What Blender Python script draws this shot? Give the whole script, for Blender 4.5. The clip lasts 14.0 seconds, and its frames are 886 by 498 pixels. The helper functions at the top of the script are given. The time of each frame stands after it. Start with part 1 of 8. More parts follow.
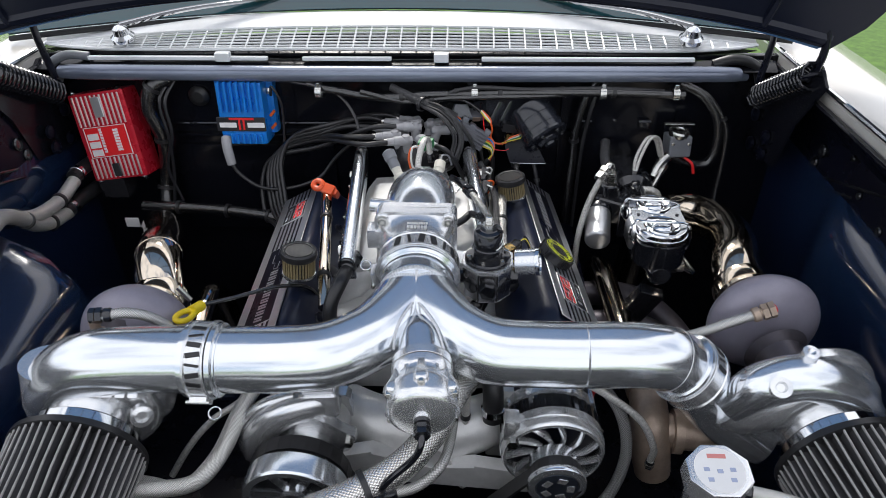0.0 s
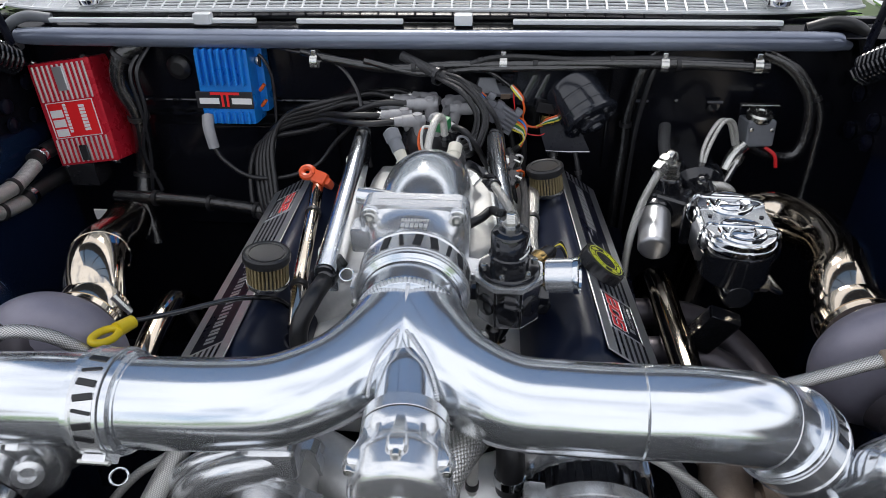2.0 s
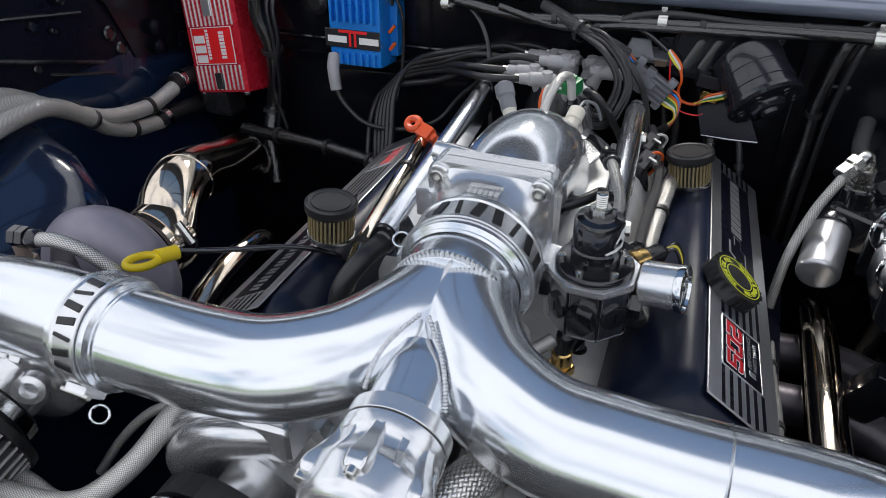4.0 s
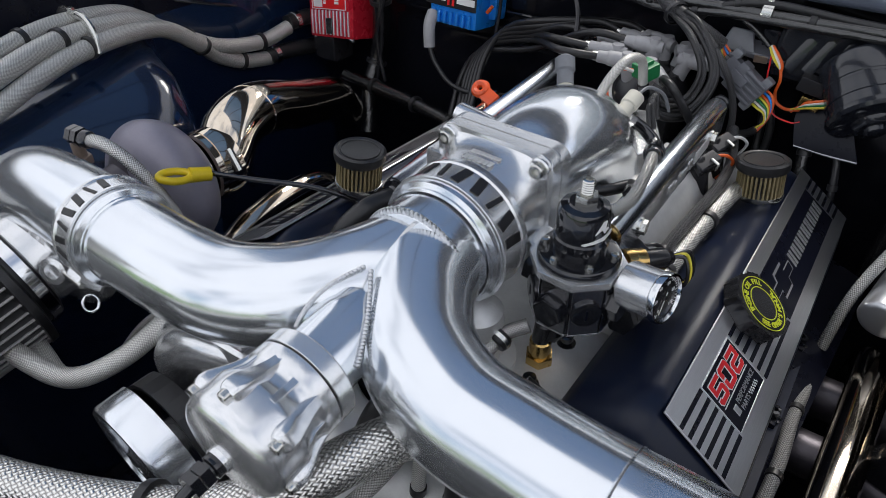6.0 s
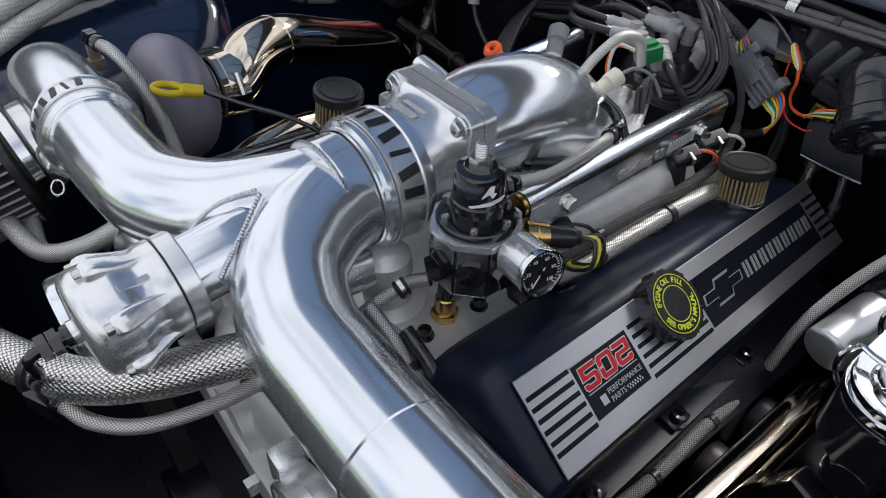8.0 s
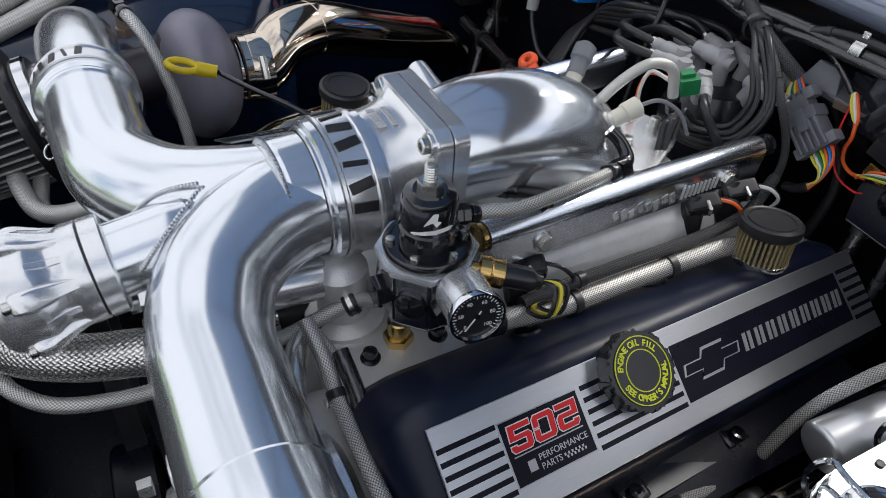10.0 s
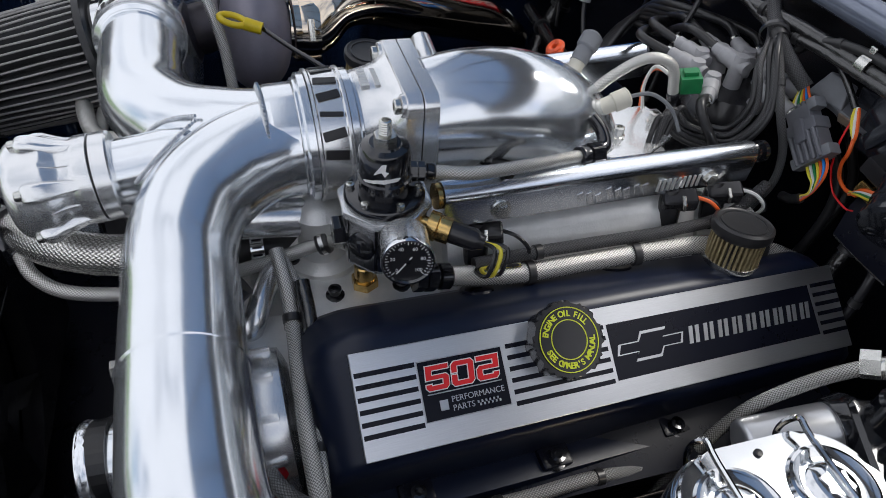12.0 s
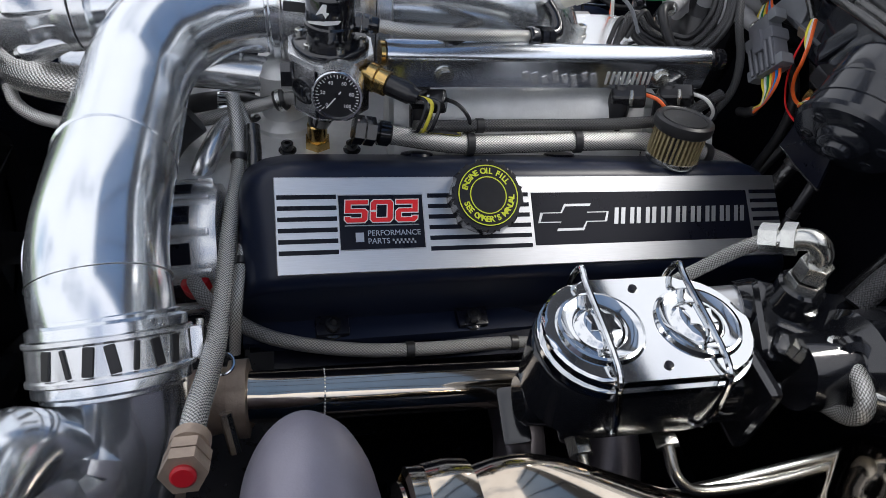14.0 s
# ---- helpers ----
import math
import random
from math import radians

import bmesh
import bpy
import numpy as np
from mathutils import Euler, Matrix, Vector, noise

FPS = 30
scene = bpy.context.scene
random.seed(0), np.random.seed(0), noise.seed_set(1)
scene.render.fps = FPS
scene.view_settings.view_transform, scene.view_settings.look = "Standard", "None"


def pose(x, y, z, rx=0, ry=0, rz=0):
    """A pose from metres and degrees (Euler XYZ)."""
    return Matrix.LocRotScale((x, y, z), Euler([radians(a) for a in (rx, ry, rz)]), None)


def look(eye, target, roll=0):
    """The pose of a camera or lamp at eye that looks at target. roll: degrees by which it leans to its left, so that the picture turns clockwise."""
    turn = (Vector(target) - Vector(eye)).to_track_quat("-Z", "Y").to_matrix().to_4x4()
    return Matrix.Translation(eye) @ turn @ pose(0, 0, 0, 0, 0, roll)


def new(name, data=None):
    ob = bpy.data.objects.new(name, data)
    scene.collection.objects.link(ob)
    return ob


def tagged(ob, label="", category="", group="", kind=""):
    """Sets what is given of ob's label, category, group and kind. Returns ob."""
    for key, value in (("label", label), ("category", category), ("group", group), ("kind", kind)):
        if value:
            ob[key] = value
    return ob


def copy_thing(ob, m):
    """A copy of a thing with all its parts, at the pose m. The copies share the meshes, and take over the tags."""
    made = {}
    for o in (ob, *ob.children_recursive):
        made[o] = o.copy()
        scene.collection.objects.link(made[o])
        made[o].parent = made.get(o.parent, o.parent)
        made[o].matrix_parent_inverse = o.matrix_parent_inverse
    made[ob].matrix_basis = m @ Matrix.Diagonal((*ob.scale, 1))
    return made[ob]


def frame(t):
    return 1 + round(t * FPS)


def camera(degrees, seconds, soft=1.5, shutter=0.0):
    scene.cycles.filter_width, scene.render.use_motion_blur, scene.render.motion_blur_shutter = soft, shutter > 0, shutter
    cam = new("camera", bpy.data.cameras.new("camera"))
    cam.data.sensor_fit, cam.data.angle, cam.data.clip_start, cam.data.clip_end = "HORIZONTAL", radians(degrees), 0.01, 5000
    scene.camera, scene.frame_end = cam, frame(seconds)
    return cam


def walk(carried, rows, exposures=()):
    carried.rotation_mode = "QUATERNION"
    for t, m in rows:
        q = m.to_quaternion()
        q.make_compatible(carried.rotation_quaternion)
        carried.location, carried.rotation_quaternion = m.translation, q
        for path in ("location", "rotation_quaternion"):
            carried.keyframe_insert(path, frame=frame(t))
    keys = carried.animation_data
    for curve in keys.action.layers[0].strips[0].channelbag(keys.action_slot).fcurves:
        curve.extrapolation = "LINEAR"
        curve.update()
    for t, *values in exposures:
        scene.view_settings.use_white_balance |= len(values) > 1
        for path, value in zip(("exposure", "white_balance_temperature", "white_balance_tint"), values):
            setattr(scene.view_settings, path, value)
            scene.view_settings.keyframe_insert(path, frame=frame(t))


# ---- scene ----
cam = camera(66.8, 14.0, soft=0.45)
PATH = [
    (0, (0.076, -0.227, 1.557), (0.005, 1.421, 0.426), -0.6),
    (0.5, (0.073, -0.164, 1.524), (0.005, 1.485, 0.395), -0.6),
    (1, (0.079, -0.111, 1.487), (0.001, 1.538, 0.358), -0.6),
    (1.5, (0.089, -0.063, 1.453), (-0.027, 1.585, 0.326), -1.0),
    (2, (0.104, -0.019, 1.421), (-0.086, 1.625, 0.297), -1.6),
    (2.5, (0.119, 0.015, 1.397), (-0.179, 1.639, 0.269), -2.2),
    (3, (0.135, 0.04, 1.374), (-0.293, 1.631, 0.239), -2.7),
    (3.5, (0.151, 0.069, 1.359), (-0.408, 1.609, 0.212), -2.8),
    (4, (0.178, 0.107, 1.34), (-0.492, 1.592, 0.179), -2.3),
    (4.2, (0.185, 0.117, 1.328), (-0.511, 1.592, 0.169), -1.7),
    (6.3, (0.318, 0.193, 1.322), (-0.719, 1.385, 0.096), -0.3),
    (6.5, (0.335, 0.204, 1.324), (-0.717, 1.374, 0.089), 0.1),
    (7, (0.367, 0.244, 1.324), (-0.732, 1.35, 0.071), 0.9),
    (7.2, (0.382, 0.251, 1.323), (-0.733, 1.33, 0.061), 1.3),
    (9.3, (0.444, 0.363, 1.324), (-0.821, 1.176, 0.006), 3.4),
    (9.5, (0.439, 0.375, 1.322), (-0.839, 1.173, 0.006), 3.7),
    (10, (0.443, 0.402, 1.319), (-0.862, 1.147, -0.001), 4.3),
    (10.5, (0.456, 0.427, 1.327), (-0.876, 1.108, -0.001), 4.4),
    (11, (0.477, 0.446, 1.332), (-0.879, 1.057, -0.005), 4.6),
    (11.5, (0.509, 0.464, 1.337), (-0.866, 1.01, -0.009), 4.9),
    (12, (0.534, 0.484, 1.336), (-0.849, 0.975, -0.022), 5.4),
    (12.5, (0.553, 0.497, 1.327), (-0.841, 0.938, -0.038), 5.9),
    (13, (0.582, 0.503, 1.303), (-0.817, 0.902, -0.069), 6.4),
    (13.5, (0.624, 0.531, 1.292), (-0.777, 0.9, -0.087), 7.0),
    (14, (0.662, 0.562, 1.278), (-0.737, 0.928, -0.104), 8.0),
]
walk(cam, [(t, look(eye, target, roll)) for t, eye, target, roll in PATH], [(0, 0.32), (3, 0.22), (4.2, 0.2), (6.5, 0.07), (11, 0.03), (13.0, 0.01), (14, 0.24)])

# ---- world, sun, exposure ----
world = bpy.data.worlds.new("sky")
scene.world = world
world.use_nodes = True
wn = world.node_tree.nodes
wl = world.node_tree.links
sky = wn.new("ShaderNodeTexSky")
sky.sky_type = "NISHITA"
sky.sun_disc = False
sky.sun_elevation = radians(52)
sky.sun_rotation = radians(20)
sky.air_density, sky.dust_density, sky.ozone_density = 1.0, 2.5, 1.0
# thin bright cloud over the whole dome
tcw = wn.new("ShaderNodeTexCoord")
cl_n = wn.new("ShaderNodeTexNoise")
cl_n.inputs["Scale"].default_value, cl_n.inputs["Detail"].default_value = 2.2, 6
wl.new(tcw.outputs["Generated"], cl_n.inputs["Vector"])
cl_r = wn.new("ShaderNodeMapRange")
cl_r.inputs[1].default_value, cl_r.inputs[2].default_value, cl_r.inputs[4].default_value = 0.3, 0.5, 0.95
wl.new(cl_n.outputs[0], cl_r.inputs[0])
cl_m = wn.new("ShaderNodeMix")
cl_m.data_type = "RGBA"
cl_m.inputs[7].default_value = (7.75, 7.9, 8.45, 1)
wl.new(cl_r.outputs[0], cl_m.inputs[0])
wl.new(sky.outputs[0], cl_m.inputs[6])
wl.new(cl_m.outputs[2], wn["Background"].inputs[0])
wn["Background"].inputs[1].default_value = 0.14

sun_data = bpy.data.lights.new("sun", "SUN")
sun_data.energy, sun_data.angle, sun_data.color = 1.9, radians(18), (1.0, 0.96, 0.9)
sun = new("sun", sun_data)
sun.matrix_world = look((-0.55, 2.6, 3.6), (0, 0, 0))


# ---- materials ----
def mat(name, color, rough=0.5, metal=0.0, var=0.0, var_scale=30.0, bump=0.0, bump_scale=200.0, color2=None,
        coat=0.0, rough_var=0.0, stretch=None, spec=0.5, island=0.0):
    m = bpy.data.materials.new(name)
    m.use_nodes = True
    nt = m.node_tree
    N, L = nt.nodes, nt.links
    b = N["Principled BSDF"]
    b.inputs["Base Color"].default_value = (*color, 1)
    b.inputs["Roughness"].default_value = rough
    b.inputs["Metallic"].default_value = metal
    b.inputs["Coat Weight"].default_value = coat
    b.inputs["Coat Roughness"].default_value = 0.05
    b.inputs["Specular IOR Level"].default_value = spec
    tc = N.new("ShaderNodeTexCoord")
    src = tc.outputs["Object"]
    if stretch:
        mp = N.new("ShaderNodeMapping")
        mp.inputs["Scale"].default_value = stretch
        L.new(src, mp.inputs[0])
        src = mp.outputs[0]
    if var or color2 or rough_var:
        n1 = N.new("ShaderNodeTexNoise")
        n1.inputs["Scale"].default_value = var_scale
        n1.inputs["Detail"].default_value = 5
        n1.inputs["Roughness"].default_value = 0.65
        L.new(src, n1.inputs["Vector"])
        ramp = N.new("ShaderNodeMapRange")
        ramp.inputs[1].default_value, ramp.inputs[2].default_value = 0.35, 0.68
        L.new(n1.outputs[0], ramp.inputs[0])
        if var or color2:
            c2 = color2 or tuple(c * (1 - var) for c in color)
            mix = N.new("ShaderNodeMix")
            mix.data_type = "RGBA"
            mix.inputs[6].default_value = (*color, 1)
            mix.inputs[7].default_value = (*c2, 1)
            L.new(ramp.outputs[0], mix.inputs[0])
            L.new(mix.outputs[2], b.inputs["Base Color"])
        if rough_var:
            mr = N.new("ShaderNodeMapRange")
            mr.inputs[1].default_value, mr.inputs[2].default_value = 0.3, 0.7
            mr.inputs[3].default_value, mr.inputs[4].default_value = max(0.02, rough - rough_var), min(1, rough + rough_var)
            L.new(n1.outputs[0], mr.inputs[0])
            L.new(mr.outputs[0], b.inputs["Roughness"])
    if bump:
        n2 = N.new("ShaderNodeTexNoise")
        n2.inputs["Scale"].default_value = bump_scale
        n2.inputs["Detail"].default_value = 4
        L.new(src, n2.inputs["Vector"])
        bp = N.new("ShaderNodeBump")
        bp.inputs["Strength"].default_value = bump
        bp.inputs["Distance"].default_value = 0.002
        L.new(n2.outputs[0], bp.inputs["Height"])
        L.new(bp.outputs[0], b.inputs["Normal"])
    return m


def braid_mat(name, light, dark, metal, rough, pitch, strength=0.8):
    """Woven sleeve: two crossing sets of strands on the tube's own UV, in metres."""
    m = bpy.data.materials.new(name)
    m.use_nodes = True
    N, L = m.node_tree.nodes, m.node_tree.links
    b = N["Principled BSDF"]
    b.inputs["Metallic"].default_value, b.inputs["Roughness"].default_value = metal, rough
    uv = N.new("ShaderNodeUVMap")
    uv.uv_map = "UVMap"
    sep = N.new("ShaderNodeSeparateXYZ")
    L.new(uv.outputs[0], sep.inputs[0])

    def math_node(op, a, c=None):
        n = N.new("ShaderNodeMath")
        n.operation = op
        for k, v in enumerate((a, c)):
            if v is None:
                continue
            if isinstance(v, (int, float)):
                n.inputs[k].default_value = v
            else:
                L.new(v, n.inputs[k])
        return n.outputs[0]
    k = math.pi / pitch
    along = math_node("MULTIPLY", sep.outputs[0], 0.8)
    s1 = math_node("SINE", math_node("MULTIPLY", math_node("ADD", along, sep.outputs[1]), k))
    s2 = math_node("SINE", math_node("MULTIPLY", math_node("SUBTRACT", along, sep.outputs[1]), k))
    over = math_node("GREATER_THAN", math_node("MULTIPLY", s1, s2), 0.0)
    a1, a2 = math_node("ABSOLUTE", s1), math_node("ABSOLUTE", s2)
    weave = math_node("ADD", math_node("MULTIPLY", a1, over), math_node("MULTIPLY", a2, math_node("SUBTRACT", 1.0, over)))
    weave = math_node("MULTIPLY", weave, math_node("ADD", math_node("MULTIPLY", math_node("ADD", a1, a2), 0.3), 0.4))
    nz = N.new("ShaderNodeTexNoise")
    nz.inputs["Scale"].default_value = 900
    L.new(uv.outputs[0], nz.inputs["Vector"])
    fac = math_node("MULTIPLY", weave, math_node("ADD", math_node("MULTIPLY", nz.outputs[0], 0.3), 0.78))
    mix = N.new("ShaderNodeMix")
    mix.data_type = "RGBA"
    mix.inputs[6].default_value, mix.inputs[7].default_value = (*dark, 1), (*light, 1)
    L.new(fac, mix.inputs[0])
    L.new(mix.outputs[2], b.inputs["Base Color"])
    bp = N.new("ShaderNodeBump")
    bp.inputs["Strength"].default_value, bp.inputs["Distance"].default_value = strength, pitch * 0.3
    L.new(weave, bp.inputs["Height"])
    L.new(bp.outputs[0], b.inputs["Normal"])
    return m


M = {}
M["polished"] = mat("polished_aluminium", (0.80, 0.83, 0.865), 0.165, 0.88, var=0.03, var_scale=12, rough_var=0.03, bump=0.004, bump_scale=25)
M["machined"] = mat("machined_aluminium", (0.80, 0.81, 0.82), 0.23, 0.8, var=0.025, var_scale=20, rough_var=0.012)
M["cast"] = mat("cast_aluminium", (0.74, 0.74, 0.73), 0.42, 0.45, var=0.16, var_scale=30, bump=0.16, bump_scale=500)
M["blue_steel"] = mat("dark_blue_steel", (0.10, 0.12, 0.16), 0.3, 0.8, var=0.2, var_scale=60)
M["weld"] = mat("weld_bead", (0.75, 0.76, 0.78), 0.28, 1.0, var=0.3, var_scale=300, bump=0.3, bump_scale=400)
M["chrome"] = mat("chrome_plate", (0.72, 0.735, 0.75), 0.09, 1.0, rough_var=0.015, var_scale=15)
M["stainless"] = mat("heat_tinted_stainless", (0.74, 0.66, 0.55), 0.09, 1.0, color2=(0.55, 0.46, 0.36), var_scale=9, rough_var=0.04)
M["burnt"] = mat("scorched_cast_steel", (0.46, 0.36, 0.28), 0.45, 0.55, color2=(0.28, 0.215, 0.175), var_scale=25, bump=0.2, bump_scale=400)
M["turbine"] = mat("grey_ceramic_coating", (0.27, 0.255, 0.31), 0.42, 0.2, var=0.15, var_scale=30, bump=0.12, bump_scale=700)
M["blackpaint"] = mat("gloss_black_paint", (0.006, 0.0065, 0.010), 0.17, 0.0, spec=0.32, rough_var=0.05, var_scale=12, bump=0.03, bump_scale=25)
M["navy"] = mat("deep_navy_paint", (0.008, 0.011, 0.022), 0.16, 0.0, coat=1.0, rough_var=0.06, var_scale=5)
M["satin"] = mat("satin_black_enamel", (0.004, 0.0048, 0.011), 0.29, 0.0, rough_var=0.05, var_scale=20, bump=0.02, bump_scale=300, spec=0.24)
M["apron"] = mat("glossy_navy_apron", (0.008, 0.018, 0.048), 0.13, 0.0, rough_var=0.03, var_scale=6, spec=0.6, coat=0.7)
M["hoodin"] = mat("dark_hood_underside", (0.006, 0.008, 0.018), 0.34, 0.0, rough_var=0.06, var_scale=6, spec=0.3)
# hood underside coloured far brighter than navy, to throw blue reflections onto the pipes
M["hoodpanel"] = mat("blue_reflector_hood_panel", (0.10, 0.22, 0.45), 0.4, 0.2, var=0.15, var_scale=3, rough_var=0.05, spec=0.5, coat=0.3)
# dark fender paint mirroring the sky, put in as a pale base colour
M["fendersky"] = mat("pale_sky_reflection", (0.62, 0.6, 0.56), 0.25, 0.0, coat=1.0, var=0.05, var_scale=4)
M["rubber"] = mat("black_rubber", (0.020, 0.020, 0.022), 0.36, 0.0, var=0.3, var_scale=60, bump=0.05, bump_scale=300)
M["blackgloss"] = mat("black_anodised", (0.013, 0.014, 0.018), 0.14, 0.3, rough_var=0.08, var_scale=50, coat=0.7)
M["plasticblack"] = mat("black_plastic", (0.020, 0.020, 0.023), 0.24, 0.0, var=0.2, var_scale=50)
M["tape"] = mat("loom_tape", (0.009, 0.009, 0.010), 0.12, 0.0, bump=1.0, bump_scale=170, rough_var=0.05, var_scale=80, spec=0.7, coat=0.7)
M["brushed"] = mat("brushed_plate", (0.74, 0.75, 0.77), 0.36, 1.0, var=0.1, var_scale=40, stretch=(60, 1.5, 60), bump=0.05, bump_scale=60)
M["red"] = mat("red_anodised", (0.58, 0.016, 0.035), 0.28, 0.2, var=0.12, var_scale=30, rough_var=0.05)
M["redplain"] = mat("red_print", (0.74, 0.016, 0.02), 0.35)
M["blue"] = mat("blue_coated", (0.010, 0.22, 0.72), 0.3, 0.1, var=0.12, var_scale=30, rough_var=0.05)
M["white"] = mat("white_print", (0.78, 0.78, 0.78), 0.4, var=0.05)
M["silverprint"] = mat("silver_print", (0.6, 0.61, 0.63), 0.3, 0.8)
M["yellow"] = mat("yellow_plastic", (0.75, 0.56, 0.015), 0.35, var=0.1, var_scale=60)
M["paleprint"] = mat("faded_print", (0.35, 0.4, 0.55), 0.4)
M["paleprint_red"] = mat("faded_red_print", (0.6, 0.22, 0.2), 0.4)
M["lime"] = mat("lime_print", (0.62, 0.68, 0.03), 0.4)
M["orange"] = mat("orange_plastic", (0.72, 0.09, 0.02), 0.35, var=0.15, var_scale=80)
M["green"] = mat("green_plastic", (0.01, 0.19, 0.06), 0.4, var=0.2, var_scale=80)
M["grey"] = mat("grey_rubber_boot", (0.34, 0.34, 0.355), 0.48, var=0.15, var_scale=60)
M["greymid"] = mat("grey_plastic", (0.17, 0.18, 0.2), 0.45, var=0.15, var_scale=60)
M["connector"] = mat("dark_grey_connector", (0.125, 0.13, 0.15), 0.36, var=0.15, var_scale=60)
M["cream"] = mat("cream_plastic", (0.62, 0.6, 0.52), 0.45, var=0.1)
M["brass"] = mat("brass", (0.62, 0.42, 0.16), 0.22, 1.0, var=0.15, var_scale=80, rough_var=0.08)
M["zinc"] = mat("zinc_plate", (0.66, 0.66, 0.63), 0.26, 1.0, var=0.15, var_scale=80)
# two blue-grey tones in streaks drawn out along the lip
M["beam"] = mat("streaked_grey_lip", (0.22, 0.25, 0.32), 0.2, 0.35, color2=(0.13, 0.15, 0.21), var_scale=8, stretch=(0.6, 6, 6), rough_var=0.06, coat=0.4)
# bright sky reflection on the cowl's metal, put in as a white base colour
M["cowl"] = mat("cowl_white_reflection", (0.74, 0.76, 0.78), 0.24, 0.0, var=0.1, var_scale=20, coat=0.5)
M["gold"] = mat("filter_gauze", (0.38, 0.31, 0.17), 0.45, 0.4, var=0.3, var_scale=400)
M["filter"] = mat("pleated_filter_cloth", (0.06, 0.06, 0.064), 0.6, 0.0, var=0.3, var_scale=30, bump=0.3, bump_scale=900)
# paler than the filter cloth, for the ridges along the pleats
M["pleatedge"] = mat("pale_pleat_edge", (0.36, 0.35, 0.34), 0.55, 0.1, var=0.3, var_scale=60)
M["cover"] = mat("satin_blue_black_enamel", (0.006, 0.010, 0.026), 0.33, 0.0, rough_var=0.03, var_scale=20, bump=0.02, bump_scale=400, spec=0.32)
M["darkmetal"] = mat("dark_machined_metal", (0.46, 0.46, 0.475), 0.2, 1.0, var=0.1, var_scale=40, rough_var=0.03)
M["redrubber"] = mat("red_cap", (0.5, 0.01, 0.02), 0.35)
M["orangewire"] = mat("orange_wire", (0.75, 0.12, 0.02), 0.4)
M["yellowwire"] = mat("yellow_wire", (0.7, 0.6, 0.05), 0.4)
M["whitewire"] = mat("white_wire", (0.7, 0.7, 0.68), 0.4)
M["grass"] = mat("lawn", (0.10, 0.20, 0.025), 0.8, color2=(0.05, 0.11, 0.015), var_scale=14, bump=0.6, bump_scale=60)
M["pavement"] = mat("pale_concrete", (0.36, 0.35, 0.33), 0.8, color2=(0.27, 0.265, 0.25), var_scale=2.5, bump=0.2, bump_scale=80)
M["braid"] = braid_mat("braided_stainless", (0.88, 0.87, 0.83), (0.23, 0.225, 0.21), 0.42, 0.28, 0.0021, 0.4)
M["braidfine"] = braid_mat("fine_braided_stainless", (0.92, 0.91, 0.87), (0.10, 0.098, 0.09), 0.65, 0.26, 0.0025, 0.5)
M["braidbig"] = braid_mat("coarse_braided_stainless", (0.93, 0.92, 0.88), (0.27, 0.26, 0.245), 0.85, 0.24, 0.0043, 0.4)
M["glossenamel"] = mat("gloss_black_enamel", (0.014, 0.016, 0.022), 0.17, 0.0, rough_var=0.04, var_scale=25, spec=0.5, coat=0.3)
M["railmetal"] = mat("bright_anodised_rail", (0.74, 0.785, 0.85), 0.2, 1.0, var=0.04, var_scale=20, rough_var=0.02)
M["headersteel"] = mat("dull_header_steel", (0.11, 0.10, 0.115), 0.42, 0.6, var=0.3, var_scale=20, bump=0.1, bump_scale=300)
M["braidblack"] = braid_mat("black_braided_sleeve", (0.085, 0.085, 0.092), (0.006, 0.006, 0.006), 0.0, 0.34, 0.0026)
M["braidgrey"] = braid_mat("grey_braided_hose", (0.42, 0.42, 0.42), (0.06, 0.06, 0.06), 0.4, 0.4, 0.0026)
glass = mat("windscreen_glass", (0.006, 0.05, 0.065), 0.03, 0.0, coat=1.0)
M["glass"] = glass


# ---- mesh helpers ----
def link(name, bm, material, parent=None, label="", smooth=True):
    me = bpy.data.meshes.new(name)
    bm.normal_update()
    bm.to_mesh(me)
    bm.free()
    me.materials.append(M[material] if isinstance(material, str) else material)
    if smooth:
        me.shade_smooth()
        for p in me.polygons:
            p.use_smooth = True
        me.set_sharp_from_angle(angle=radians(38))
    ob = new(name, me)
    if smooth and len(me.polygons) < 320:
        # flat faces stay flat beside their rounded edges
        wn_mod = ob.modifiers.new("weighted_normals", "WEIGHTED_NORMAL")
        wn_mod.keep_sharp = True
    if parent is not None:
        ob.parent = parent
    if label:
        tagged(ob, label)
    return ob


def placed(ob):
    """Where an object stands in the world."""
    if ob.parent is None:
        return ob.matrix_basis.copy()
    return placed(ob.parent) @ ob.matrix_parent_inverse @ ob.matrix_basis


def part(name, bm, material, parent, label=""):
    """One mesh part, built in world places, under a thing or a part that stands at the origin or at its own pose."""
    ob = link(name, bm, material, parent, label)
    ob.matrix_parent_inverse = placed(parent).inverted()
    return ob


def thing(name, at, label, category, group="", kind=""):
    ob = new(name)
    ob.empty_display_size = 0.02
    ob.matrix_basis = Matrix.Translation(at)
    tagged(ob, label, category, group, kind)
    return ob


def V(*a):
    return Vector(a[0] if len(a) == 1 else a)


def spline(pts, step=6):
    """Catmull-Rom through the points."""
    p = [V(q) for q in pts]
    if len(p) < 3:
        return p
    p = [2 * p[0] - p[1], *p, 2 * p[-1] - p[-2]]
    out = []
    for i in range(1, len(p) - 2):
        for k in range(step):
            t = k / step
            a, b, c, d = p[i - 1:i + 3]
            out.append(0.5 * (2 * b + (c - a) * t + (2 * a - 5 * b + 4 * c - d) * t * t + (3 * b - a - 3 * c + d) * t ** 3))
    out.append(p[-2])
    return out


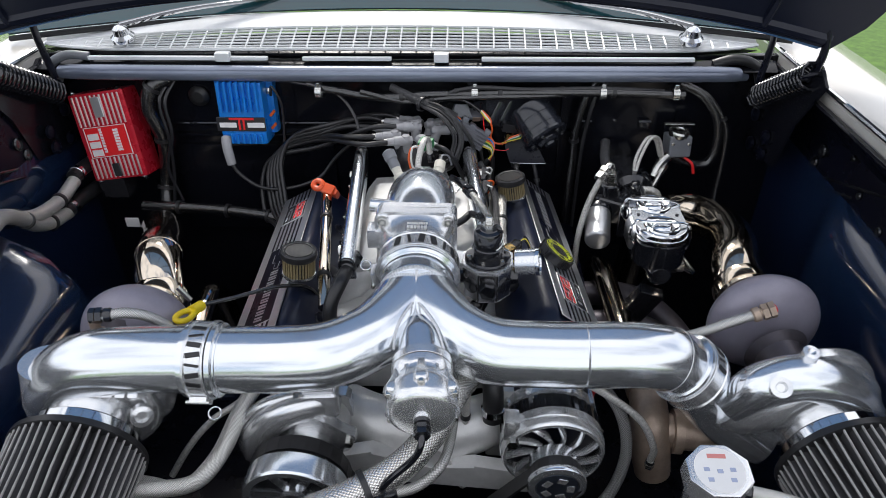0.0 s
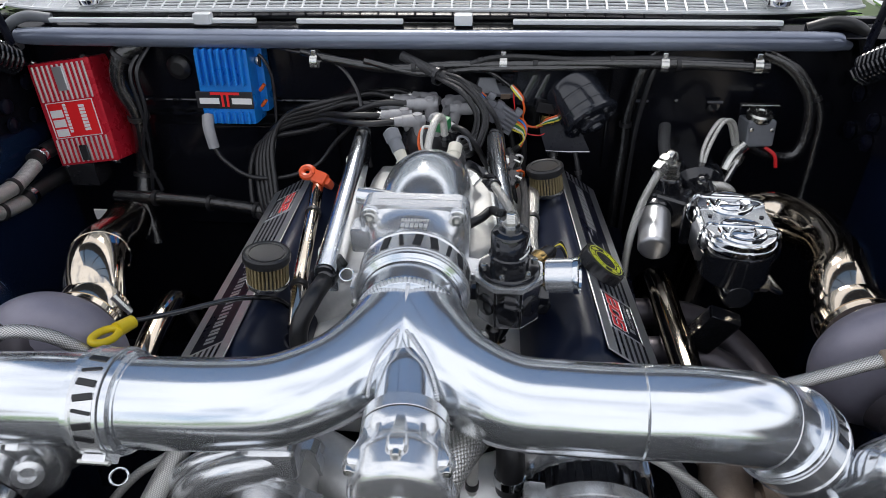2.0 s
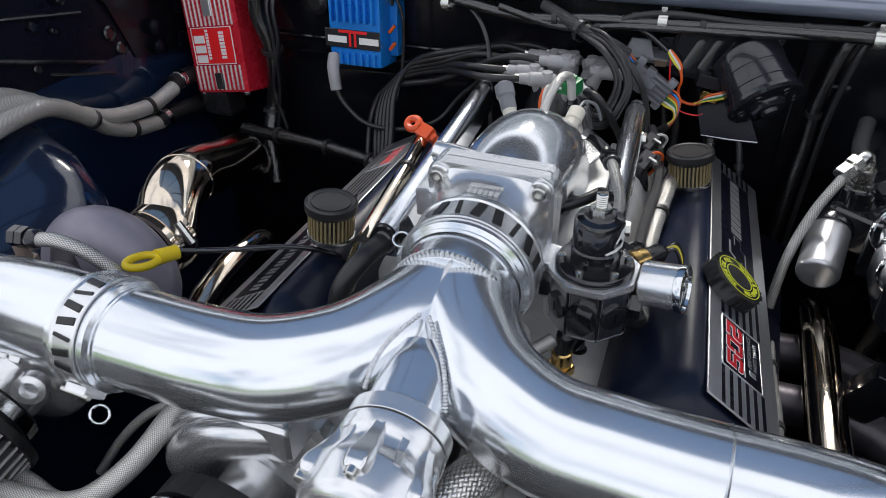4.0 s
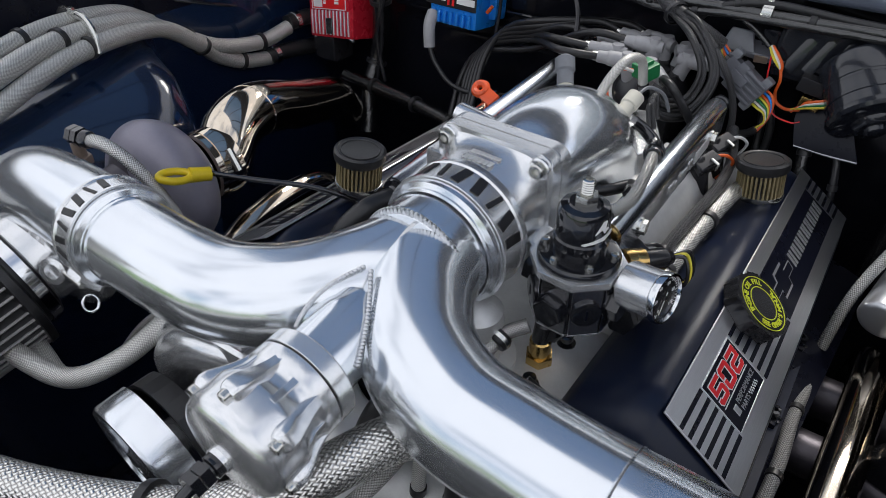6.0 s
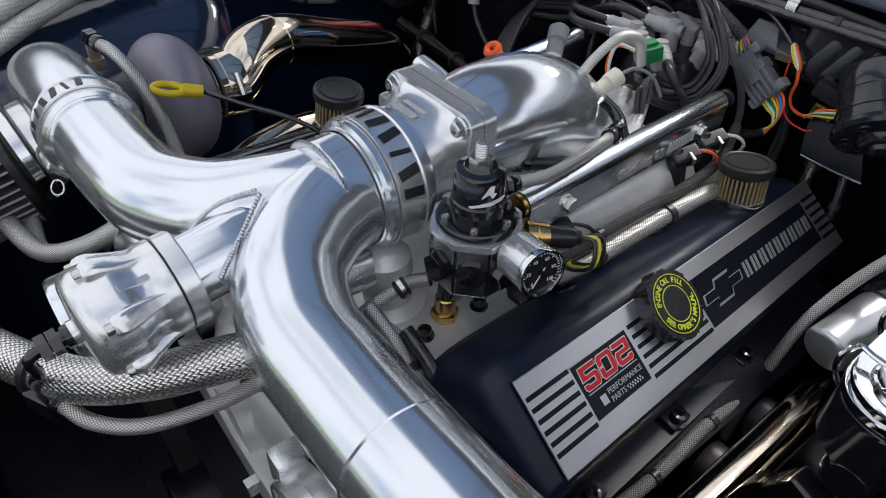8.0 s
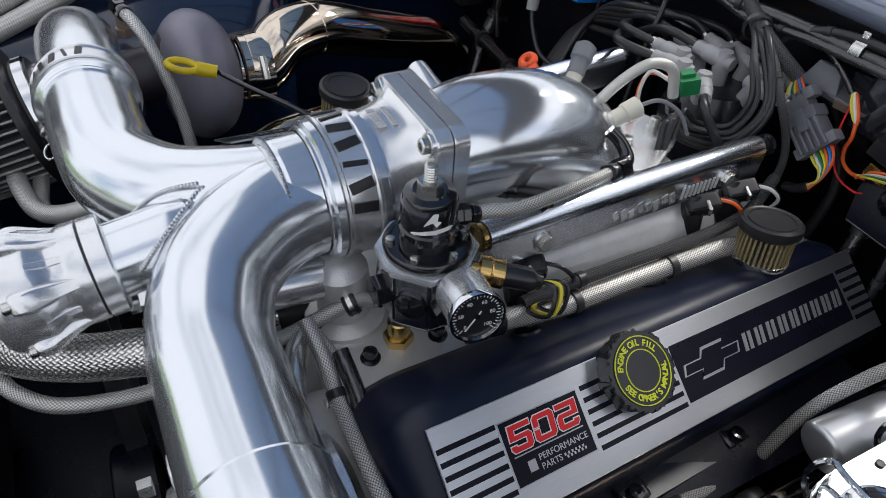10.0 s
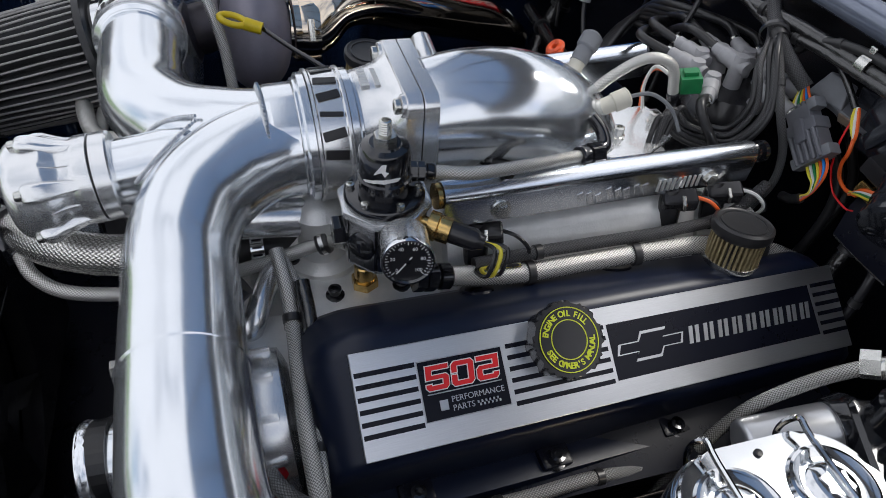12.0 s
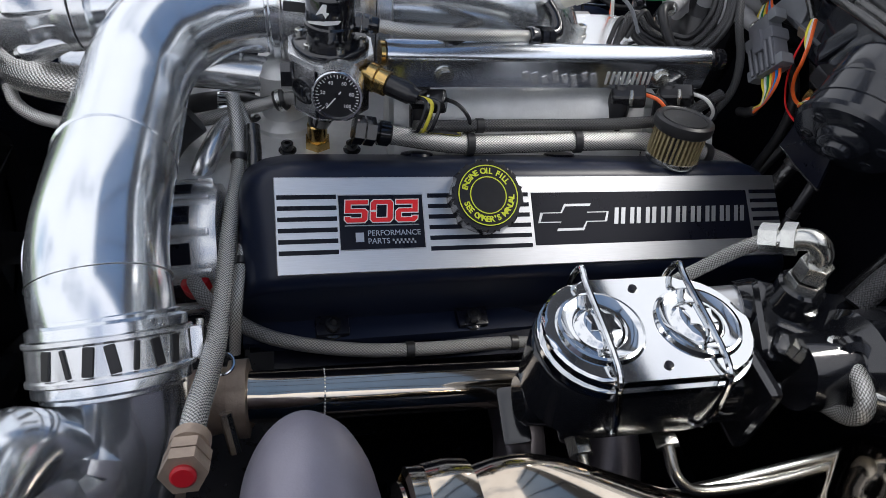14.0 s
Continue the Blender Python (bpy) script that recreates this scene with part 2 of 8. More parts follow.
def frames_along(p):
    n = len(p)
    tans = [(p[min(i + 1, n - 1)] - p[max(i - 1, 0)]).normalized() for i in range(n)]
    ref = V(0, 0, 1) if abs(tans[0].z) < 0.9 else V(1, 0, 0)
    u = tans[0].cross(ref).normalized()
    out = []
    for t in tans:
        u = (u - t * u.dot(t)).normalized()
        out.append((t, u, t.cross(u)))
    return out


def sweep(bm, pts, radius, segs=12, step=6, smooth=True, cap=True, squash=1.0):
    """A round tube along points; radius is a number or a list over the points. UVs in metres."""
    p = spline(pts, step) if smooth else [V(q) for q in pts]
    fr = frames_along(p)
    uvl = bm.loops.layers.uv.get("UVMap") or bm.loops.layers.uv.new("UVMap")
    rings, lens, rads = [], [0.0], []
    for i, q in enumerate(p):
        if i:
            lens.append(lens[-1] + (q - p[i - 1]).length)
        if isinstance(radius, (list, tuple)):
            s = i / (len(p) - 1) * (len(radius) - 1)
            k = min(int(s), len(radius) - 2)
            r = radius[k] + (radius[k + 1] - radius[k]) * (s - k)
        else:
            r = radius
        rads.append(r)
        t, u, v = fr[i]
        rings.append([bm.verts.new(q + (u * math.cos(2 * math.pi * j / segs) + v * math.sin(2 * math.pi * j / segs) * squash) * r) for j in range(segs)])
    for i in range(len(p) - 1):
        for j in range(segs):
            f = bm.faces.new((rings[i][j], rings[i][(j + 1) % segs], rings[i + 1][(j + 1) % segs], rings[i + 1][j]))
            w = 2 * math.pi * rads[i] / segs
            for lp, (a, b) in zip(f.loops, ((lens[i], j * w), (lens[i], (j + 1) * w), (lens[i + 1], (j + 1) * w), (lens[i + 1], j * w))):
                lp[uvl].uv = (a, b)
    if cap:
        bm.faces.new(rings[0][::-1])
        bm.faces.new(rings[-1])
    return bm


def tube(pts, radius, segs=12, step=6, smooth=True, cap=True, squash=1.0):
    return sweep(bmesh.new(), pts, radius, segs, step, smooth, cap, squash)


def axis_matrix(at, direction, up=(0, 0, 1)):
    """z along direction."""
    z = V(direction).normalized()
    up = V(up)
    if abs(z.dot(up)) > 0.98:
        up = V(0, 1, 0)
    x = up.cross(z).normalized()
    y = z.cross(x)
    m = Matrix((x, y, z)).transposed().to_4x4()
    return Matrix.Translation(at) @ m


def revolve(bm, profile, m, segs=32, closed=True):
    """profile: (radius, height) pairs turned round the z axis of m."""
    rings = []
    for r, h in profile:
        if r < 1e-6:
            rings.append([bm.verts.new(m @ V(0, 0, h))])
        else:
            rings.append([bm.verts.new(m @ V(r * math.cos(2 * math.pi * j / segs), r * math.sin(2 * math.pi * j / segs), h)) for j in range(segs)])
    for a, b in zip(rings, rings[1:]):
        for j in range(segs):
            k = (j + 1) % segs
            vs = [a[j % len(a)], a[k % len(a)], b[k % len(b)], b[j % len(b)]]
            vs = [v for i, v in enumerate(vs) if v not in vs[:i]]
            if len(vs) > 2:
                bm.faces.new(vs)
    if closed:
        if len(rings[0]) > 2:
            bm.faces.new(rings[0][::-1])
        if len(rings[-1]) > 2:
            bm.faces.new(rings[-1])
    return bm


def lathe(profile, at, direction=(0, 0, 1), segs=32, closed=True):
    return revolve(bmesh.new(), profile, axis_matrix(at, direction), segs, closed)


def add_box(bm, size, m, bevel=0.0, segs=2):
    r = bmesh.ops.create_cube(bm, size=1.0, matrix=m @ Matrix.Diagonal((*size, 1)))
    if bevel:
        es = list({e for v in r["verts"] for e in v.link_edges})
        bmesh.ops.bevel(bm, geom=es, offset=bevel, segments=segs, profile=0.7, affect="EDGES")
    return bm


def box(size, m, bevel=0.0, segs=2):
    if not isinstance(m, Matrix):
        m = Matrix.Translation(m)
    return add_box(bmesh.new(), size, m, bevel, segs)


def prism(outline, h0, h1, m, bevel=0.0, segs=2):
    """A flat outline (x, y) drawn out from h0 to h1 along the z axis of m."""
    bm = bmesh.new()
    lo = [bm.verts.new((x, y, h0)) for x, y in outline]
    hi = [bm.verts.new((x, y, h1)) for x, y in outline]
    n = len(lo)
    bm.faces.new(lo[::-1])
    top = bm.faces.new(hi)
    for j in range(n):
        bm.faces.new((lo[j], lo[(j + 1) % n], hi[(j + 1) % n], hi[j]))
    if bevel:
        bmesh.ops.bevel(bm, geom=list(top.edges), offset=bevel, segments=segs, profile=0.7, affect="EDGES")
    bmesh.ops.transform(bm, matrix=m, verts=bm.verts)
    return bm


def ring_outline(r, n, r2=None, start=0.0):
    return [((r if j % 2 == 0 or r2 is None else r2) * math.cos(start + 2 * math.pi * j / n), (r if j % 2 == 0 or r2 is None else r2) * math.sin(start + 2 * math.pi * j / n)) for j in range(n)]


def rounded_rect(w, h, r, n=5):
    out = []
    for cx, cy, a in ((w / 2 - r, h / 2 - r, 0), (-w / 2 + r, h / 2 - r, 90), (-w / 2 + r, -h / 2 + r, 180), (w / 2 - r, -h / 2 + r, 270)):
        for k in range(n + 1):
            t = radians(a + 90 * k / n)
            out.append((cx + r * math.cos(t), cy + r * math.sin(t)))
    return out


def text_mesh(text, size, m, depth=0.0006, spacing=1.0, align="CENTER", shear=0.0, bold=0.0):
    """Lettering in the built-in font as a mesh lying in the plane of m."""
    cu = bpy.data.curves.new("lettering", "FONT")
    cu.body, cu.size, cu.extrude, cu.align_x, cu.align_y, cu.space_character, cu.shear, cu.offset = text, size, depth, align, "CENTER", spacing, shear, bold
    ob = bpy.data.objects.new("lettering", cu)
    scene.collection.objects.link(ob)
    me = bpy.data.meshes.new_from_object(ob.evaluated_get(bpy.context.evaluated_depsgraph_get()))
    bpy.data.objects.remove(ob)
    bpy.data.curves.remove(cu)
    bm = bmesh.new()
    bm.from_mesh(me)
    bpy.data.meshes.remove(me)
    bmesh.ops.transform(bm, matrix=m, verts=bm.verts)
    return bm


def hexnut(at, direction, r, h, bore=0.0):
    return prism(ring_outline(r, 6), 0, h, axis_matrix(at, direction), bevel=r * 0.12)


def an_fitting(parent, at, direction, r, material="blackgloss", name="hose_fitting"):
    """A hose end: collar, hexagon and socket in one turned piece."""
    bm = lathe([(r * 1.05, 0), (r * 1.25, 0.002), (r * 1.25, r * 1.2), (r * 0.9, r * 1.3), (r * 0.9, r * 1.6)], at, direction, 20)
    d = V(direction).normalized()
    for f0 in (1.6, 2.7):
        m = axis_matrix(V(at) + d * r * f0, d)
        lo = ring_outline(r * 1.42, 6)
        vs0 = [bm.verts.new(m @ V(x, y, 0)) for x, y in lo]
        vs1 = [bm.verts.new(m @ V(x, y, r * 0.95)) for x, y in lo]
        bm.faces.new(vs0[::-1]), bm.faces.new(vs1)
        for j in range(6):
            bm.faces.new((vs0[j], vs0[(j + 1) % 6], vs1[(j + 1) % 6], vs1[j]))
    return part(name, bm, material, parent)


def hose(name, pts, r, material, label, category="hose", ends=(None, None), segs=14, step=7, ties=(), group=""):
    """A flexible line with turned ends and tie straps."""
    th = thing(name, pts[0], label, category, group)
    part("sleeve", tube(pts, r, segs, step), material, th)
    p = [V(q) for q in pts]
    if ends[0]:
        an_fitting(th, p[0], p[0] - p[1], r, ends[0])
    if ends[1]:
        an_fitting(th, p[-1], p[-1] - p[-2], r, ends[1])
    sp = spline(pts, step)
    fr = frames_along(sp)
    for s in ties:
        k = int(s * (len(sp) - 1))
        d = fr[k][0]
        part("tie_strap", lathe([(r * 1.0, -0.004), (r * 1.22, -0.0035), (r * 1.22, 0.0035), (r * 1.0, 0.004)], sp[k], d, 16, closed=False), "rubber", th)
    return th


# ---- large structure ----
def grid_sheet(rows, thick=0.0):
    """A sheet through rows of points; with a thickness, a closed shell."""
    bm = bmesh.new()
    vs = [[bm.verts.new(p) for p in r] for r in rows]
    for a, b in zip(vs, vs[1:]):
        for j in range(len(a) - 1):
            bm.faces.new((a[j], a[j + 1], b[j + 1], b[j]))
    if thick:
        bmesh.ops.recalc_face_normals(bm, faces=bm.faces)
        bmesh.ops.solidify(bm, geom=list(bm.faces), thickness=thick)
    return bm


ground = link("ground", grid_sheet([[(-400 + 800 * i / 8, -400 + 800 * j / 8, 0) for i in range(9)] for j in range(9)]), "grass", smooth=False)
tagged(ground, "mown green lawn around the car", "lawn", kind="structure")
slab = link("pavement", box((9, 12, 0.06), (0, -5.2, 0.034), 0.01), "pavement")
tagged(slab, "pale concrete paving under the car", "pavement", kind="structure")

# firewall with a raised lip along its top
fw = link("firewall", box((1.78, 0.02, 0.9), (-0.06, 1.135, 0.66), 0.004), "blackpaint")
tagged(fw, "gloss black steel firewall behind the engine", "firewall", kind="structure")
part("recess_panel", box((0.36, 0.012, 0.22), (-0.40, 1.122, 0.80), 0.005), "blackpaint", fw)
part("ledge", box((0.62, 0.02, 0.006), (-0.32, 1.118, 0.935), 0.002), "blackpaint", fw, "bright edged seam")
part("blanking_disc", lathe([(0.062, 0), (0.062, 0.006), (0.056, 0.008), (0.05, 0.005), (0.0, 0.005)], (0.39, 1.126, 0.985), (0, -1, 0), 40), "blackpaint", fw)
part("blower_plate", box((0.24, 0.012, 0.25), (0.39, 1.121, 0.96), 0.004), "blackpaint", fw)
for k, (x, z) in enumerate(((0.29, 0.93), (0.49, 0.93), (0.29, 1.05), (0.49, 1.05), (-0.5, 0.95), (-0.1, 0.97))):
    part("bolt", hexnut((x, 1.118, z), (0, -1, 0), 0.007, 0.006), "blackpaint", fw)

for sx in (-1, 1):
    part("vent_tab", box((0.022, 0.012, 0.016), (0.385 + sx * 0.062, 1.112, 0.965), 0.003), "blackgloss", fw)
    part("vent_tab_lip", box((0.026, 0.004, 0.004), (0.385 + sx * 0.062, 1.106, 0.975), 0.001, 1), "connector", fw)
part("disc_screw", lathe([(0.008, 0), (0.008, 0.004), (0.003, 0.006), (0, 0.006)], (0.385, 1.12, 0.97), (0, -1, 0), 16), "blackgloss", fw)
part("pressed_frame", tube([(-0.56, 1.121, 0.93), (-0.43, 1.121, 0.932), (-0.418, 1.121, 0.922), (-0.416, 1.121, 0.86), (-0.426, 1.121, 0.85), (-0.56, 1.121, 0.85)], 0.0028, 8, 5), "blackgloss", fw)
part("seam_ridge", tube([(-0.60, 1.120, 0.958), (-0.30, 1.120, 0.960), (-0.12, 1.120, 0.962)], 0.0034, 8, 4), "blackgloss", fw)
part("loom_grommet", lathe([(0.022, 0), (0.022, 0.006), (0.014, 0.012), (0.010, 0.012)], (-0.50, 1.123, 1.02), (0, -1, 0), 24), "rubber", fw)

lip = link("trim", tube([(-0.735, 1.078, 1.087), (-0.72, 1.075, 1.088), (-0.3, 1.07, 1.088), (0.2, 1.07, 1.089), (0.56, 1.076, 1.088), (0.60, 1.08, 1.085), (0.625, 1.088, 1.078)], [0.009, 0.0155, 0.0158, 0.0158, 0.0155, 0.013, 0.008], 20), "beam")
tagged(lip, "streaked grey steel lip along the firewall's top", "trim", kind="structure")
shelf = link("cowl_shelf", grid_sheet([[(-0.82 + 1.5 * i / 30, y, z) for i in range(31)] for y, z in ((1.075, 1.093), (1.10, 1.106), (1.125, 1.103), (1.15, 1.085))], 0.003), "blackpaint")
tagged(shelf, "black painted gutter behind the firewall lip", "cowl", kind="structure")
for x0, x1 in ((-0.70, -0.33), (-0.26, -0.08), (0.1, 0.52)):
    tagged(link("trim_strip", box((x1 - x0, 0.009, 0.008), ((x0 + x1) / 2, 1.094, 1.111), 0.003, 3), "cowl"), "bright metal sealing strip in the cowl gutter", "trim strip", "sealing strips")
for x in (-0.42, 0.02):
    tagged(link("clip", box((0.03, 0.018, 0.018), (x, 1.090, 1.116), 0.004), "cowl"), "small bright clip on the sealing strip", "clip", "strip clips")


def cowl_point(x, s):
    """s = 0 front edge, 1 rear edge of the crescent."""
    u = min(1.0, abs(x + 0.08) / 0.745)
    f = 1.105 + 0.02 * u ** 2 + 0.03 * u ** 8
    r = 1.182 - 0.03 * u ** 2.5
    y = f + (r - f) * s
    return V(x, y, 1.123 + (y - 1.09) * 0.29 - 0.02 * u ** 2)


grille = thing("cowl_grille", (-0.08, 1.13, 1.12), "bright metal crescent cowl grille with rows of slots", "grille")
X0, X1 = -0.82, 0.66
part("tray", grid_sheet([[cowl_point(X0 + (X1 - X0) * i / 60, s) - V(0, 0, 0.012) for i in range(61)] for s in (0, 0.5, 1)], 0.002), "blackpaint", grille)
for s in (k / 7 for k in range(8)):
    part("long_bar", tube([cowl_point(X0 + (X1 - X0) * i / 40, s) for i in range(41)], 0.0034 if s in (0, 1) else 0.0021, 6, 1), "cowl", grille)
cross = bmesh.new()
for i in range(1, 47):
    x = X0 + (X1 - X0) * i / 47
    sweep(cross, [cowl_point(x, 0), cowl_point(x, 0.5) + V(0, 0, 0.001), cowl_point(x, 1)], 0.002, 5, 1)
tagged(part("slot_mesh", cross, "cowl", grille), kind="stuff")
apron_rows = [[cowl_point(X0 + (X1 - X0) * i / 30, 1) + V(0, dy, dz) for i in range(31)] for dy, dz in ((0.001, 0.0), (0.02, 0.008), (0.045, 0.016), (0.066, 0.014))]
tagged(link("cowl_top", grid_sheet(apron_rows, 0.003), "cowl"), "bright cowl panel below the windscreen", "cowl", kind="structure")

screen = thing("windscreen", (-0.08, 1.3, 1.17), "teal tinted windscreen in a black rubber seal", "windscreen", kind="structure")
part("pane", grid_sheet([[V(x / 10 - 0.08, 1.255 + s * 0.42 - 0.10 * (abs(x) / 7.5) ** 2, 1.165 + s * 0.42 - 0.02 * (abs(x) / 7.5) ** 2) for x in range(-8, 9)] for s in (0, 0.5, 1)], 0.006), "glass", screen)
part("frame", tube([V(x / 10 - 0.08, 1.252 - 0.10 * (abs(x) / 7.5) ** 2, 1.158 - 0.02 * (abs(x) / 7.5) ** 2) for x in range(-8, 9)], 0.006, 8, 2), "rubber", screen)


def wiper(x, tip, mirror):
    w = thing("windscreen_wiper", (x, 1.13, 1.14), "chrome windscreen wiper parked above the cowl grille", "wiper", "wipers")
    part("pivot", lathe([(0.024, 0), (0.024, 0.008), (0.017, 0.014), (0.015, 0.026), (0.008, 0.032), (0, 0.033)], (x, 1.135, 1.135), (0, -0.2, 1), 24), "chrome", w)
    part("arm", tube([(x, 1.135, 1.165), (x + mirror * 0.12, 1.19, 1.182), (x + mirror * 0.3, 1.262, 1.19), tip], [0.011, 0.009, 0.008, 0.007], 8, 5, squash=0.6), "chrome", w)
    part("blade", tube([V(tip) + V(-mirror * 0.22, -0.02, -0.002), V(tip) + V(0.05 * mirror, 0.005, 0.002), V(tip) + V(mirror * 0.24, 0.012, 0)], 0.008, 6, 4), "chrome", w)
    return w


wiper(-0.637, (-0.25, 1.285, 1.195), 1)
wiper(0.517, (0.13, 1.285, 1.195), -1)


def hood_point(u, s):
    """u: -1 to 1 across, s: 0 at the rear edge to 1 at the nose, high in the air."""
    half = 0.765 + 0.09 * min(1.0, s / 0.07) ** 0.6
    x = -0.08 + u * half
    e = 1.275 - 0.075 * u * u - 0.022 * u ** 4
    return V(x, 0.95 - 0.32 * s - 0.10 * s * s, e + 1.12 * s)


hood = thing("hood", (-0.1, 0.95, 1.25), "navy car hood propped wide open on spring hinges", "hood")
STEPS = (0.0, 0.01, 0.025, 0.045, 0.07, 0.1, 0.2, 0.3, 0.4, 0.5, 0.6, 0.7, 0.8, 0.9, 1.0)
part("outer_skin", grid_sheet([[hood_point(-1 + i / 14, s) + V(0, 0.014, 0.018) for i in range(29)] for s in STEPS], 0.003), "hoodin", hood)
part("inner_frame", grid_sheet([[hood_point((-1 + i / 14) * 0.985, s) for i in range(29)] for s in STEPS], 0.004), "hoodpanel", hood)
for u in (-0.8, -0.26, 0.26, 0.8):
    part("brace", tube([hood_point(u, 0.02 + s / 5.2) - V(0, 0.01, 0.012) for s in range(6)], 0.012, 8, 2, squash=0.6), "hoodin", hood)
part("rear_edge_panel", grid_sheet([[hood_point(-0.98 + 1.96 * i / 24, s) - V(0, 0.012, 0.004) for i in range(25)] for s in (0.005, 0.04, 0.08, 0.13)], 0.003), "hoodin", hood)
part("rear_brace", tube([hood_point(-0.96 + 1.92 * i / 12, 0.012) - V(0, 0.010, 0.0) for i in range(13)], 0.012, 8, 2), "hoodin", hood)


def fender_side(sx, cx):
    """Inner apron with its wheel bulge, and the outer fender above it."""
    rows = []
    wall = 0.742 if sx < 0 else 0.80
    deep = 0.25 if sx < 0 else 0.06
    for j in range(63):
        y = -0.1 + 1.24 * j / 62
        b = math.exp(-abs((y - 0.43) / (0.28 if sx < 0 else 0.40)) ** 12)
        prof = [(0.75, 1.10), (wall + 0.004, 1.03), (wall, 0.98)] + [(wall - deep * f * b, z) for f, z in ((0.04, 0.955), (0.28, 0.950), (0.56, 0.938), (0.80, 0.912), (0.94, 0.868), (1.0, 0.79), (0.96, 0.6), (0.92, 0.35))]
        rows.append([(cx + sx * px, y, pz) for px, pz in prof])
    ap = link("inner_fender", grid_sheet([r[3:] for r in rows], 0.003), "apron")
    part("upper_wall", grid_sheet([r[:4] for r in rows], 0.003), "satin", ap, "black painted upper wall")
    for (ya, za), (yb, zb), r in (((0.905, 0.954), (0.628, 1.05), 0.004), ((0.89, 1.041), (0.655, 1.087), 0.0035), ((0.92, 0.93), (0.80, 0.97), 0.003)):
        part("pressed_rib", tube([(cx + sx * (wall - 0.002), ya, za), (cx + sx * (wall - 0.004), (ya + yb) / 2, (za + zb) / 2), (cx + sx * (wall - 0.002), yb, zb)], r, 8, 4), "blackgloss", ap)
    for y, z, r in ((0.93, 0.995, 0.013), (0.945, 0.965, 0.012), (0.86, 1.07, 0.009), (0.83, 1.03, 0.006), (0.78, 0.985, 0.007), (0.70, 0.965, 0.008)):
        part("plug", lathe([(r, 0), (r, 0.004), (r * 0.75, 0.006), (r * 0.7, 0.003), (0, 0.003)], (cx + sx * (wall - 0.004), y, z), (-sx, 0, 0.1), 20), "blackgloss", ap)
    tagged(ap, "glossy dark navy inner fender bulging over the wheel", "inner fender", "inner fenders")
    for j in range(6):
        part("bolt", hexnut((cx + sx * (wall + 0.001), 0.12 + 0.17 * j, 1.045), (-sx, 0, 0.05), 0.008, 0.006), "blackgloss", ap)
    part("top_flange", box((0.012, 1.15, 0.006), (cx + sx * 0.744, 0.5, 1.098), 0.002, 1), "blackpaint", ap)
    fe = thing("fender", (cx + sx * 0.8, 0.4, 0.5), "glossy front fender with its sky reflection painted pale", "fender", "front fenders")
    rr = []
    for j in range(26):
        y = -0.45 + 1.75 * j / 25
        rr.append([(cx + sx * px, y, pz) for px, pz in ((0.755, 1.09), (0.755, 1.112), (0.77, 1.122), (0.84, 1.125), (0.93, 1.10), (0.99, 1.03), (1.01, 0.9), (1.01, 0.6), (0.98, 0.35))])
    part("outer_panel", grid_sheet(rr, 0.003), "fendersky", fe)
    part("edge_bead", tube([(cx + sx * 0.758, -0.4, 1.12), (cx + sx * 0.758, 0.4, 1.121), (cx + sx * 0.758, 1.2, 1.12)], 0.005, 8, 3), "chrome", fe)


fender_side(1, -0.06)
fender_side(-1, -0.06)

# front end: radiator support, radiator, fan shroud, lower frame
rad = thing("radiator", (-0.06, 0.07, 0.6), "black radiator and support panel ahead of the engine", "radiator")
part("core", box((0.85, 0.06, 0.52), (-0.06, 0.06, 0.62), 0.005), "satin", rad)
part("top_tank", box((0.9, 0.075, 0.06), (-0.06, 0.06, 0.9), 0.012), "satin", rad)
part("shroud", box((0.7, 0.03, 0.46), (-0.06, 0.11, 0.62), 0.01), "plasticblack", rad)
sup = link("radiator_support", box((1.4, 0.04, 0.75), (-0.06, 0.0, 0.55), 0.01), "navy")
tagged(sup, "dark painted radiator support panel", "panel", kind="structure")
fr1 = link("floor_pan", box((1.78, 1.3, 0.02), (-0.06, 0.5, 0.33), 0.004), "satin")
tagged(fr1, "black chassis floor under the engine", "chassis", kind="structure")
blk = thing("engine_block", (0, 0.75, 0.45), "black painted engine block and oil pan", "engine block")
part("block", prism([(-0.17, 0.42), (0.17, 0.42), (0.3, 0.78), (0.13, 0.84), (-0.13, 0.84), (-0.3, 0.78)], -1.0, -0.52, Matrix(((1, 0, 0, 0), (0, 0, -1, 0), (0, 1, 0, 0), (0, 0, 0, 1)))), "satin", blk)
for sx in (1, -1):
    part("cylinder_head", box((0.10, 0.5, 0.06), pose(sx * 0.222, 0.77, 0.765, -4, sx * 25, 0), 0.01), "satin", blk)


# ---- intake pipe: a Y with two arms, neck and weld beads ----
YX = 0.012
ypipe = thing("intake_pipe", (YX, 0.42, 0.96), "polished aluminium Y-shaped intake pipe with weld beads", "intake pipe")
ARM = {1: [(YX + 0.001, 0.526, 0.984), (YX + 0.007, 0.496, 0.983), (YX + 0.024, 0.461, 0.979), (YX + 0.053, 0.431, 0.970), (YX + 0.098, 0.416, 0.958), (YX + 0.15, 0.4155, 0.954), (0.215, 0.416, 0.953), (0.270, 0.418, 0.953), (0.311, 0.420, 0.9495), (0.343, 0.4245, 0.940), (0.371, 0.430, 0.916)],
       -1: [(YX - 0.008, 0.526, 0.984), (YX - 0.012, 0.496, 0.983), (YX - 0.027, 0.459, 0.980), (YX - 0.057, 0.419, 0.975), (YX - 0.105, 0.389, 0.972), (YX - 0.155, 0.380, 0.971), (-0.20, 0.377, 0.971), (-0.232, 0.376, 0.971)]}
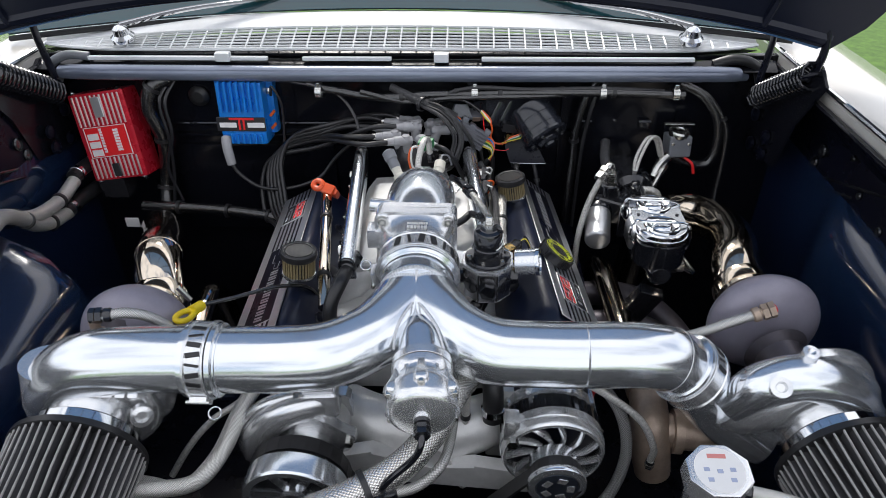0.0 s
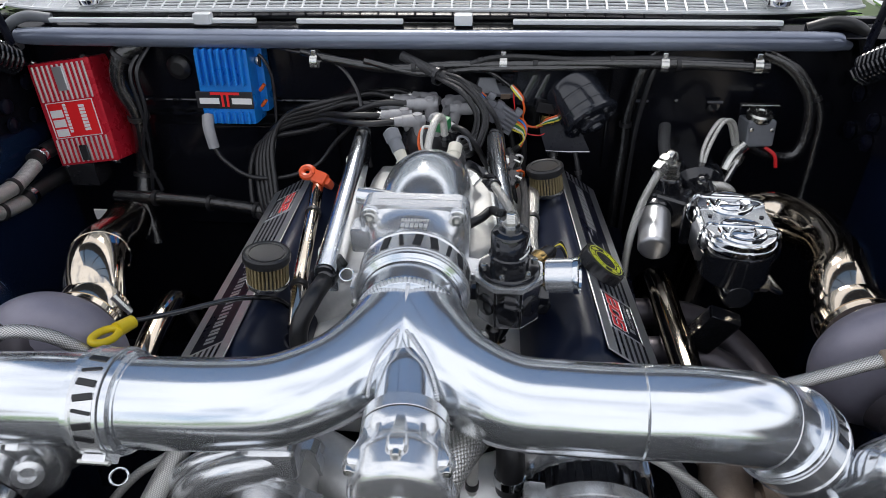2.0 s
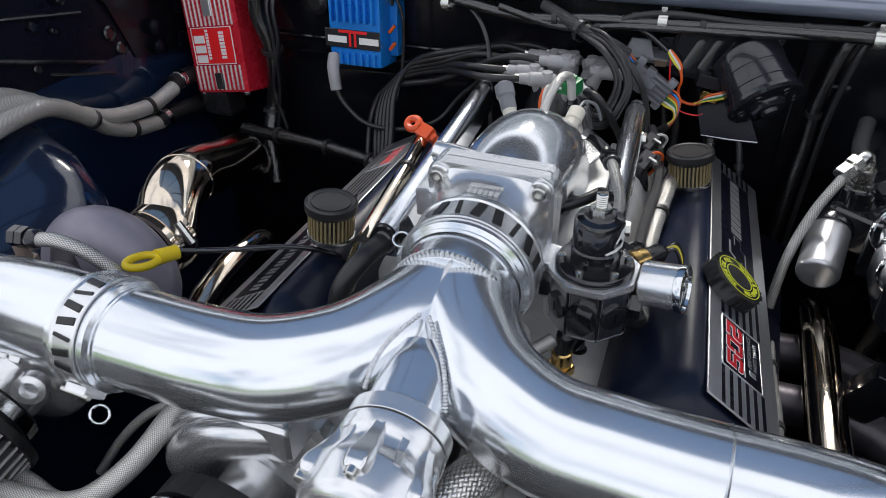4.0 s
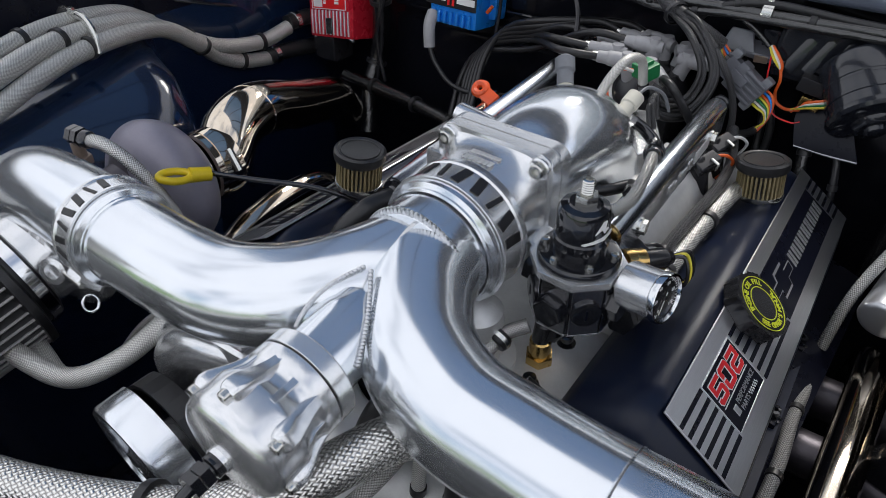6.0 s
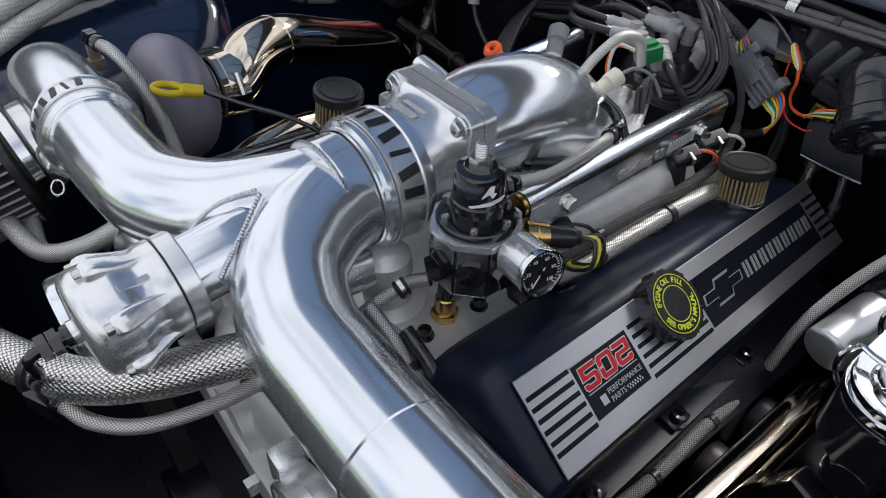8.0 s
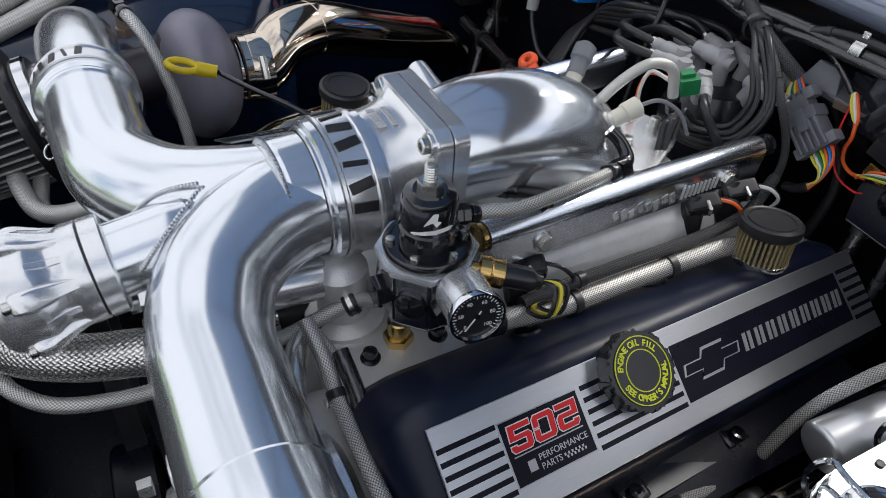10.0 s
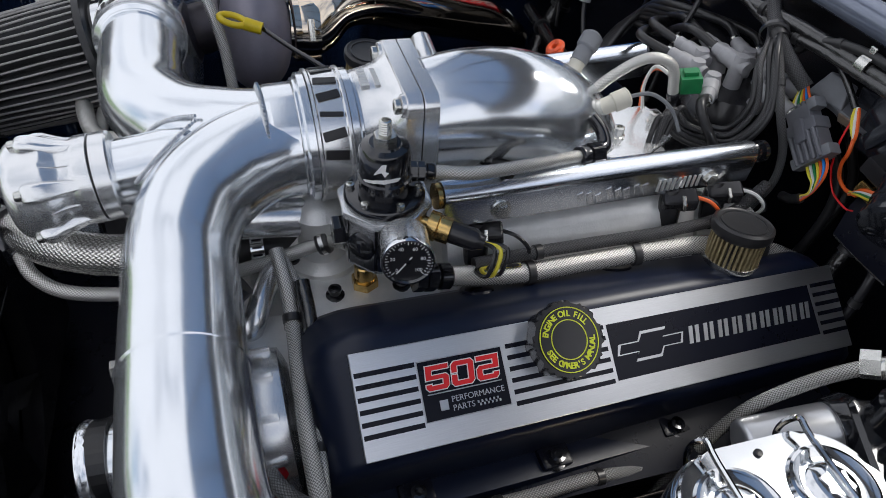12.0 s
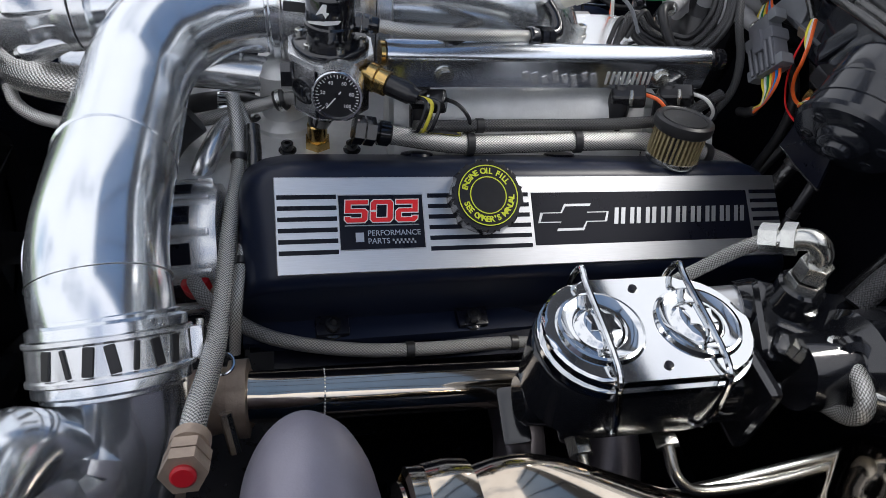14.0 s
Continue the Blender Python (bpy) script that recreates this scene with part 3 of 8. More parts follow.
part("right_arm", tube(ARM[1], [0.044, 0.0445, 0.0445, 0.044, 0.0435, 0.0432, 0.043, 0.043, 0.043, 0.0425, 0.042], 56, 9), "polished", ypipe)
part("left_arm", tube(ARM[-1], [0.044, 0.0445, 0.0438, 0.0425, 0.0415, 0.0415, 0.0415, 0.0415], 56, 9), "polished", ypipe)
part("neck", lathe([(0.048, 0), (0.0508, 0.003), (0.0515, 0.008), (0.0515, 0.036), (0.0545, 0.037), (0.0545, 0.04)], (YX * 0.6, 0.492, 0.983), (-0.05, 1, 0.02), 48), "polished", ypipe)
part("valve_branch", tube([(YX + 0.002, 0.43, 0.985), (YX + 0.006, 0.41, 0.981), (YX + 0.010, 0.363, 0.976)], [0.024, 0.0285, 0.0285], 32, 4), "polished", ypipe)


def weld_ring(parent, at, direction, r, n=60, bead=0.0022, a0=0.0, a1=360.0):
    m = axis_matrix(at, direction)
    bm = bmesh.new()
    for j in range(n):
        a = radians(a0 + (a1 - a0) * j / n)
        bmesh.ops.create_icosphere(bm, subdivisions=1, radius=bead, matrix=m @ Matrix.Translation((r * math.cos(a), r * math.sin(a), 0)) @ Matrix.Diagonal((1, 1.5, 0.9, 1)))
    return part("weld_bead", bm, "weld", parent)


weld_ring(ypipe, (YX * 0.65, 0.4935, 0.983), (-0.05, 1, 0.02), 0.0512, 76, 0.0026)
weld_ring(ypipe, (YX * 0.5, 0.5280, 0.984), (-0.05, 1, 0.02), 0.0525, 76, 0.0026)
part("seam", lathe([(0.0426, -0.0014), (0.0441, 0), (0.0426, 0.0014)], (0.229, 0.416, 0.953), (1, 0, 0), 48, closed=False), "polished", ypipe)
part("seam", lathe([(0.0420, -0.0012), (0.0436, 0), (0.0420, 0.0012)], (0.341, 0.4243, 0.9405), (0.86, 0.15, -0.47), 48, closed=False), "weld", ypipe)
sad = bmesh.new()
for sx in (-1, 1):
    for j in range(26):
        t = j / 25
        a = V(YX + sx * 0.004, 0.437 - 0.012 * t, 1.0175 - 0.004 * t)
        b = V(YX + 0.006 + sx * 0.031, 0.386, 0.985)
        p = a.lerp(b, t) + V(sx * 0.006 * math.sin(t * math.pi), 0, 0.004 * math.sin(t * math.pi))
        bmesh.ops.create_icosphere(sad, subdivisions=1, radius=0.0022, matrix=Matrix.Translation(p))
tagged(part("branch_weld", sad, "weld", ypipe), kind="stuff")
crot = bmesh.new()
ridge = []
for q in spline(ARM[1], 30):
    off = q.x - (YX - 0.002)
    if q.y < 0.494 and off < 0.036:
        ridge.append(V(YX - 0.002, q.y, q.z + math.sqrt(0.0443 ** 2 - off ** 2) + 0.0004))
for j, p in enumerate(ridge[::2]):
    bmesh.ops.create_icosphere(crot, subdivisions=1, radius=0.0022, matrix=Matrix.Translation(p) @ Matrix.Diagonal((1.3, 0.8, 0.8, 1)))
part("crotch_weld", crot, "weld", ypipe)


def clamp(at, direction, r, width, letters, lug, label, spin=0.0):
    """Quick-release pipe clamp: two flanges, a windowed band, a lug with a pin ring."""
    c = thing("pipe_clamp", at, label, "clamp", "pipe clamps")
    m = axis_matrix(at, direction)
    h = width / 2
    part("band", revolve(bmesh.new(), [(r + 0.001, -h), (r + 0.0075, -h), (r + 0.0075, -h + 0.0025), (r + 0.006, -h + 0.004), (r + 0.006, h - 0.004), (r + 0.0075, h - 0.0025), (r + 0.0075, h), (r + 0.001, h)], m, 56, closed=False), "machined", c)
    for s in (-1, 1):
        part("flange", revolve(bmesh.new(), [(r - 0.001, s * (h + 0.001)), (r + 0.005, s * (h + 0.001)), (r + 0.005, s * (h + 0.007)), (r + 0.001, s * (h + 0.009)), (r + 0.001, s * (h + 0.011)), (r - 0.001, s * (h + 0.012))], m, 56, closed=False), "polished", c)
    # cut-out lettering stands as plain dark bars round the band
    n, a0, a1 = letters
    for j in range(n):
        a = radians(a0 + (a1 - a0) * j / max(1, n - 1))
        mm = m @ Matrix.Rotation(a, 4, "Z") @ Matrix.Translation((r + 0.0064, 0, 0))
        part("cutout", add_box(bmesh.new(), (0.0016, (r + 0.006) * radians(abs(a1 - a0)) / n * (0.30 if j % 3 == 1 else 0.58), width * 0.66), mm @ pose(0, 0, 0, 9 if j % 2 else -7, 0, 0), 0.0006, 1), "rubber", c)
    a = radians(lug)
    mm = m @ Matrix.Rotation(a, 4, "Z") @ Matrix.Translation((r + 0.011, 0, 0))
    lugp = part("lug", add_box(bmesh.new(), (0.008, 0.024, width - 0.004), mm @ Matrix.Translation((-0.002, 0, 0)), 0.0025), "machined", c)
    part("hinge_pin", lathe([(0.0028, -width * 0.55), (0.0028, width * 0.55)], mm @ V(0.001, -0.009, 0), m.to_3x3() @ V(0, 0, 1), 12), "zinc", lugp)
    part("pin_ring", revolve(bmesh.new(), [(0.0075 + 0.0012 * math.cos(k * math.pi / 4), 0.0012 * math.sin(k * math.pi / 4)) for k in range(9)], mm @ pose(0.012, 0.006, width / 2 + 0.004, 60, 20, 0), 20, closed=False), "chrome", lugp)
    return c


def towards(at, direction, target):
    """The turn, in degrees, at which a clamp's rim faces a target point."""
    q = axis_matrix(at, direction).inverted() @ V(target)
    return math.degrees(math.atan2(q.y, q.x))


CL = (V(-0.247, 0.376, 0.971), V(1, 0, 0))
a = towards(*CL, (-0.1, -0.3, 1.6))
clamp(*CL, 0.0418, 0.026, (7, a - 52, a + 38), a + 80, "polished aluminium pipe clamp with cut-out letters")
CR = (V(0.3745, 0.4305, 0.9125), V(0.72, 0.07, -0.69))
a = towards(*CR, (0.66, 0.56, 1.28))
clamp(*CR, 0.0420, 0.026, (7, a + 46, a - 46), a - 84, "bright aluminium pipe clamp with cut-out letters")
CT = (V(0.006, 0.548, 0.985), V(-0.03, 1, 0.02))
a = towards(*CT, (0.25, 0.1, 1.5))
clamp(*CT, 0.0535, 0.030, (7, a - 50, a + 50), a - 120, "large throttle pipe clamp with cut-out letters")


# ---- throttle body and intake elbow ----
tb = thing("throttle_body", (0, 0.61, 0.985), "machined aluminium throttle body on the intake elbow", "throttle body")
RY = Matrix(((1, 0, 0, 0), (0, 0, -1, 0), (0, 1, 0, 0), (0, 0, 0, 1)))


def face_plate(w, h, r, y0, y1, cx, cz, bevel=0.002):
    return prism(rounded_rect(w, h, r), 0, y1 - y0, Matrix.Translation((cx, y1, cz)) @ RY, bevel)


def squircle(a, b, p, n=56):
    """A closed outline between a circle (p = 2) and a rounded square."""
    out = []
    for j in range(n):
        c, d = math.cos(2 * math.pi * j / n), math.sin(2 * math.pi * j / n)
        k = (abs(c) ** p + abs(d) ** p) ** (-1 / p)
        out.append((a * c * k, b * d * k))
    return out


hb_ = bmesh.new()
hr_ = []
for y, a, b, p, cz in ((0.566, 0.0515, 0.0515, 2, 0.985), (0.568, 0.0532, 0.0532, 2, 0.985), (0.5745, 0.0535, 0.0535, 2, 0.985), (0.581, 0.0532, 0.0532, 2.1, 0.986), (0.590, 0.0528, 0.0525, 2.4, 0.9868), (0.600, 0.0535, 0.0515, 3.0, 0.988), (0.6065, 0.0555, 0.0520, 4.0, 0.989), (0.6105, 0.0575, 0.0535, 5.5, 0.99)):
    hr_.append([hb_.verts.new((x, y, cz + z)) for x, z in squircle(a, b, p)])
for a, b in zip(hr_, hr_[1:]):
    for j in range(len(a)):
        hb_.faces.new((a[j], a[(j + 1) % len(a)], b[(j + 1) % len(a)], b[j]))
hb_.faces.new(hr_[0]), hb_.faces.new(hr_[-1])
bmesh.ops.recalc_face_normals(hb_, faces=hb_.faces)
part("housing", hb_, "machined", tb)
part("flange", face_plate(0.122, 0.114, 0.014, 0.6095, 0.6235, 0, 0.99, 0.002), "machined", tb)
part("gasket", face_plate(0.119, 0.111, 0.013, 0.6233, 0.6247, 0, 0.99, 0.0), "rubber", tb)
for sx in (-1, 1):
    for sz in (-1, 1):
        p = (sx * 0.0485, 0.6095, 0.99 + sz * 0.0445)
        boss = part("bolt_boss", lathe([(0.0105, -0.001), (0.0102, 0.003), (0.0088, 0.0038), (0.0088, 0.002), (0, 0.002)], p, (0, -1, 0), 24), "machined", tb)
        part("bolt", lathe([(0.0068, 0), (0.0068, 0.0062), (0.0058, 0.0072), (0.0036, 0.0072), (0.0036, 0.003), (0, 0.003)], (p[0], 0.6075, p[2]), (0, -1, 0), 18), "zinc", boss)
for k, (w, n) in enumerate(((0.0050, 6), (0.0034, 9))):
    for j in range(n):
        part("engraved_bar", box((w * 0.8, 0.0075 - 0.003 * k, 0.0008), pose((j - (n - 1) / 2) * w + 0.004, 0.582 + 0.011 * k, 1.0394, -1, 3, 0), 0.0002, 1), "cast", tb)
part("side_block", box((0.020, 0.032, 0.034), pose(0.062, 0.598, 0.962, 0, 8, 0), 0.004, 3), "machined", tb)
part("side_screw", lathe([(0.005, 0), (0.005, 0.004), (0.002, 0.0045), (0, 0.003)], (0.0725, 0.594, 0.967), (1, 0, 0.1), 16), "zinc", tb)
part("cable_bracket", box((0.02, 0.03, 0.03), (-0.064, 0.62, 1.0), 0.004), "machined", tb)

elbow = thing("intake_elbow", (0, 0.72, 0.95), "polished aluminium intake elbow curving down into the manifold", "intake elbow")
part("flange", face_plate(0.122, 0.114, 0.014, 0.6246, 0.638, 0, 0.99, 0.002), "machined", elbow)
part("elbow_body", tube([(0, 0.636, 0.992), (0, 0.68, 0.996), (0, 0.73, 0.992), (0, 0.775, 0.972), (0, 0.80, 0.938), (0, 0.807, 0.89)], [0.052, 0.056, 0.057, 0.056, 0.055, 0.056], 40, 7), "polished", elbow)
weld_ring(elbow, (0, 0.6395, 0.992), (0, 1, 0.06), 0.0535, 80)
part("vacuum_stub", tube([(-0.030, 0.652, 1.025), (-0.050, 0.653, 1.030), (-0.072, 0.655, 1.032)], [0.014, 0.0115, 0.0105], 20), "machined", elbow)


# ---- lower intake manifold ----
man = thing("intake_manifold", (0, 0.76, 0.85), "bare cast aluminium intake manifold between the valve covers", "intake manifold")
part("base", prism([(-0.135, 0.80), (0.135, 0.80), (0.14, 0.852), (0.105, 0.868), (-0.105, 0.868), (-0.14, 0.852)], -1.0, -0.5, RY, 0.004), "cast", man)
for sx in (-1, 1):
    part("side_wall", prism([(sx * 0.05, 0.862), (sx * 0.134, 0.862), (sx * 0.130, 0.876), (sx * 0.106, 0.922), (sx * 0.092, 0.934), (sx * 0.05, 0.936)][::sx], -0.90, -0.635, RY, 0.010, 3), "cast", man)
    part("port_wall", prism([(sx * 0.05, 0.862), (sx * 0.134, 0.862), (sx * 0.130, 0.874), (sx * 0.110, 0.900), (sx * 0.05, 0.904)][::sx], -0.985, -0.905, RY, 0.008, 3), "cast", man)
part("plenum", box((0.15, 0.24, 0.05), (0, 0.82, 0.888), 0.015, 3), "cast", man)
for y in (0.655, 0.76, 0.865):
    part("runner", tube([(-0.04, 0.78 + (y - 0.78) * 0.7, 0.91), (-0.085, y, 0.905), (-0.118, y, 0.872), (-0.13, y, 0.845)], [0.024, 0.026, 0.027, 0.027], 16, 4), "cast", man)
part("thermostat_neck", lathe([(0.036, 0.0), (0.036, 0.012), (0.024, 0.018), (0.023, 0.045), (0.025, 0.05), (0.024, 0.066), (0.016, 0.074), (0, 0.076)], (0.042, 0.535, 0.862), (0, -0.05, 1), 30), "cast", man)
part("water_neck", tube([(0.040, 0.540, 0.915), (0.039, 0.51, 0.919), (0.040, 0.462, 0.926), (0.040, 0.425, 0.928)], [0.0175, 0.0185, 0.0195, 0.0195], 28, 4), "machined", man, "bright aluminium water outlet")
for x, y in ((0.098, 0.536), (0.098, 0.60), (-0.098, 0.55), (0.12, 0.69), (0.118, 0.79), (0.118, 0.9), (-0.118, 0.66), (-0.118, 0.8), (-0.118, 0.93), (0.05, 0.505), (-0.05, 0.505)):
    part("bolt", lathe([(0.009, 0), (0.009, 0.003), (0.0062, 0.0035), (0.0062, 0.011), (0.003, 0.0115), (0.003, 0.007), (0, 0.007)], (x, y, 0.866), (0, 0, 1), 14), "blackgloss", man)


# ---- valve covers ----
SLOPE = pose(-0.0115, 0.7695, 0.90, -4, 0, 3.8)
SLOPE_R = SLOPE @ Matrix.Translation((-0.0034, -0.0195, 0.0025))
OUTLINE = [(0.124, -0.085), (0.126, -0.060), (0.137, -0.027), (0.147, -0.019), (0.186, 0.0035), (0.196, 0.0075), (0.205, 0.0080), (0.213, 0.0045), (0.276, -0.0413), (0.281, -0.048), (0.282, -0.058), (0.270, -0.110), (0.292, -0.113), (0.292, -0.123)]


FIVE = [(0, 1), (0, 0.40), (0.70, 0.40), (0.70, 0.25), (0.30, 0.25), (0.30, 0.31), (0, 0.31), (0, 0.14), (0.13, 0), (0.87, 0), (1, 0.14), (1, 0.50), (0.87, 0.63), (0.30, 0.63), (0.30, 0.75), (1, 0.75), (1, 1)]
DIGITS = {"5": FIVE, "2": [(1 - x, y) for x, y in FIVE][::-1],
          "0": [(0.13, 1), (0, 0.86), (0, 0.51), (0.30, 0.51), (0.30, 0.75), (0.70, 0.75), (0.70, 0.25), (0.30, 0.25), (0.30, 0.495), (0, 0.495), (0, 0.14), (0.13, 0), (0.87, 0), (1, 0.14), (1, 0.86), (0.87, 1)]}


def drawn_in(outline, d):
    """The outline moved inward by d, for outlines that run anticlockwise."""
    n, out = len(outline), []
    for j in range(n):
        p, q, r = (V(*outline[(j + o) % n]) for o in (-1, 0, 1))
        a, b = (q - p).normalized(), (r - q).normalized()
        na, nb = V(-a.y, a.x), V(-b.y, b.x)
        mid = na + nb
        out.append(tuple(q + mid * (d / max(0.5, mid.dot(na)))))
    return out


def valve_cover(name, m, label):
    """Built along y in engine coordinates, the plate facing outward and up."""
    vc = new(name)
    vc.matrix_basis = m
    tagged(vc, label, "valve cover", "valve covers")

    def put(nm, bm, material, parent=vc, lab=""):
        return link(nm, bm, material, parent, lab)
    y0, y1 = -0.266, 0.274
    cx = 0.208
    bm = bmesh.new()
    rings = []
    ends = [(0, 0.70), (0.004, 0.80), (0.012, 0.89), (0.024, 0.955), (0.04, 0.99), (0.055, 1.0)]
    for dy, s in ends:
        rings.append((y0 + dy, s))
    for dy, s in reversed(ends):
        rings.append((y1 - dy, s))
    vr = [[bm.verts.new((cx + (x - cx) * (0.75 + 0.25 * s), y, -0.123 + (z + 0.123) * s)) for x, z in OUTLINE] for y, s in rings]
    for a, b in zip(vr, vr[1:]):
        for j in range(len(OUTLINE) - 1):
            bm.faces.new((a[j], a[j + 1], b[j + 1], b[j]))
    bm.faces.new(vr[0]), bm.faces.new(vr[-1][::-1])
    bmesh.ops.recalc_face_normals(bm, faces=bm.faces)
    put("cover_shell", bm, "cover")
    put("flange", box((0.17, 0.53, 0.008), pose(0.205, 0.004, -0.119, 0, 2, 0), 0.002), "satin")
    # plate frame: x outward-down, y to the rear, z out of the plate
    pl = pose(0.2255, -0.1865, -0.0045, 0, 36, 0) @ Matrix.Translation((0, 0, 0.0012))
    w0, w1, a0, a1 = -0.0155, 0.066, -0.051, 0.443
    plate = put("plate", prism([(w0, a0), (w1, a0), (w1, a1), (w0, a1)], 0.0, 0.0016, pl, 0.0006, 1), "brushed", vc, "brushed aluminium plate")

    def inlay(nm, wa, wb, aa, ab, material, h=0.0022, parent=plate, lab=""):
        return put(nm, prism([(wa, aa), (wb, aa), (wb, ab), (wa, ab)], 0.0016, h, pl, 0.0003, 1), material, parent, lab)
    def slots(aa, ab, n=6):
        for k in range(n):
            w = 0.0015 + 0.0465 * k / (n - 1)
            put("groove", prism([(w - 0.0019, aa), (w + 0.0019, aa), (w + 0.0019, ab), (w - 0.0019, ab)], 0.0015, 0.0019, pl), "satin", plate)
    slots(-0.0492, -0.001)
    slots(0.0775, 0.1715)
    slots(0.4105, 0.4425)
    # number badge
    badge = inlay("number_badge", 0.0, 0.0475, 0.0, 0.0735, "satin", 0.0022, plate, "black badge with a red 502")
    for wa, wb, aa, ab in ((0.0, 0.0008, 0, 0.0735), (0.0467, 0.0475, 0, 0.0735), (0.0, 0.0475, 0, 0.0008), (0.0, 0.0475, 0.0727, 0.0735), (0.0262, 0.0272, 0.005, 0.0685)):
        inlay("border", wa, wb, aa, ab, "silverprint", 0.0027, badge)
    tm = pl @ Matrix(((0, -1, 0, 0.0145), (1, 0, 0, 0.0368), (0, 0, 1, 0.0024), (0, 0, 0, 1)))
    for k, digit in enumerate("502"):
        shape = [(((x + 0.09 * (y - 0.5)) - 0.5) * 0.0205 + (k - 1) * 0.0216, (y - 0.5) * 0.0205) for x, y in DIGITS[digit]]
        put("numeral_rim", prism(shape, 0, 0.0004, tm), "white", badge)
        put("numeral", prism(drawn_in(shape, 0.0008), 0.0003, 0.0008, tm), "redplain", badge)
    for k, word in enumerate(("PERFORMANCE", "PARTS")):
        tm2 = pl @ Matrix(((0, -1, 0, 0.0335 + 0.0068 * k), (1, 0, 0, 0.0235), (0, 0, 1, 0.0024), (0, 0, 0, 1)))
        put("lettering", text_mesh(word, 0.0066, tm2, 0.0002, 1.0, "LEFT"), "silverprint", badge)
    for i in range(6):
        for j in range(2):
            wj = 0.0385 + 0.0022 * j
            aj = 0.0445 + 0.0034 * i + 0.0017 * j
            inlay("chequer", wj, wj + 0.002, aj, aj + 0.0016, "silverprint", 0.0026, badge)
    inlay("mark", 0.0325, 0.0405, 0.0135, 0.0205, "silverprint", 0.0026, badge)
    # name panel with an outlined cross mark and plain bars in place of the name
    panel = inlay("name_panel", 0.0, 0.0485, 0.1745, 0.4065, "satin", 0.0022, plate, "black panel with silver marks")
    c0, ww, hh = 0.2145, 0.0345, 0.0125
    skew = 0.004
    def cross(s, d):
        o = [(-1, .38), (-.42, .38), (-.36, 1), (.42, 1), (.36, .38), (1, .38), (1.0, -.38), (.42, -.38), (.36, -1), (-.42, -1), (-.36, -.38), (-1.0, -.38)]
        return [(0.0237 - y * (hh - d), c0 + x * (ww - d) + y * skew) for x, y in o]
    put("cross_mark", prism(cross(0, 0)[::-1], 0.0021, 0.0028, pl), "silverprint", panel)
    put("cross_fill", prism(cross(0, 0.0024)[::-1], 0.0021, 0.0031, pl), "satin", panel)
    for k in range(9):
        aa = 0.2545 + 0.0166 * k
        for da, wb in ((0.0, 0.0310), (0.0070, 0.0310)):
            put("name_bar", prism([(0.0155, aa + da + 0.0030), (0.0155, aa + da + 0.0072), (wb, aa + da + 0.0044), (wb, aa + da + 0.0002)][::-1], 0.0021, 0.0028, pl), "silverprint", panel)
    # cover bolts on the flange and dimples over the rocker studs
    for yy in (-0.19, -0.06, 0.07, 0.2):
        bt = put("cover_bolt", lathe([(0.010, 0), (0.010, 0.003), (0.0068, 0.0036), (0.0068, 0.012), (0.0035, 0.0125), (0.0035, 0.008), (0, 0.008)], (0.282, yy, -0.112), (0.1, 0, 1), 16), "blackgloss")
        put("bolt_boss", box((0.022, 0.03, 0.016), pose(0.278, yy, -0.113, 0, 10, 0), 0.004), "satin")
    for yy in (-0.10, 0.05, 0.19):
        put("dimple", lathe([(0.017, 0), (0.015, 0.003), (0.009, 0.0045), (0, 0.005)], (0.15, yy, -0.0185), (-0.5, 0, 0.85), 18), "satin")
    return vc


vc_right = valve_cover("valve_cover", SLOPE_R, "satin black valve cover with a brushed plate, red 502 badge")
copy_thing(vc_right, SLOPE @ pose(0, -0.003, 0, 0, 0, 180) @ pose(0.276, 0, -0.041, 0, -9, 0) @ Matrix.Translation((-0.276, 0, 0.041)))


def breather(at, tilt):
    b = thing("breather_filter", at, "small black-capped breather filter with pale pleats", "breather", "breather filters")
    m = Matrix.Translation(at) @ pose(0, 0, 0, -4, tilt, 0)
    part("base", revolve(bmesh.new(), [(0.012, -0.008), (0.012, 0), (0.0255, 0.001), (0.0265, 0.004), (0.0265, 0.007), (0.024, 0.008)], m, 32), "zinc", b)
    n = 34
    bm = bmesh.new()
    for j in range(n):
        a = 2 * math.pi * j / n
        add_box(bm, (0.006, 0.0022, 0.03), m @ Matrix.Rotation(a, 4, "Z") @ Matrix.Translation((0.0225, 0, 0.0215)), 0)
    part("pleats", bm, "gold", b)
    part("core", revolve(bmesh.new(), [(0.021, 0.006), (0.021, 0.036)], m, 24), "rubber", b)
    cap = part("cap", revolve(bmesh.new(), [(0.0265, 0.034), (0.0285, 0.036), (0.029, 0.040), (0.0285, 0.045), (0.026, 0.047), (0.024, 0.0455), (0.0, 0.0455)], m, 40), "rubber", b, "black rubber cap")
    part("raised_ring", revolve(bmesh.new(), [(0.0222, 0.0453), (0.0218, 0.0466), (0.0208, 0.0466), (0.0203, 0.0453)], m, 40, closed=False), "rubber", cap)
    return b


breather((0.163, 0.913, 0.898), -8)
breather((-0.190, 0.622, 0.921), 6)

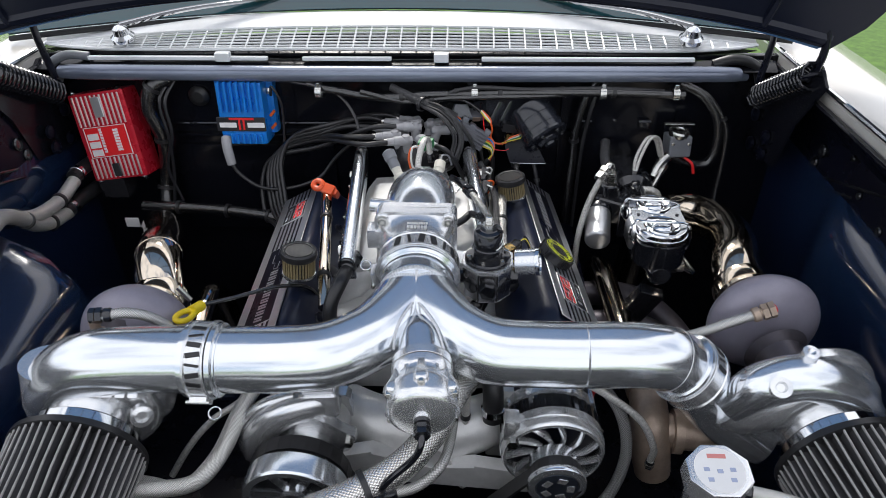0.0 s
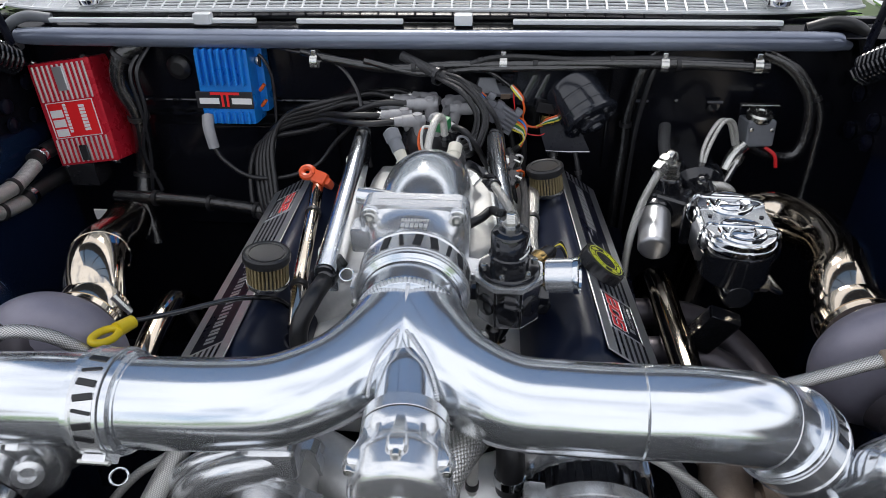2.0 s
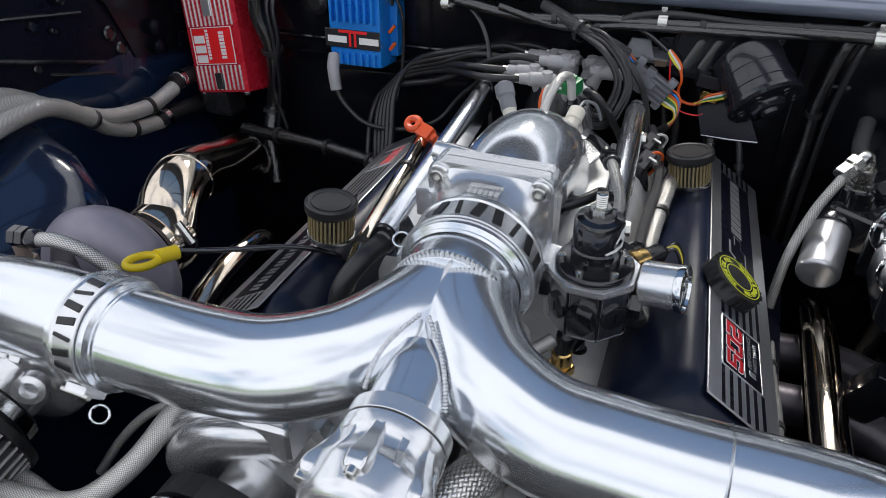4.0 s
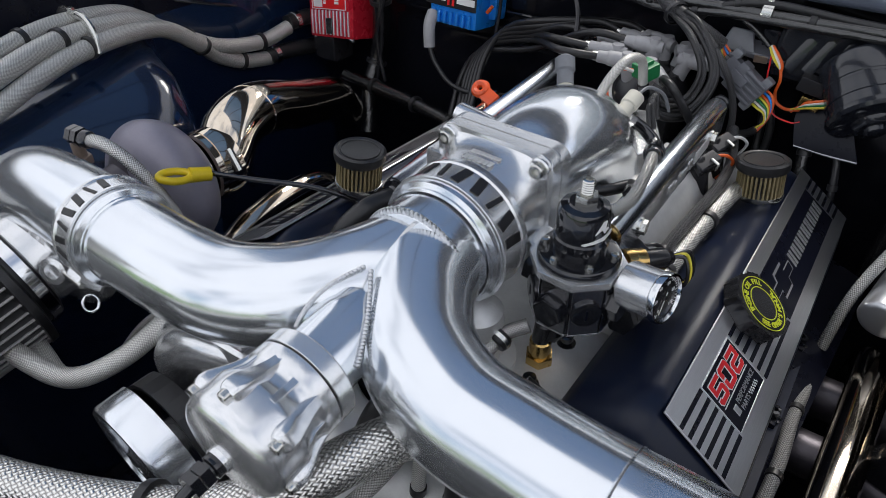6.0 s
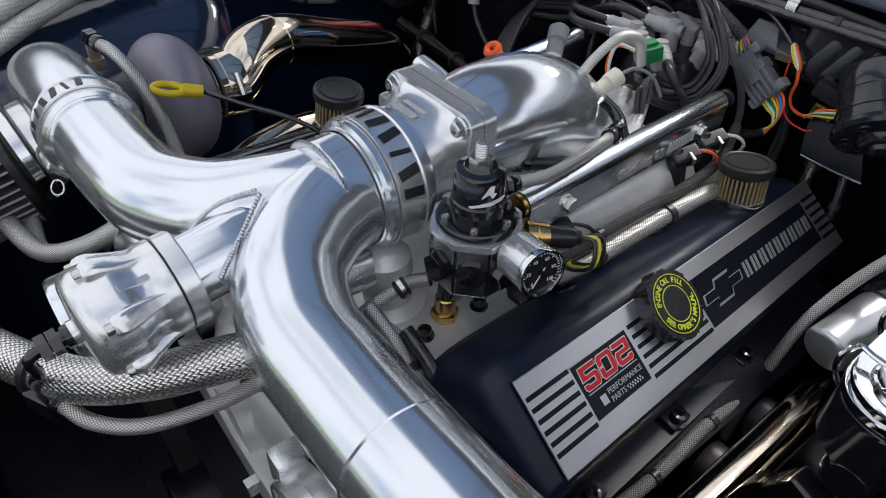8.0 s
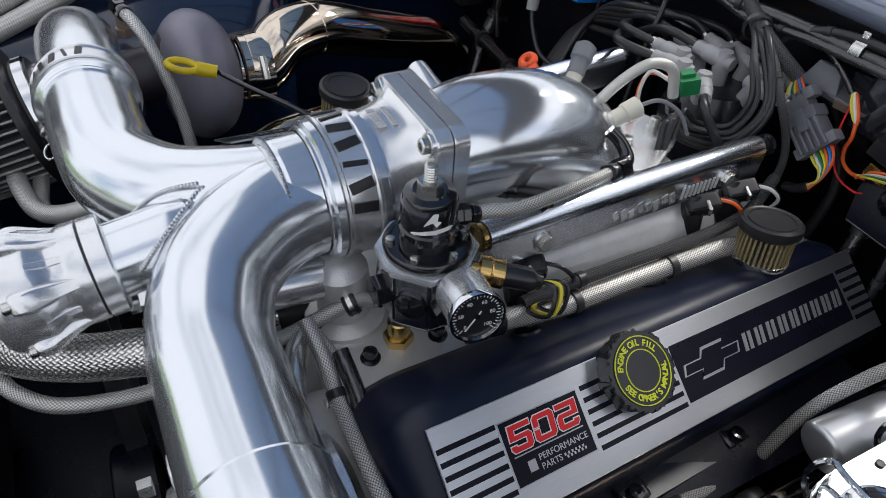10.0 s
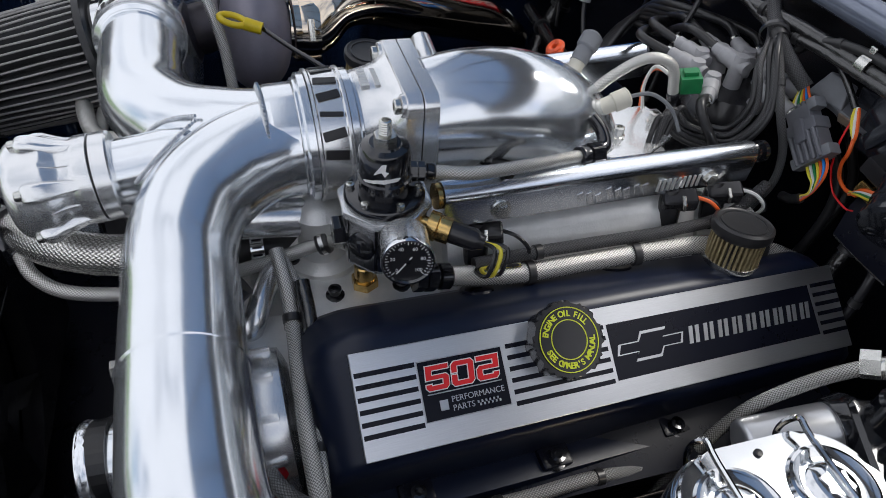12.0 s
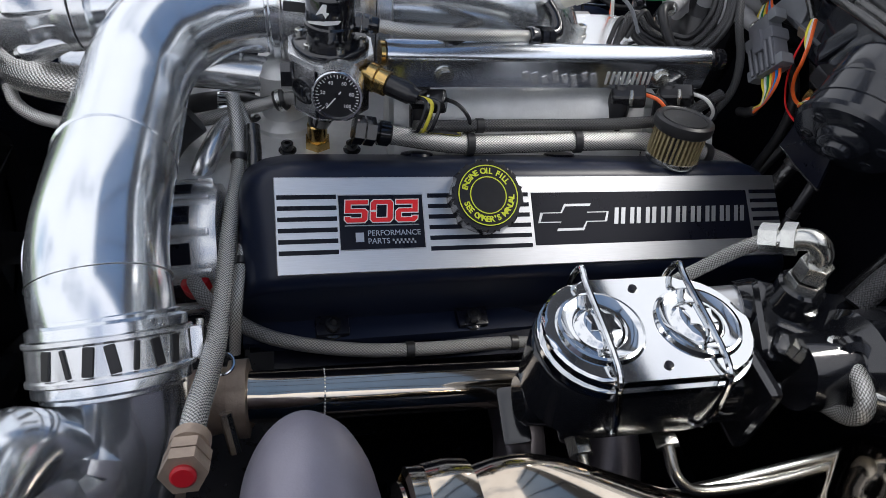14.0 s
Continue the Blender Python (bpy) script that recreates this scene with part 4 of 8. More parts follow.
# oil filler cap
cap_m = SLOPE_R @ pose(0.2255, -0.1865, -0.0045, 0, 36, 0) @ Matrix.Translation((0.0060, 0.1275, 0.003))
oc = thing("oil_filler_cap", cap_m.translation, "black plastic oil filler cap with yellow-green lettering", "oil cap")
out = []
for j in range(64):
    a = 2 * math.pi * j / 64
    out.append(((0.0305 + 0.0022 * (1 if math.cos(8 * a) > 0.2 else 0)) * math.cos(a), (0.0305 + 0.0022 * (1 if math.cos(8 * a) > 0.2 else 0)) * math.sin(a)))
part("grip", prism(out, 0.0, 0.016, cap_m, 0.0025), "plasticblack", oc)
part("disc", revolve(bmesh.new(), [(0.0275, 0.016), (0.0272, 0.0168), (0.0, 0.0168)], cap_m, 48), "plasticblack", oc)
for ra, rb in ((0.0262, 0.0270), (0.0158, 0.0166)):
    part("ring", revolve(bmesh.new(), [(ra, 0.0168), (ra, 0.0173), (rb, 0.0173), (rb, 0.0168)], cap_m, 56, closed=False), "lime", oc)


def arc_text(word, r, a_mid, span, size, upright):
    n = len(word)
    for k, ch in enumerate(word):
        if ch == " ":
            continue
        a = radians(a_mid + (span / 2 - span * k / (n - 1)) * (1 if upright else -1))
        m = cap_m @ Matrix.Rotation(a, 4, "Z") @ Matrix.Translation((r, 0, 0.0170)) @ Matrix.Rotation(radians(-90 if upright else 90), 4, "Z")
        part("letter", text_mesh(ch, size, m, 0.0002, bold=0.0002), "lime", oc)


arc_text("ENGINE OIL FILL", 0.0214, 180 + 8, 128, 0.0070, True)
arc_text("SEE OWNER'S MANUAL", 0.0214, 8, 156, 0.0070, False)


# ---- blow-off valve on the front of the pipe ----
BA, BD = V(0.0235, 0.366, 0.977), V(0.06, -1, -0.06).normalized()
bov = thing("blow_off_valve", BA, "polished aluminium blow-off valve with bolted ribs", "valve")
part("collar", lathe([(0.0285, -0.004), (0.0362, -0.0035), (0.0375, -0.002), (0.0375, 0.0098), (0.0371, 0.0102)], BA, BD, 56), "machined", bov)
part("groove", lathe([(0.0352, 0.0098), (0.0352, 0.0122)], BA, BD, 48, closed=False), "rubber", bov)
part("body", lathe([(0.0371, 0.0118), (0.0375, 0.0122), (0.0375, 0.0225), (0.0365, 0.0245), (0.0355, 0.027), (0.0355, 0.034), (0.0375, 0.0385), (0.0402, 0.0425), (0.0413, 0.0455), (0.0415, 0.049), (0.0415, 0.0655), (0.0410, 0.0685), (0.0393, 0.0722), (0.0360, 0.0752), (0.0315, 0.0768), (0.0130, 0.0785), (0.0098, 0.0790), (0.0095, 0.0825), (0.0, 0.0825)], BA, BD, 64), "machined", bov)
bm_axis = axis_matrix(BA, BD)


def slab(outline, half, m, bevel):
    """A flat outline with rounded edges on both faces."""
    bm = prism(outline, -half, half, Matrix.Identity(4))
    bmesh.ops.bevel(bm, geom=list(bm.edges), offset=bevel, segments=3, profile=0.5, affect="EDGES")
    bmesh.ops.transform(bm, matrix=m, verts=bm.verts)
    return bm


def bov_rib(k):
    """A cast rib that climbs from the collar to a bolt lug beside the body."""
    mm = bm_axis @ Matrix.Rotation(radians(60 * k + 30), 4, "Z")
    bm = bmesh.new()
    # half width, radius and depth along the climb, from the collar to the lug's face
    run = [(0.0042, 0.0372, 0.019), (0.0048, 0.0380, 0.026), (0.0056, 0.0405, 0.034), (0.0066, 0.0445, 0.043), (0.0070, 0.0475, 0.0495), (0.0070, 0.0482, 0.0550), (0.0066, 0.0478, 0.0585), (0.0058, 0.0462, 0.0605)]
    rings = []
    for w, r, h in run:
        sec = [(0.030, -w * 1.55), (r - 0.006, -w * 1.25), (r - 0.0016, -w), (r, -w * 0.72), (r, w * 0.72), (r - 0.0016, w), (r - 0.006, w * 1.25), (0.030, w * 1.55)]
        rings.append([bm.verts.new(mm @ V(x, y, h)) for x, y in sec])
    for a, b in zip(rings, rings[1:]):
        for j in range(7):
            bm.faces.new((a[j], a[j + 1], b[j + 1], b[j]))
    bm.faces.new(rings[-1]), bm.faces.new(rings[0][::-1])
    bmesh.ops.recalc_face_normals(bm, faces=bm.faces)
    rib = part("rib", bm, "machined", bov)
    part("bolt", revolve(bmesh.new(), [(0.0042, 0), (0.0042, 0.0045), (0.0036, 0.0052), (0.0022, 0.0052), (0.0022, 0.0025), (0, 0.0025)], mm @ Matrix.Translation((0.0432, 0, 0.0600)), 14), "zinc", rib)


for k in range(6):
    bov_rib(k)
    m3 = bm_axis @ Matrix.Rotation(radians(60 * k + 60), 4, "Z")
    part("web", slab([(0.031, 0.022), (0.0362, 0.0225), (0.0372, 0.034), (0.0418, 0.0465), (0.033, 0.0465)], 0.0028, m3 @ RY, 0.0009), "machined", bov)
nose = BA + BD * 0.079
an_fitting(bov, nose, BD, 0.0068, "blackgloss", "nose_fitting")
VL = hose("vacuum_line", [(-0.004, 0.258, 0.877), (0.022, 0.272, 0.872), (0.05, 0.305, 0.873), (0.061, 0.365, 0.871), (0.062, 0.43, 0.878), (0.063, 0.480, 0.889), (0.066, 0.532, 0.907), (0.083, 0.552, 0.918)], 0.0066, "braidfine", "thin braided steel line from the blow-off valve to the regulator", ends=("blackgloss", None), segs=16)
part("line_clamp", lathe([(0.0066, -0.006), (0.0105, -0.0055), (0.0115, -0.003), (0.0115, 0.003), (0.0105, 0.0055), (0.0066, 0.006)], (0.066, 0.532, 0.907), (0.1, 0.75, 0.3), 22), "rubber", VL)
part("clamp_band", lathe([(0.0116, -0.0022), (0.0122, -0.002), (0.0122, 0.002), (0.0116, 0.0022)], (0.066, 0.532, 0.907), (0.1, 0.75, 0.3), 22, closed=False), "zinc", VL)
part("end_block", add_box(bmesh.new(), (0.022, 0.022, 0.026), axis_matrix((-0.016, 0.250, 0.880), (-0.8, -0.45, 0.1)), 0.004), "blackgloss", VL)
part("bend_tube", tube([nose + BD * 0.022, nose + BD * 0.033 + V(-0.002, 0, -0.006), nose + BD * 0.036 + V(-0.012, 0.004, -0.03), (-0.014, 0.248, 0.905), (-0.016, 0.250, 0.885)], 0.0042, 12, 6), "blackgloss", VL)


# ---- turbochargers ----
def scroll(bm, center, axis, start_r, end_r, tube0, tube1, a0, a1, up, segs=20, n=36, tail=None):
    """A snail: a tube that grows as it winds round the axis."""
    m = axis_matrix(center, axis, up)
    pts, rr = [], []
    for i in range(n + 1):
        t = i / n
        a = radians(a0 + (a1 - a0) * t)
        r = start_r + (end_r - start_r) * t
        pts.append(m @ V(r * math.cos(a), r * math.sin(a), 0))
        rr.append(tube0 + (tube1 - tube0) * t)
    if tail:
        for p, r in tail:
            pts.append(V(p))
            rr.append(r)
    return sweep(bm, pts, rr, segs, 2)


def pleated_filter(name, at, direction, r0, r1, length, label):
    f = thing(name, at, label, "air filter", "air filters")
    m = axis_matrix(at, direction)
    n = 46
    bm = bmesh.new()
    lo, hi = [], []
    for j in range(2 * n):
        a = math.pi * j / n
        d = -0.001 if j % 2 else -0.0125
        lo.append(bm.verts.new(m @ V((r0 + d) * math.cos(a), (r0 + d) * math.sin(a), 0.012)))
        hi.append(bm.verts.new(m @ V((r1 + d) * math.cos(a), (r1 + d) * math.sin(a), length)))
    for j in range(2 * n):
        k = (j + 1) % (2 * n)
        bm.faces.new((lo[j], lo[k], hi[k], hi[j]))
    part("pleats", bm, "filter", f)
    ridges = bmesh.new()
    for j in range(n):
        a = math.pi * (2 * j + 1) / n
        wob = [0.0006 * math.sin(7.3 * j + 2.1 * q) for q in range(4)]
        sweep(ridges, [m @ V((r0 + (r1 - r0) * q / 3) * math.cos(a) + wob[q], (r0 + (r1 - r0) * q / 3) * math.sin(a) + wob[3 - q], 0.013 + (length - 0.014) * q / 3) for q in range(4)], 0.0015, 6, 2)
    tagged(part("pleat_edges", ridges, "pleatedge", f, "pale pleat edges"), kind="stuff")
    part("base", revolve(bmesh.new(), [(r0 * 0.7, -0.02), (r0 * 0.78, -0.018), (r0 * 0.8, 0.0), (r0 + 0.002, 0.004), (r0 + 0.003, 0.012), (r0 - 0.002, 0.014)], m, 56), "rubber", f)
    part("band", revolve(bmesh.new(), [(r0 * 0.80, -0.016), (r0 * 0.83, -0.015), (r0 * 0.83, -0.004), (r0 * 0.80, -0.003)], m, 48, closed=False), "chrome", f)
    part("end_cap", revolve(bmesh.new(), [(r1 + 0.002, length - 0.006), (r1 + 0.003, length), (r1 - 0.004, length + 0.008), (0, length + 0.008)], m, 48), "rubber", f)
    return f


def turbo(sx, C, ax, outlet, label, flip=1, T=None, grow=1.0, flat=3.0):
    """C: middle of the compressor wheel; ax: from turbine to inlet."""
    ax = V(ax).normalized()
    t = thing("turbocharger", C, label, "turbocharger", "turbochargers")
    bm = bmesh.new()
    out = [V(p) for p in outlet]
    rel = axis_matrix(C, ax, (0, 0, 1)).inverted() @ out[0]
    a_end = math.degrees(math.atan2(rel.y, rel.x))
    scroll(bm, C, ax, 0.052, 0.066, 0.016, 0.030, a_end - flip * 330, a_end - flip * 25, (0, 0, 1), 22, 36, [(p, 0.034) for p in out])
    comp = part("compressor_scroll", bm, "machined", t, "satin aluminium compressor housing")
    part("inlet_ring", lathe([(0.072, -0.02), (0.062, 0.012), (0.054, 0.026), (0.053, 0.05), (0.047, 0.05), (0.046, 0.02)], C, ax, 48, closed=False), "machined", comp)
    part("back_plate", lathe([(0.04, -0.05), (0.088, -0.034), (0.09, -0.03), (0.09, -0.02), (0.06, -0.01)], C, ax, 48), "machined", comp)
    part("centre_housing", lathe([(0.045, -0.105), (0.034, -0.095), (0.034, -0.055), (0.05, -0.045)], C, ax, 28), "headersteel", t)
    T, tax = V(T or V(C) + V(0, 0.130, 0.004)), V(0.3 * ax.x, -1, 0.02).normalized()
    bm = bmesh.new()
    scroll(bm, T, tax, 0.034, 0.040, 0.020, 0.030, 200, -120, (0, 0, 1), 22, 32)
    turb = part("turbine_housing", bm, "turbine", t, "matt grey coated turbine housing")
    part("turbine_shell", lathe([(p.x * grow, p.y / grow ** flat) for p in spline([(r, h, 0) for r, h in ((0.03, -0.056), (0.046, -0.049), (0.062, -0.034), (0.070, -0.016), (0.0725, 0.0), (0.069, 0.017), (0.060, 0.032), (0.046, 0.044), (0.03, 0.05))], 3)], T, tax, 80), "turbine", turb)
    part("outlet_band", lathe([(0.036, -0.075), (0.043, -0.074), (0.044, -0.056), (0.04, -0.054)], T, tax, 40, closed=False), "stainless", turb)
    return t, T, tax, ax


CLt = V(-0.405, 0.372, 0.892)
tl, TL_, axl, inl = turbo(-1, CLt, (0.03, -1, -0.19), [(-0.462, 0.376, 0.925), (-0.455, 0.378, 0.958)], "turbocharger with polished compressor and grey turbine housing", flip=-1, grow=1.13, flat=1.0)
part("outlet_elbow", tube([(-0.266, 0.376, 0.971), (-0.33, 0.376, 0.968), (-0.392, 0.376, 0.960), (-0.436, 0.375, 0.940), (-0.458, 0.374, 0.908), (-0.458, 0.374, 0.88)], [0.0418, 0.0425, 0.0435, 0.0425, 0.039, 0.035], 40, 7), "polished", tl, "polished aluminium outlet elbow")
for k in range(4):
    part("cast_mark", box((0.012, 0.0015, 0.006), pose(-0.335 - 0.016 * k, 0.3405, 0.9405, -48, 0, 0), 0.0005, 1), "machined", tl)
part("port_boss", lathe([(0.014, 0), (0.014, 0.012), (0.008, 0.013), (0.006, 0.008), (0, 0.008)], (-0.335, 0.345, 0.905), (0.5, -0.8, 0.3), 20), "machined", tl)
pleated_filter("air_filter", CLt + inl * 0.062, inl, 0.080, 0.072, 0.17, "conical pleated grey air filter on the turbocharger inlet")

CRt = V(0.535, 0.400, 0.875)
tr, TR_, axr, inr = turbo(1, CRt, (0.14, -1, -0.12), [(0.447, 0.408, 0.868), (0.425, 0.414, 0.876)], "turbocharger with polished compressor, oil line on top", flip=1, T=(0.516, 0.551, 0.899), grow=1.12)
part("outlet_neck", tube([(0.382, 0.4325, 0.898), (0.403, 0.432, 0.872), (0.438, 0.423, 0.832), (0.49, 0.405, 0.805)], [0.0435, 0.041, 0.037, 0.032], 32, 6), "polished", tr, "aluminium outlet neck")
part("scroll_top", tube([(0.43, 0.405, 0.88), (0.455, 0.395, 0.925), (0.50, 0.39, 0.945), (0.55, 0.385, 0.93), (0.585, 0.38, 0.885)], [0.026, 0.03, 0.031, 0.031, 0.03], 24, 6), "polished", tr, "polished upper scroll")
part("port_boss", lathe([(0.013, 0), (0.013, 0.014), (0.007, 0.015), (0.005, 0.009), (0, 0.009)], (0.462, 0.372, 0.945), (-0.2, -0.6, 0.75), 20), "machined", tr)
part("port_boss", lathe([(0.010, 0), (0.010, 0.016), (0.005, 0.017), (0, 0.012)], (0.50, 0.40, 0.968), (0.0, -0.2, 0.9), 20), "machined", tr)
pleated_filter("air_filter", CRt + inr * 0.062, inr, 0.080, 0.072, 0.15, "pleated grey air filter on the driver's turbocharger")

# hot pipes
hl = thing("exhaust_downpipe", (-0.42, 0.6, 0.9), "polished heat-tinted stainless downpipe behind the turbine", "exhaust pipe", "downpipes")
part("pipe", tube([TL_ - axl * 0.05, TL_ - axl * 0.085, (-0.416, 0.620, 0.922), (-0.432, 0.663, 0.924), (-0.452, 0.710, 0.908), (-0.474, 0.765, 0.884), (-0.508, 0.834, 0.855), (-0.550, 0.910, 0.82), (-0.60, 0.98, 0.76)], 0.0365, 32, 7), "stainless", hl)
part("flange_band", lathe([(0.037, -0.014), (0.0445, -0.013), (0.046, 0), (0.0445, 0.013), (0.037, 0.014)], TL_ - axl * 0.078, axl, 48, closed=False), "stainless", hl)
part("band_screw", tube([TL_ - axl * 0.078 + V(0.035, 0.0, 0.03), TL_ - axl * 0.078 + V(0.05, 0.0, 0.005)], 0.005, 8), "zinc", hl)
part("weld_seam", lathe([(0.0364, -0.0012), (0.0376, 0), (0.0364, 0.0012)], (-0.432, 0.663, 0.924), (-0.4, 0.92, 0.0), 40, closed=False), "stainless", hl)
hr = thing("exhaust_downpipe", (0.5, 0.6, 0.9), "polished heat-tinted stainless downpipe beside the brake cylinder", "exhaust pipe", "downpipes")
part("pipe", tube([TR_ - axr * 0.05, TR_ - axr * 0.085, (0.512, 0.675, 0.912), (0.535, 0.74, 0.905), (0.55, 0.82, 0.885), (0.54, 0.89, 0.87), (0.50, 0.95, 0.85), (0.46, 1.0, 0.78), (0.44, 1.02, 0.6)], 0.0365, 32, 7), "stainless", hr)
part("flange_band", lathe([(0.037, -0.014), (0.0445, -0.013), (0.046, 0), (0.0445, 0.013), (0.037, 0.014)], TR_ - axr * 0.078, axr, 48, closed=False), "stainless", hr)

# oil feeds
hose("oil_feed_line", [(-0.400, 0.432, 0.990), (-0.37, 0.440, 0.990), (-0.340, 0.450, 0.970), (-0.31, 0.462, 0.92), (-0.28, 0.47, 0.84), (-0.25, 0.5, 0.78)], 0.0072, "braidfine", "braided oil feed line over the grey turbine housing")
OL = bpy.data.objects["oil_feed_line"]
an_fitting(OL, V(-0.388, 0.435, 0.991), V(-1, -0.2, 0.05), 0.0076, "blackgloss", "hose_end")
part("elbow", tube([(-0.398, 0.433, 0.991), (-0.408, 0.431, 0.990), (-0.413, 0.430, 0.982), (-0.413, 0.430, 0.955)], 0.0068, 16, 6), "burnt", OL, "scorched red-brown elbow")
part("elbow_nut", hexnut((-0.413, 0.430, 0.957), (0, 0, 1), 0.0105, 0.010), "burnt", OL)
OF = hose("oil_feed_line", [(0.083, 0.488, 0.922), (0.112, 0.492, 0.904), (0.140, 0.493, 0.884), (0.20, 0.4915, 0.887), (0.26, 0.491, 0.890), (0.32, 0.4925, 0.900), (0.36, 0.4935, 0.910)], 0.0066, "braidfine", "silver sleeved oil line rising to the turbocharger", ties=(0.33,), segs=16)
part("upper_sleeve", tube([(0.352, 0.4935, 0.908), (0.376, 0.494, 0.915), (0.41, 0.494, 0.930), (0.45, 0.494, 0.951), (0.472, 0.495, 0.960)], 0.0070, 16, 6), "braidfine", OF)
an_fitting(OF, V(0.468, 0.4948, 0.958), V(0.9, 0.02, 0.4), 0.0082, "burnt", "union")
part("red_ring", lathe([(0.0062, 0), (0.0062, 0.003), (0.005, 0.004)], (0.494, 0.4955, 0.9695), (0.9, 0.02, 0.4), 20), "redrubber", OF)

hose("oil_drain_line", [(0.072, 0.492, 0.905), (0.112, 0.503, 0.896), (0.150, 0.506, 0.884), (0.20, 0.504, 0.875), (0.25, 0.500, 0.872), (0.29, 0.497, 0.86), (0.31, 0.492, 0.82)], 0.0048, "braidfine", "second slim braided line tied beside the oil feed", ties=(0.35, 0.7))
hose("bypass_hose", [(0.016, 0.515, 0.850), (0.015, 0.492, 0.863), (0.015, 0.455, 0.864), (0.02, 0.42, 0.855), (0.03, 0.40, 0.83)], 0.0175, "rubber", "fat black bypass hose under the water outlet", segs=22)
bypass_band = part("worm_clamp", lathe([(0.0176, -0.007), (0.0192, -0.0065), (0.0192, 0.0065), (0.0176, 0.007)], (0.015, 0.471, 0.864), (0, 1, 0), 28, closed=False), "chrome", bpy.data.objects["bypass_hose"], "slotted steel worm clamp")
for k in range(16):
    ang = 2 * math.pi * k / 16
    part("slot", add_box(bmesh.new(), (0.0006, 0.0022, 0.009), axis_matrix((0.015, 0.471, 0.864), (0, 1, 0)) @ Matrix.Rotation(ang, 4, "Z") @ Matrix.Translation((0.0193, 0, 0)), 0), "satin", bypass_band)

hose("drain_tube", [(0.080, 0.415, 0.918), (0.078, 0.410, 0.86), (0.076, 0.405, 0.79), (0.074, 0.40, 0.70)], 0.0058, "braid", "slim silver sleeved tube dropping beside the blow-off valve", ties=(0.45,))

# yellow dipstick
ds = thing("dipstick", (-0.322, 0.482, 0.952), "yellow plastic dipstick handle on a black shaft", "dipstick")
DA, DB = V(-0.319, 0.464, 0.958), V(-0.303, 0.518, 0.944)
dd = (DB - DA).normalized()
hm = axis_matrix(DA.lerp(DB, 0.3), dd, (0.3, 0.2, 1))
part("loop", tube([hm @ V(0.0085 * math.cos(a), 0.0, -0.003 + 0.0165 * math.sin(a)) for a in [2 * math.pi * k / 16 for k in range(17)]], 0.0042, 10, 3), "yellow", ds)
part("grip", tube([hm @ V(0, 0, 0.012), hm @ V(0, 0, 0.022), hm @ V(0, 0, 0.034)], [0.0085, 0.008, 0.0078], 14, 4), "yellow", ds)
part("shaft", tube([hm @ V(0, 0, 0.036), (-0.268, 0.540, 0.938), (-0.215, 0.585, 0.925), (-0.175, 0.615, 0.90), (-0.16, 0.62, 0.86)], 0.0032, 10, 6), "blackgloss", ds)

# exhaust crossover tube and wastegate on the driver's side
ex = thing("exhaust_tube", (0.34, 0.7, 0.78), "polished stainless exhaust tube beside the valve cover", "exhaust pipe")
part("tube", tube([(0.348, 0.50, 0.812), (0.345, 0.54, 0.805), (0.342, 0.62, 0.797), (0.340, 0.74, 0.789), (0.338, 0.82, 0.785), (0.335, 0.87, 0.77), (0.33, 0.9, 0.7)], 0.0205, 28, 6), "stainless", ex)
weld_ring(ex, (0.3445, 0.562, 0.802), (0, 1, -0.07), 0.0206, 40, 0.001)
part("end_bracket", box((0.045, 0.022, 0.08), pose(0.385, 0.715, 0.80, 15, 20, 0), 0.005), "blackgloss", ex)
wg = thing("wastegate", (0.345, 0.46, 0.8), "scorched brown cast wastegate with a V-band clamp", "wastegate")
part("body", tube([(0.348, 0.505, 0.812), (0.346, 0.47, 0.806), (0.345, 0.44, 0.79), (0.348, 0.425, 0.755), (0.355, 0.42, 0.72)], [0.024, 0.027, 0.029, 0.028, 0.026], 24, 5), "burnt", wg)
part("vband", lathe([(0.022, -0.008), (0.0305, -0.007), (0.031, 0.007), (0.022, 0.008)], (0.348, 0.497, 0.811), (0, 1, 0), 36, closed=False), "burnt", wg)
part("vband_bolt", tube([(0.372, 0.49, 0.83), (0.388, 0.495, 0.80)], 0.005, 8), "zinc", wg)
part("outlet", tube([(0.36, 0.445, 0.785), (0.40, 0.435, 0.785), (0.44, 0.44, 0.79), (0.48, 0.47, 0.80)], 0.024, 24, 5), "burnt", wg)
part("outlet_band", lathe([(0.024, -0.007), (0.032, -0.006), (0.032, 0.006), (0.024, 0.007)], (0.383, 0.439, 0.785), (1, -0.1, 0), 36, closed=False), "burnt", wg)
hose("boost_line", [(0.20, 0.41, 0.93), (0.26, 0.40, 0.90), (0.31, 0.392, 0.86), (0.335, 0.388, 0.81), (0.338, 0.395, 0.775)], 0.005, "braid", "thin braided line running to the wastegate", ends=(None, "zinc"))
hose("boost_line", [(0.245, 0.44, 0.90), (0.285, 0.41, 0.86), (0.30, 0.39, 0.80), (0.285, 0.37, 0.74), (0.25, 0.35, 0.70)], 0.008, "braidgrey", "grey braided hose beside the alternator")

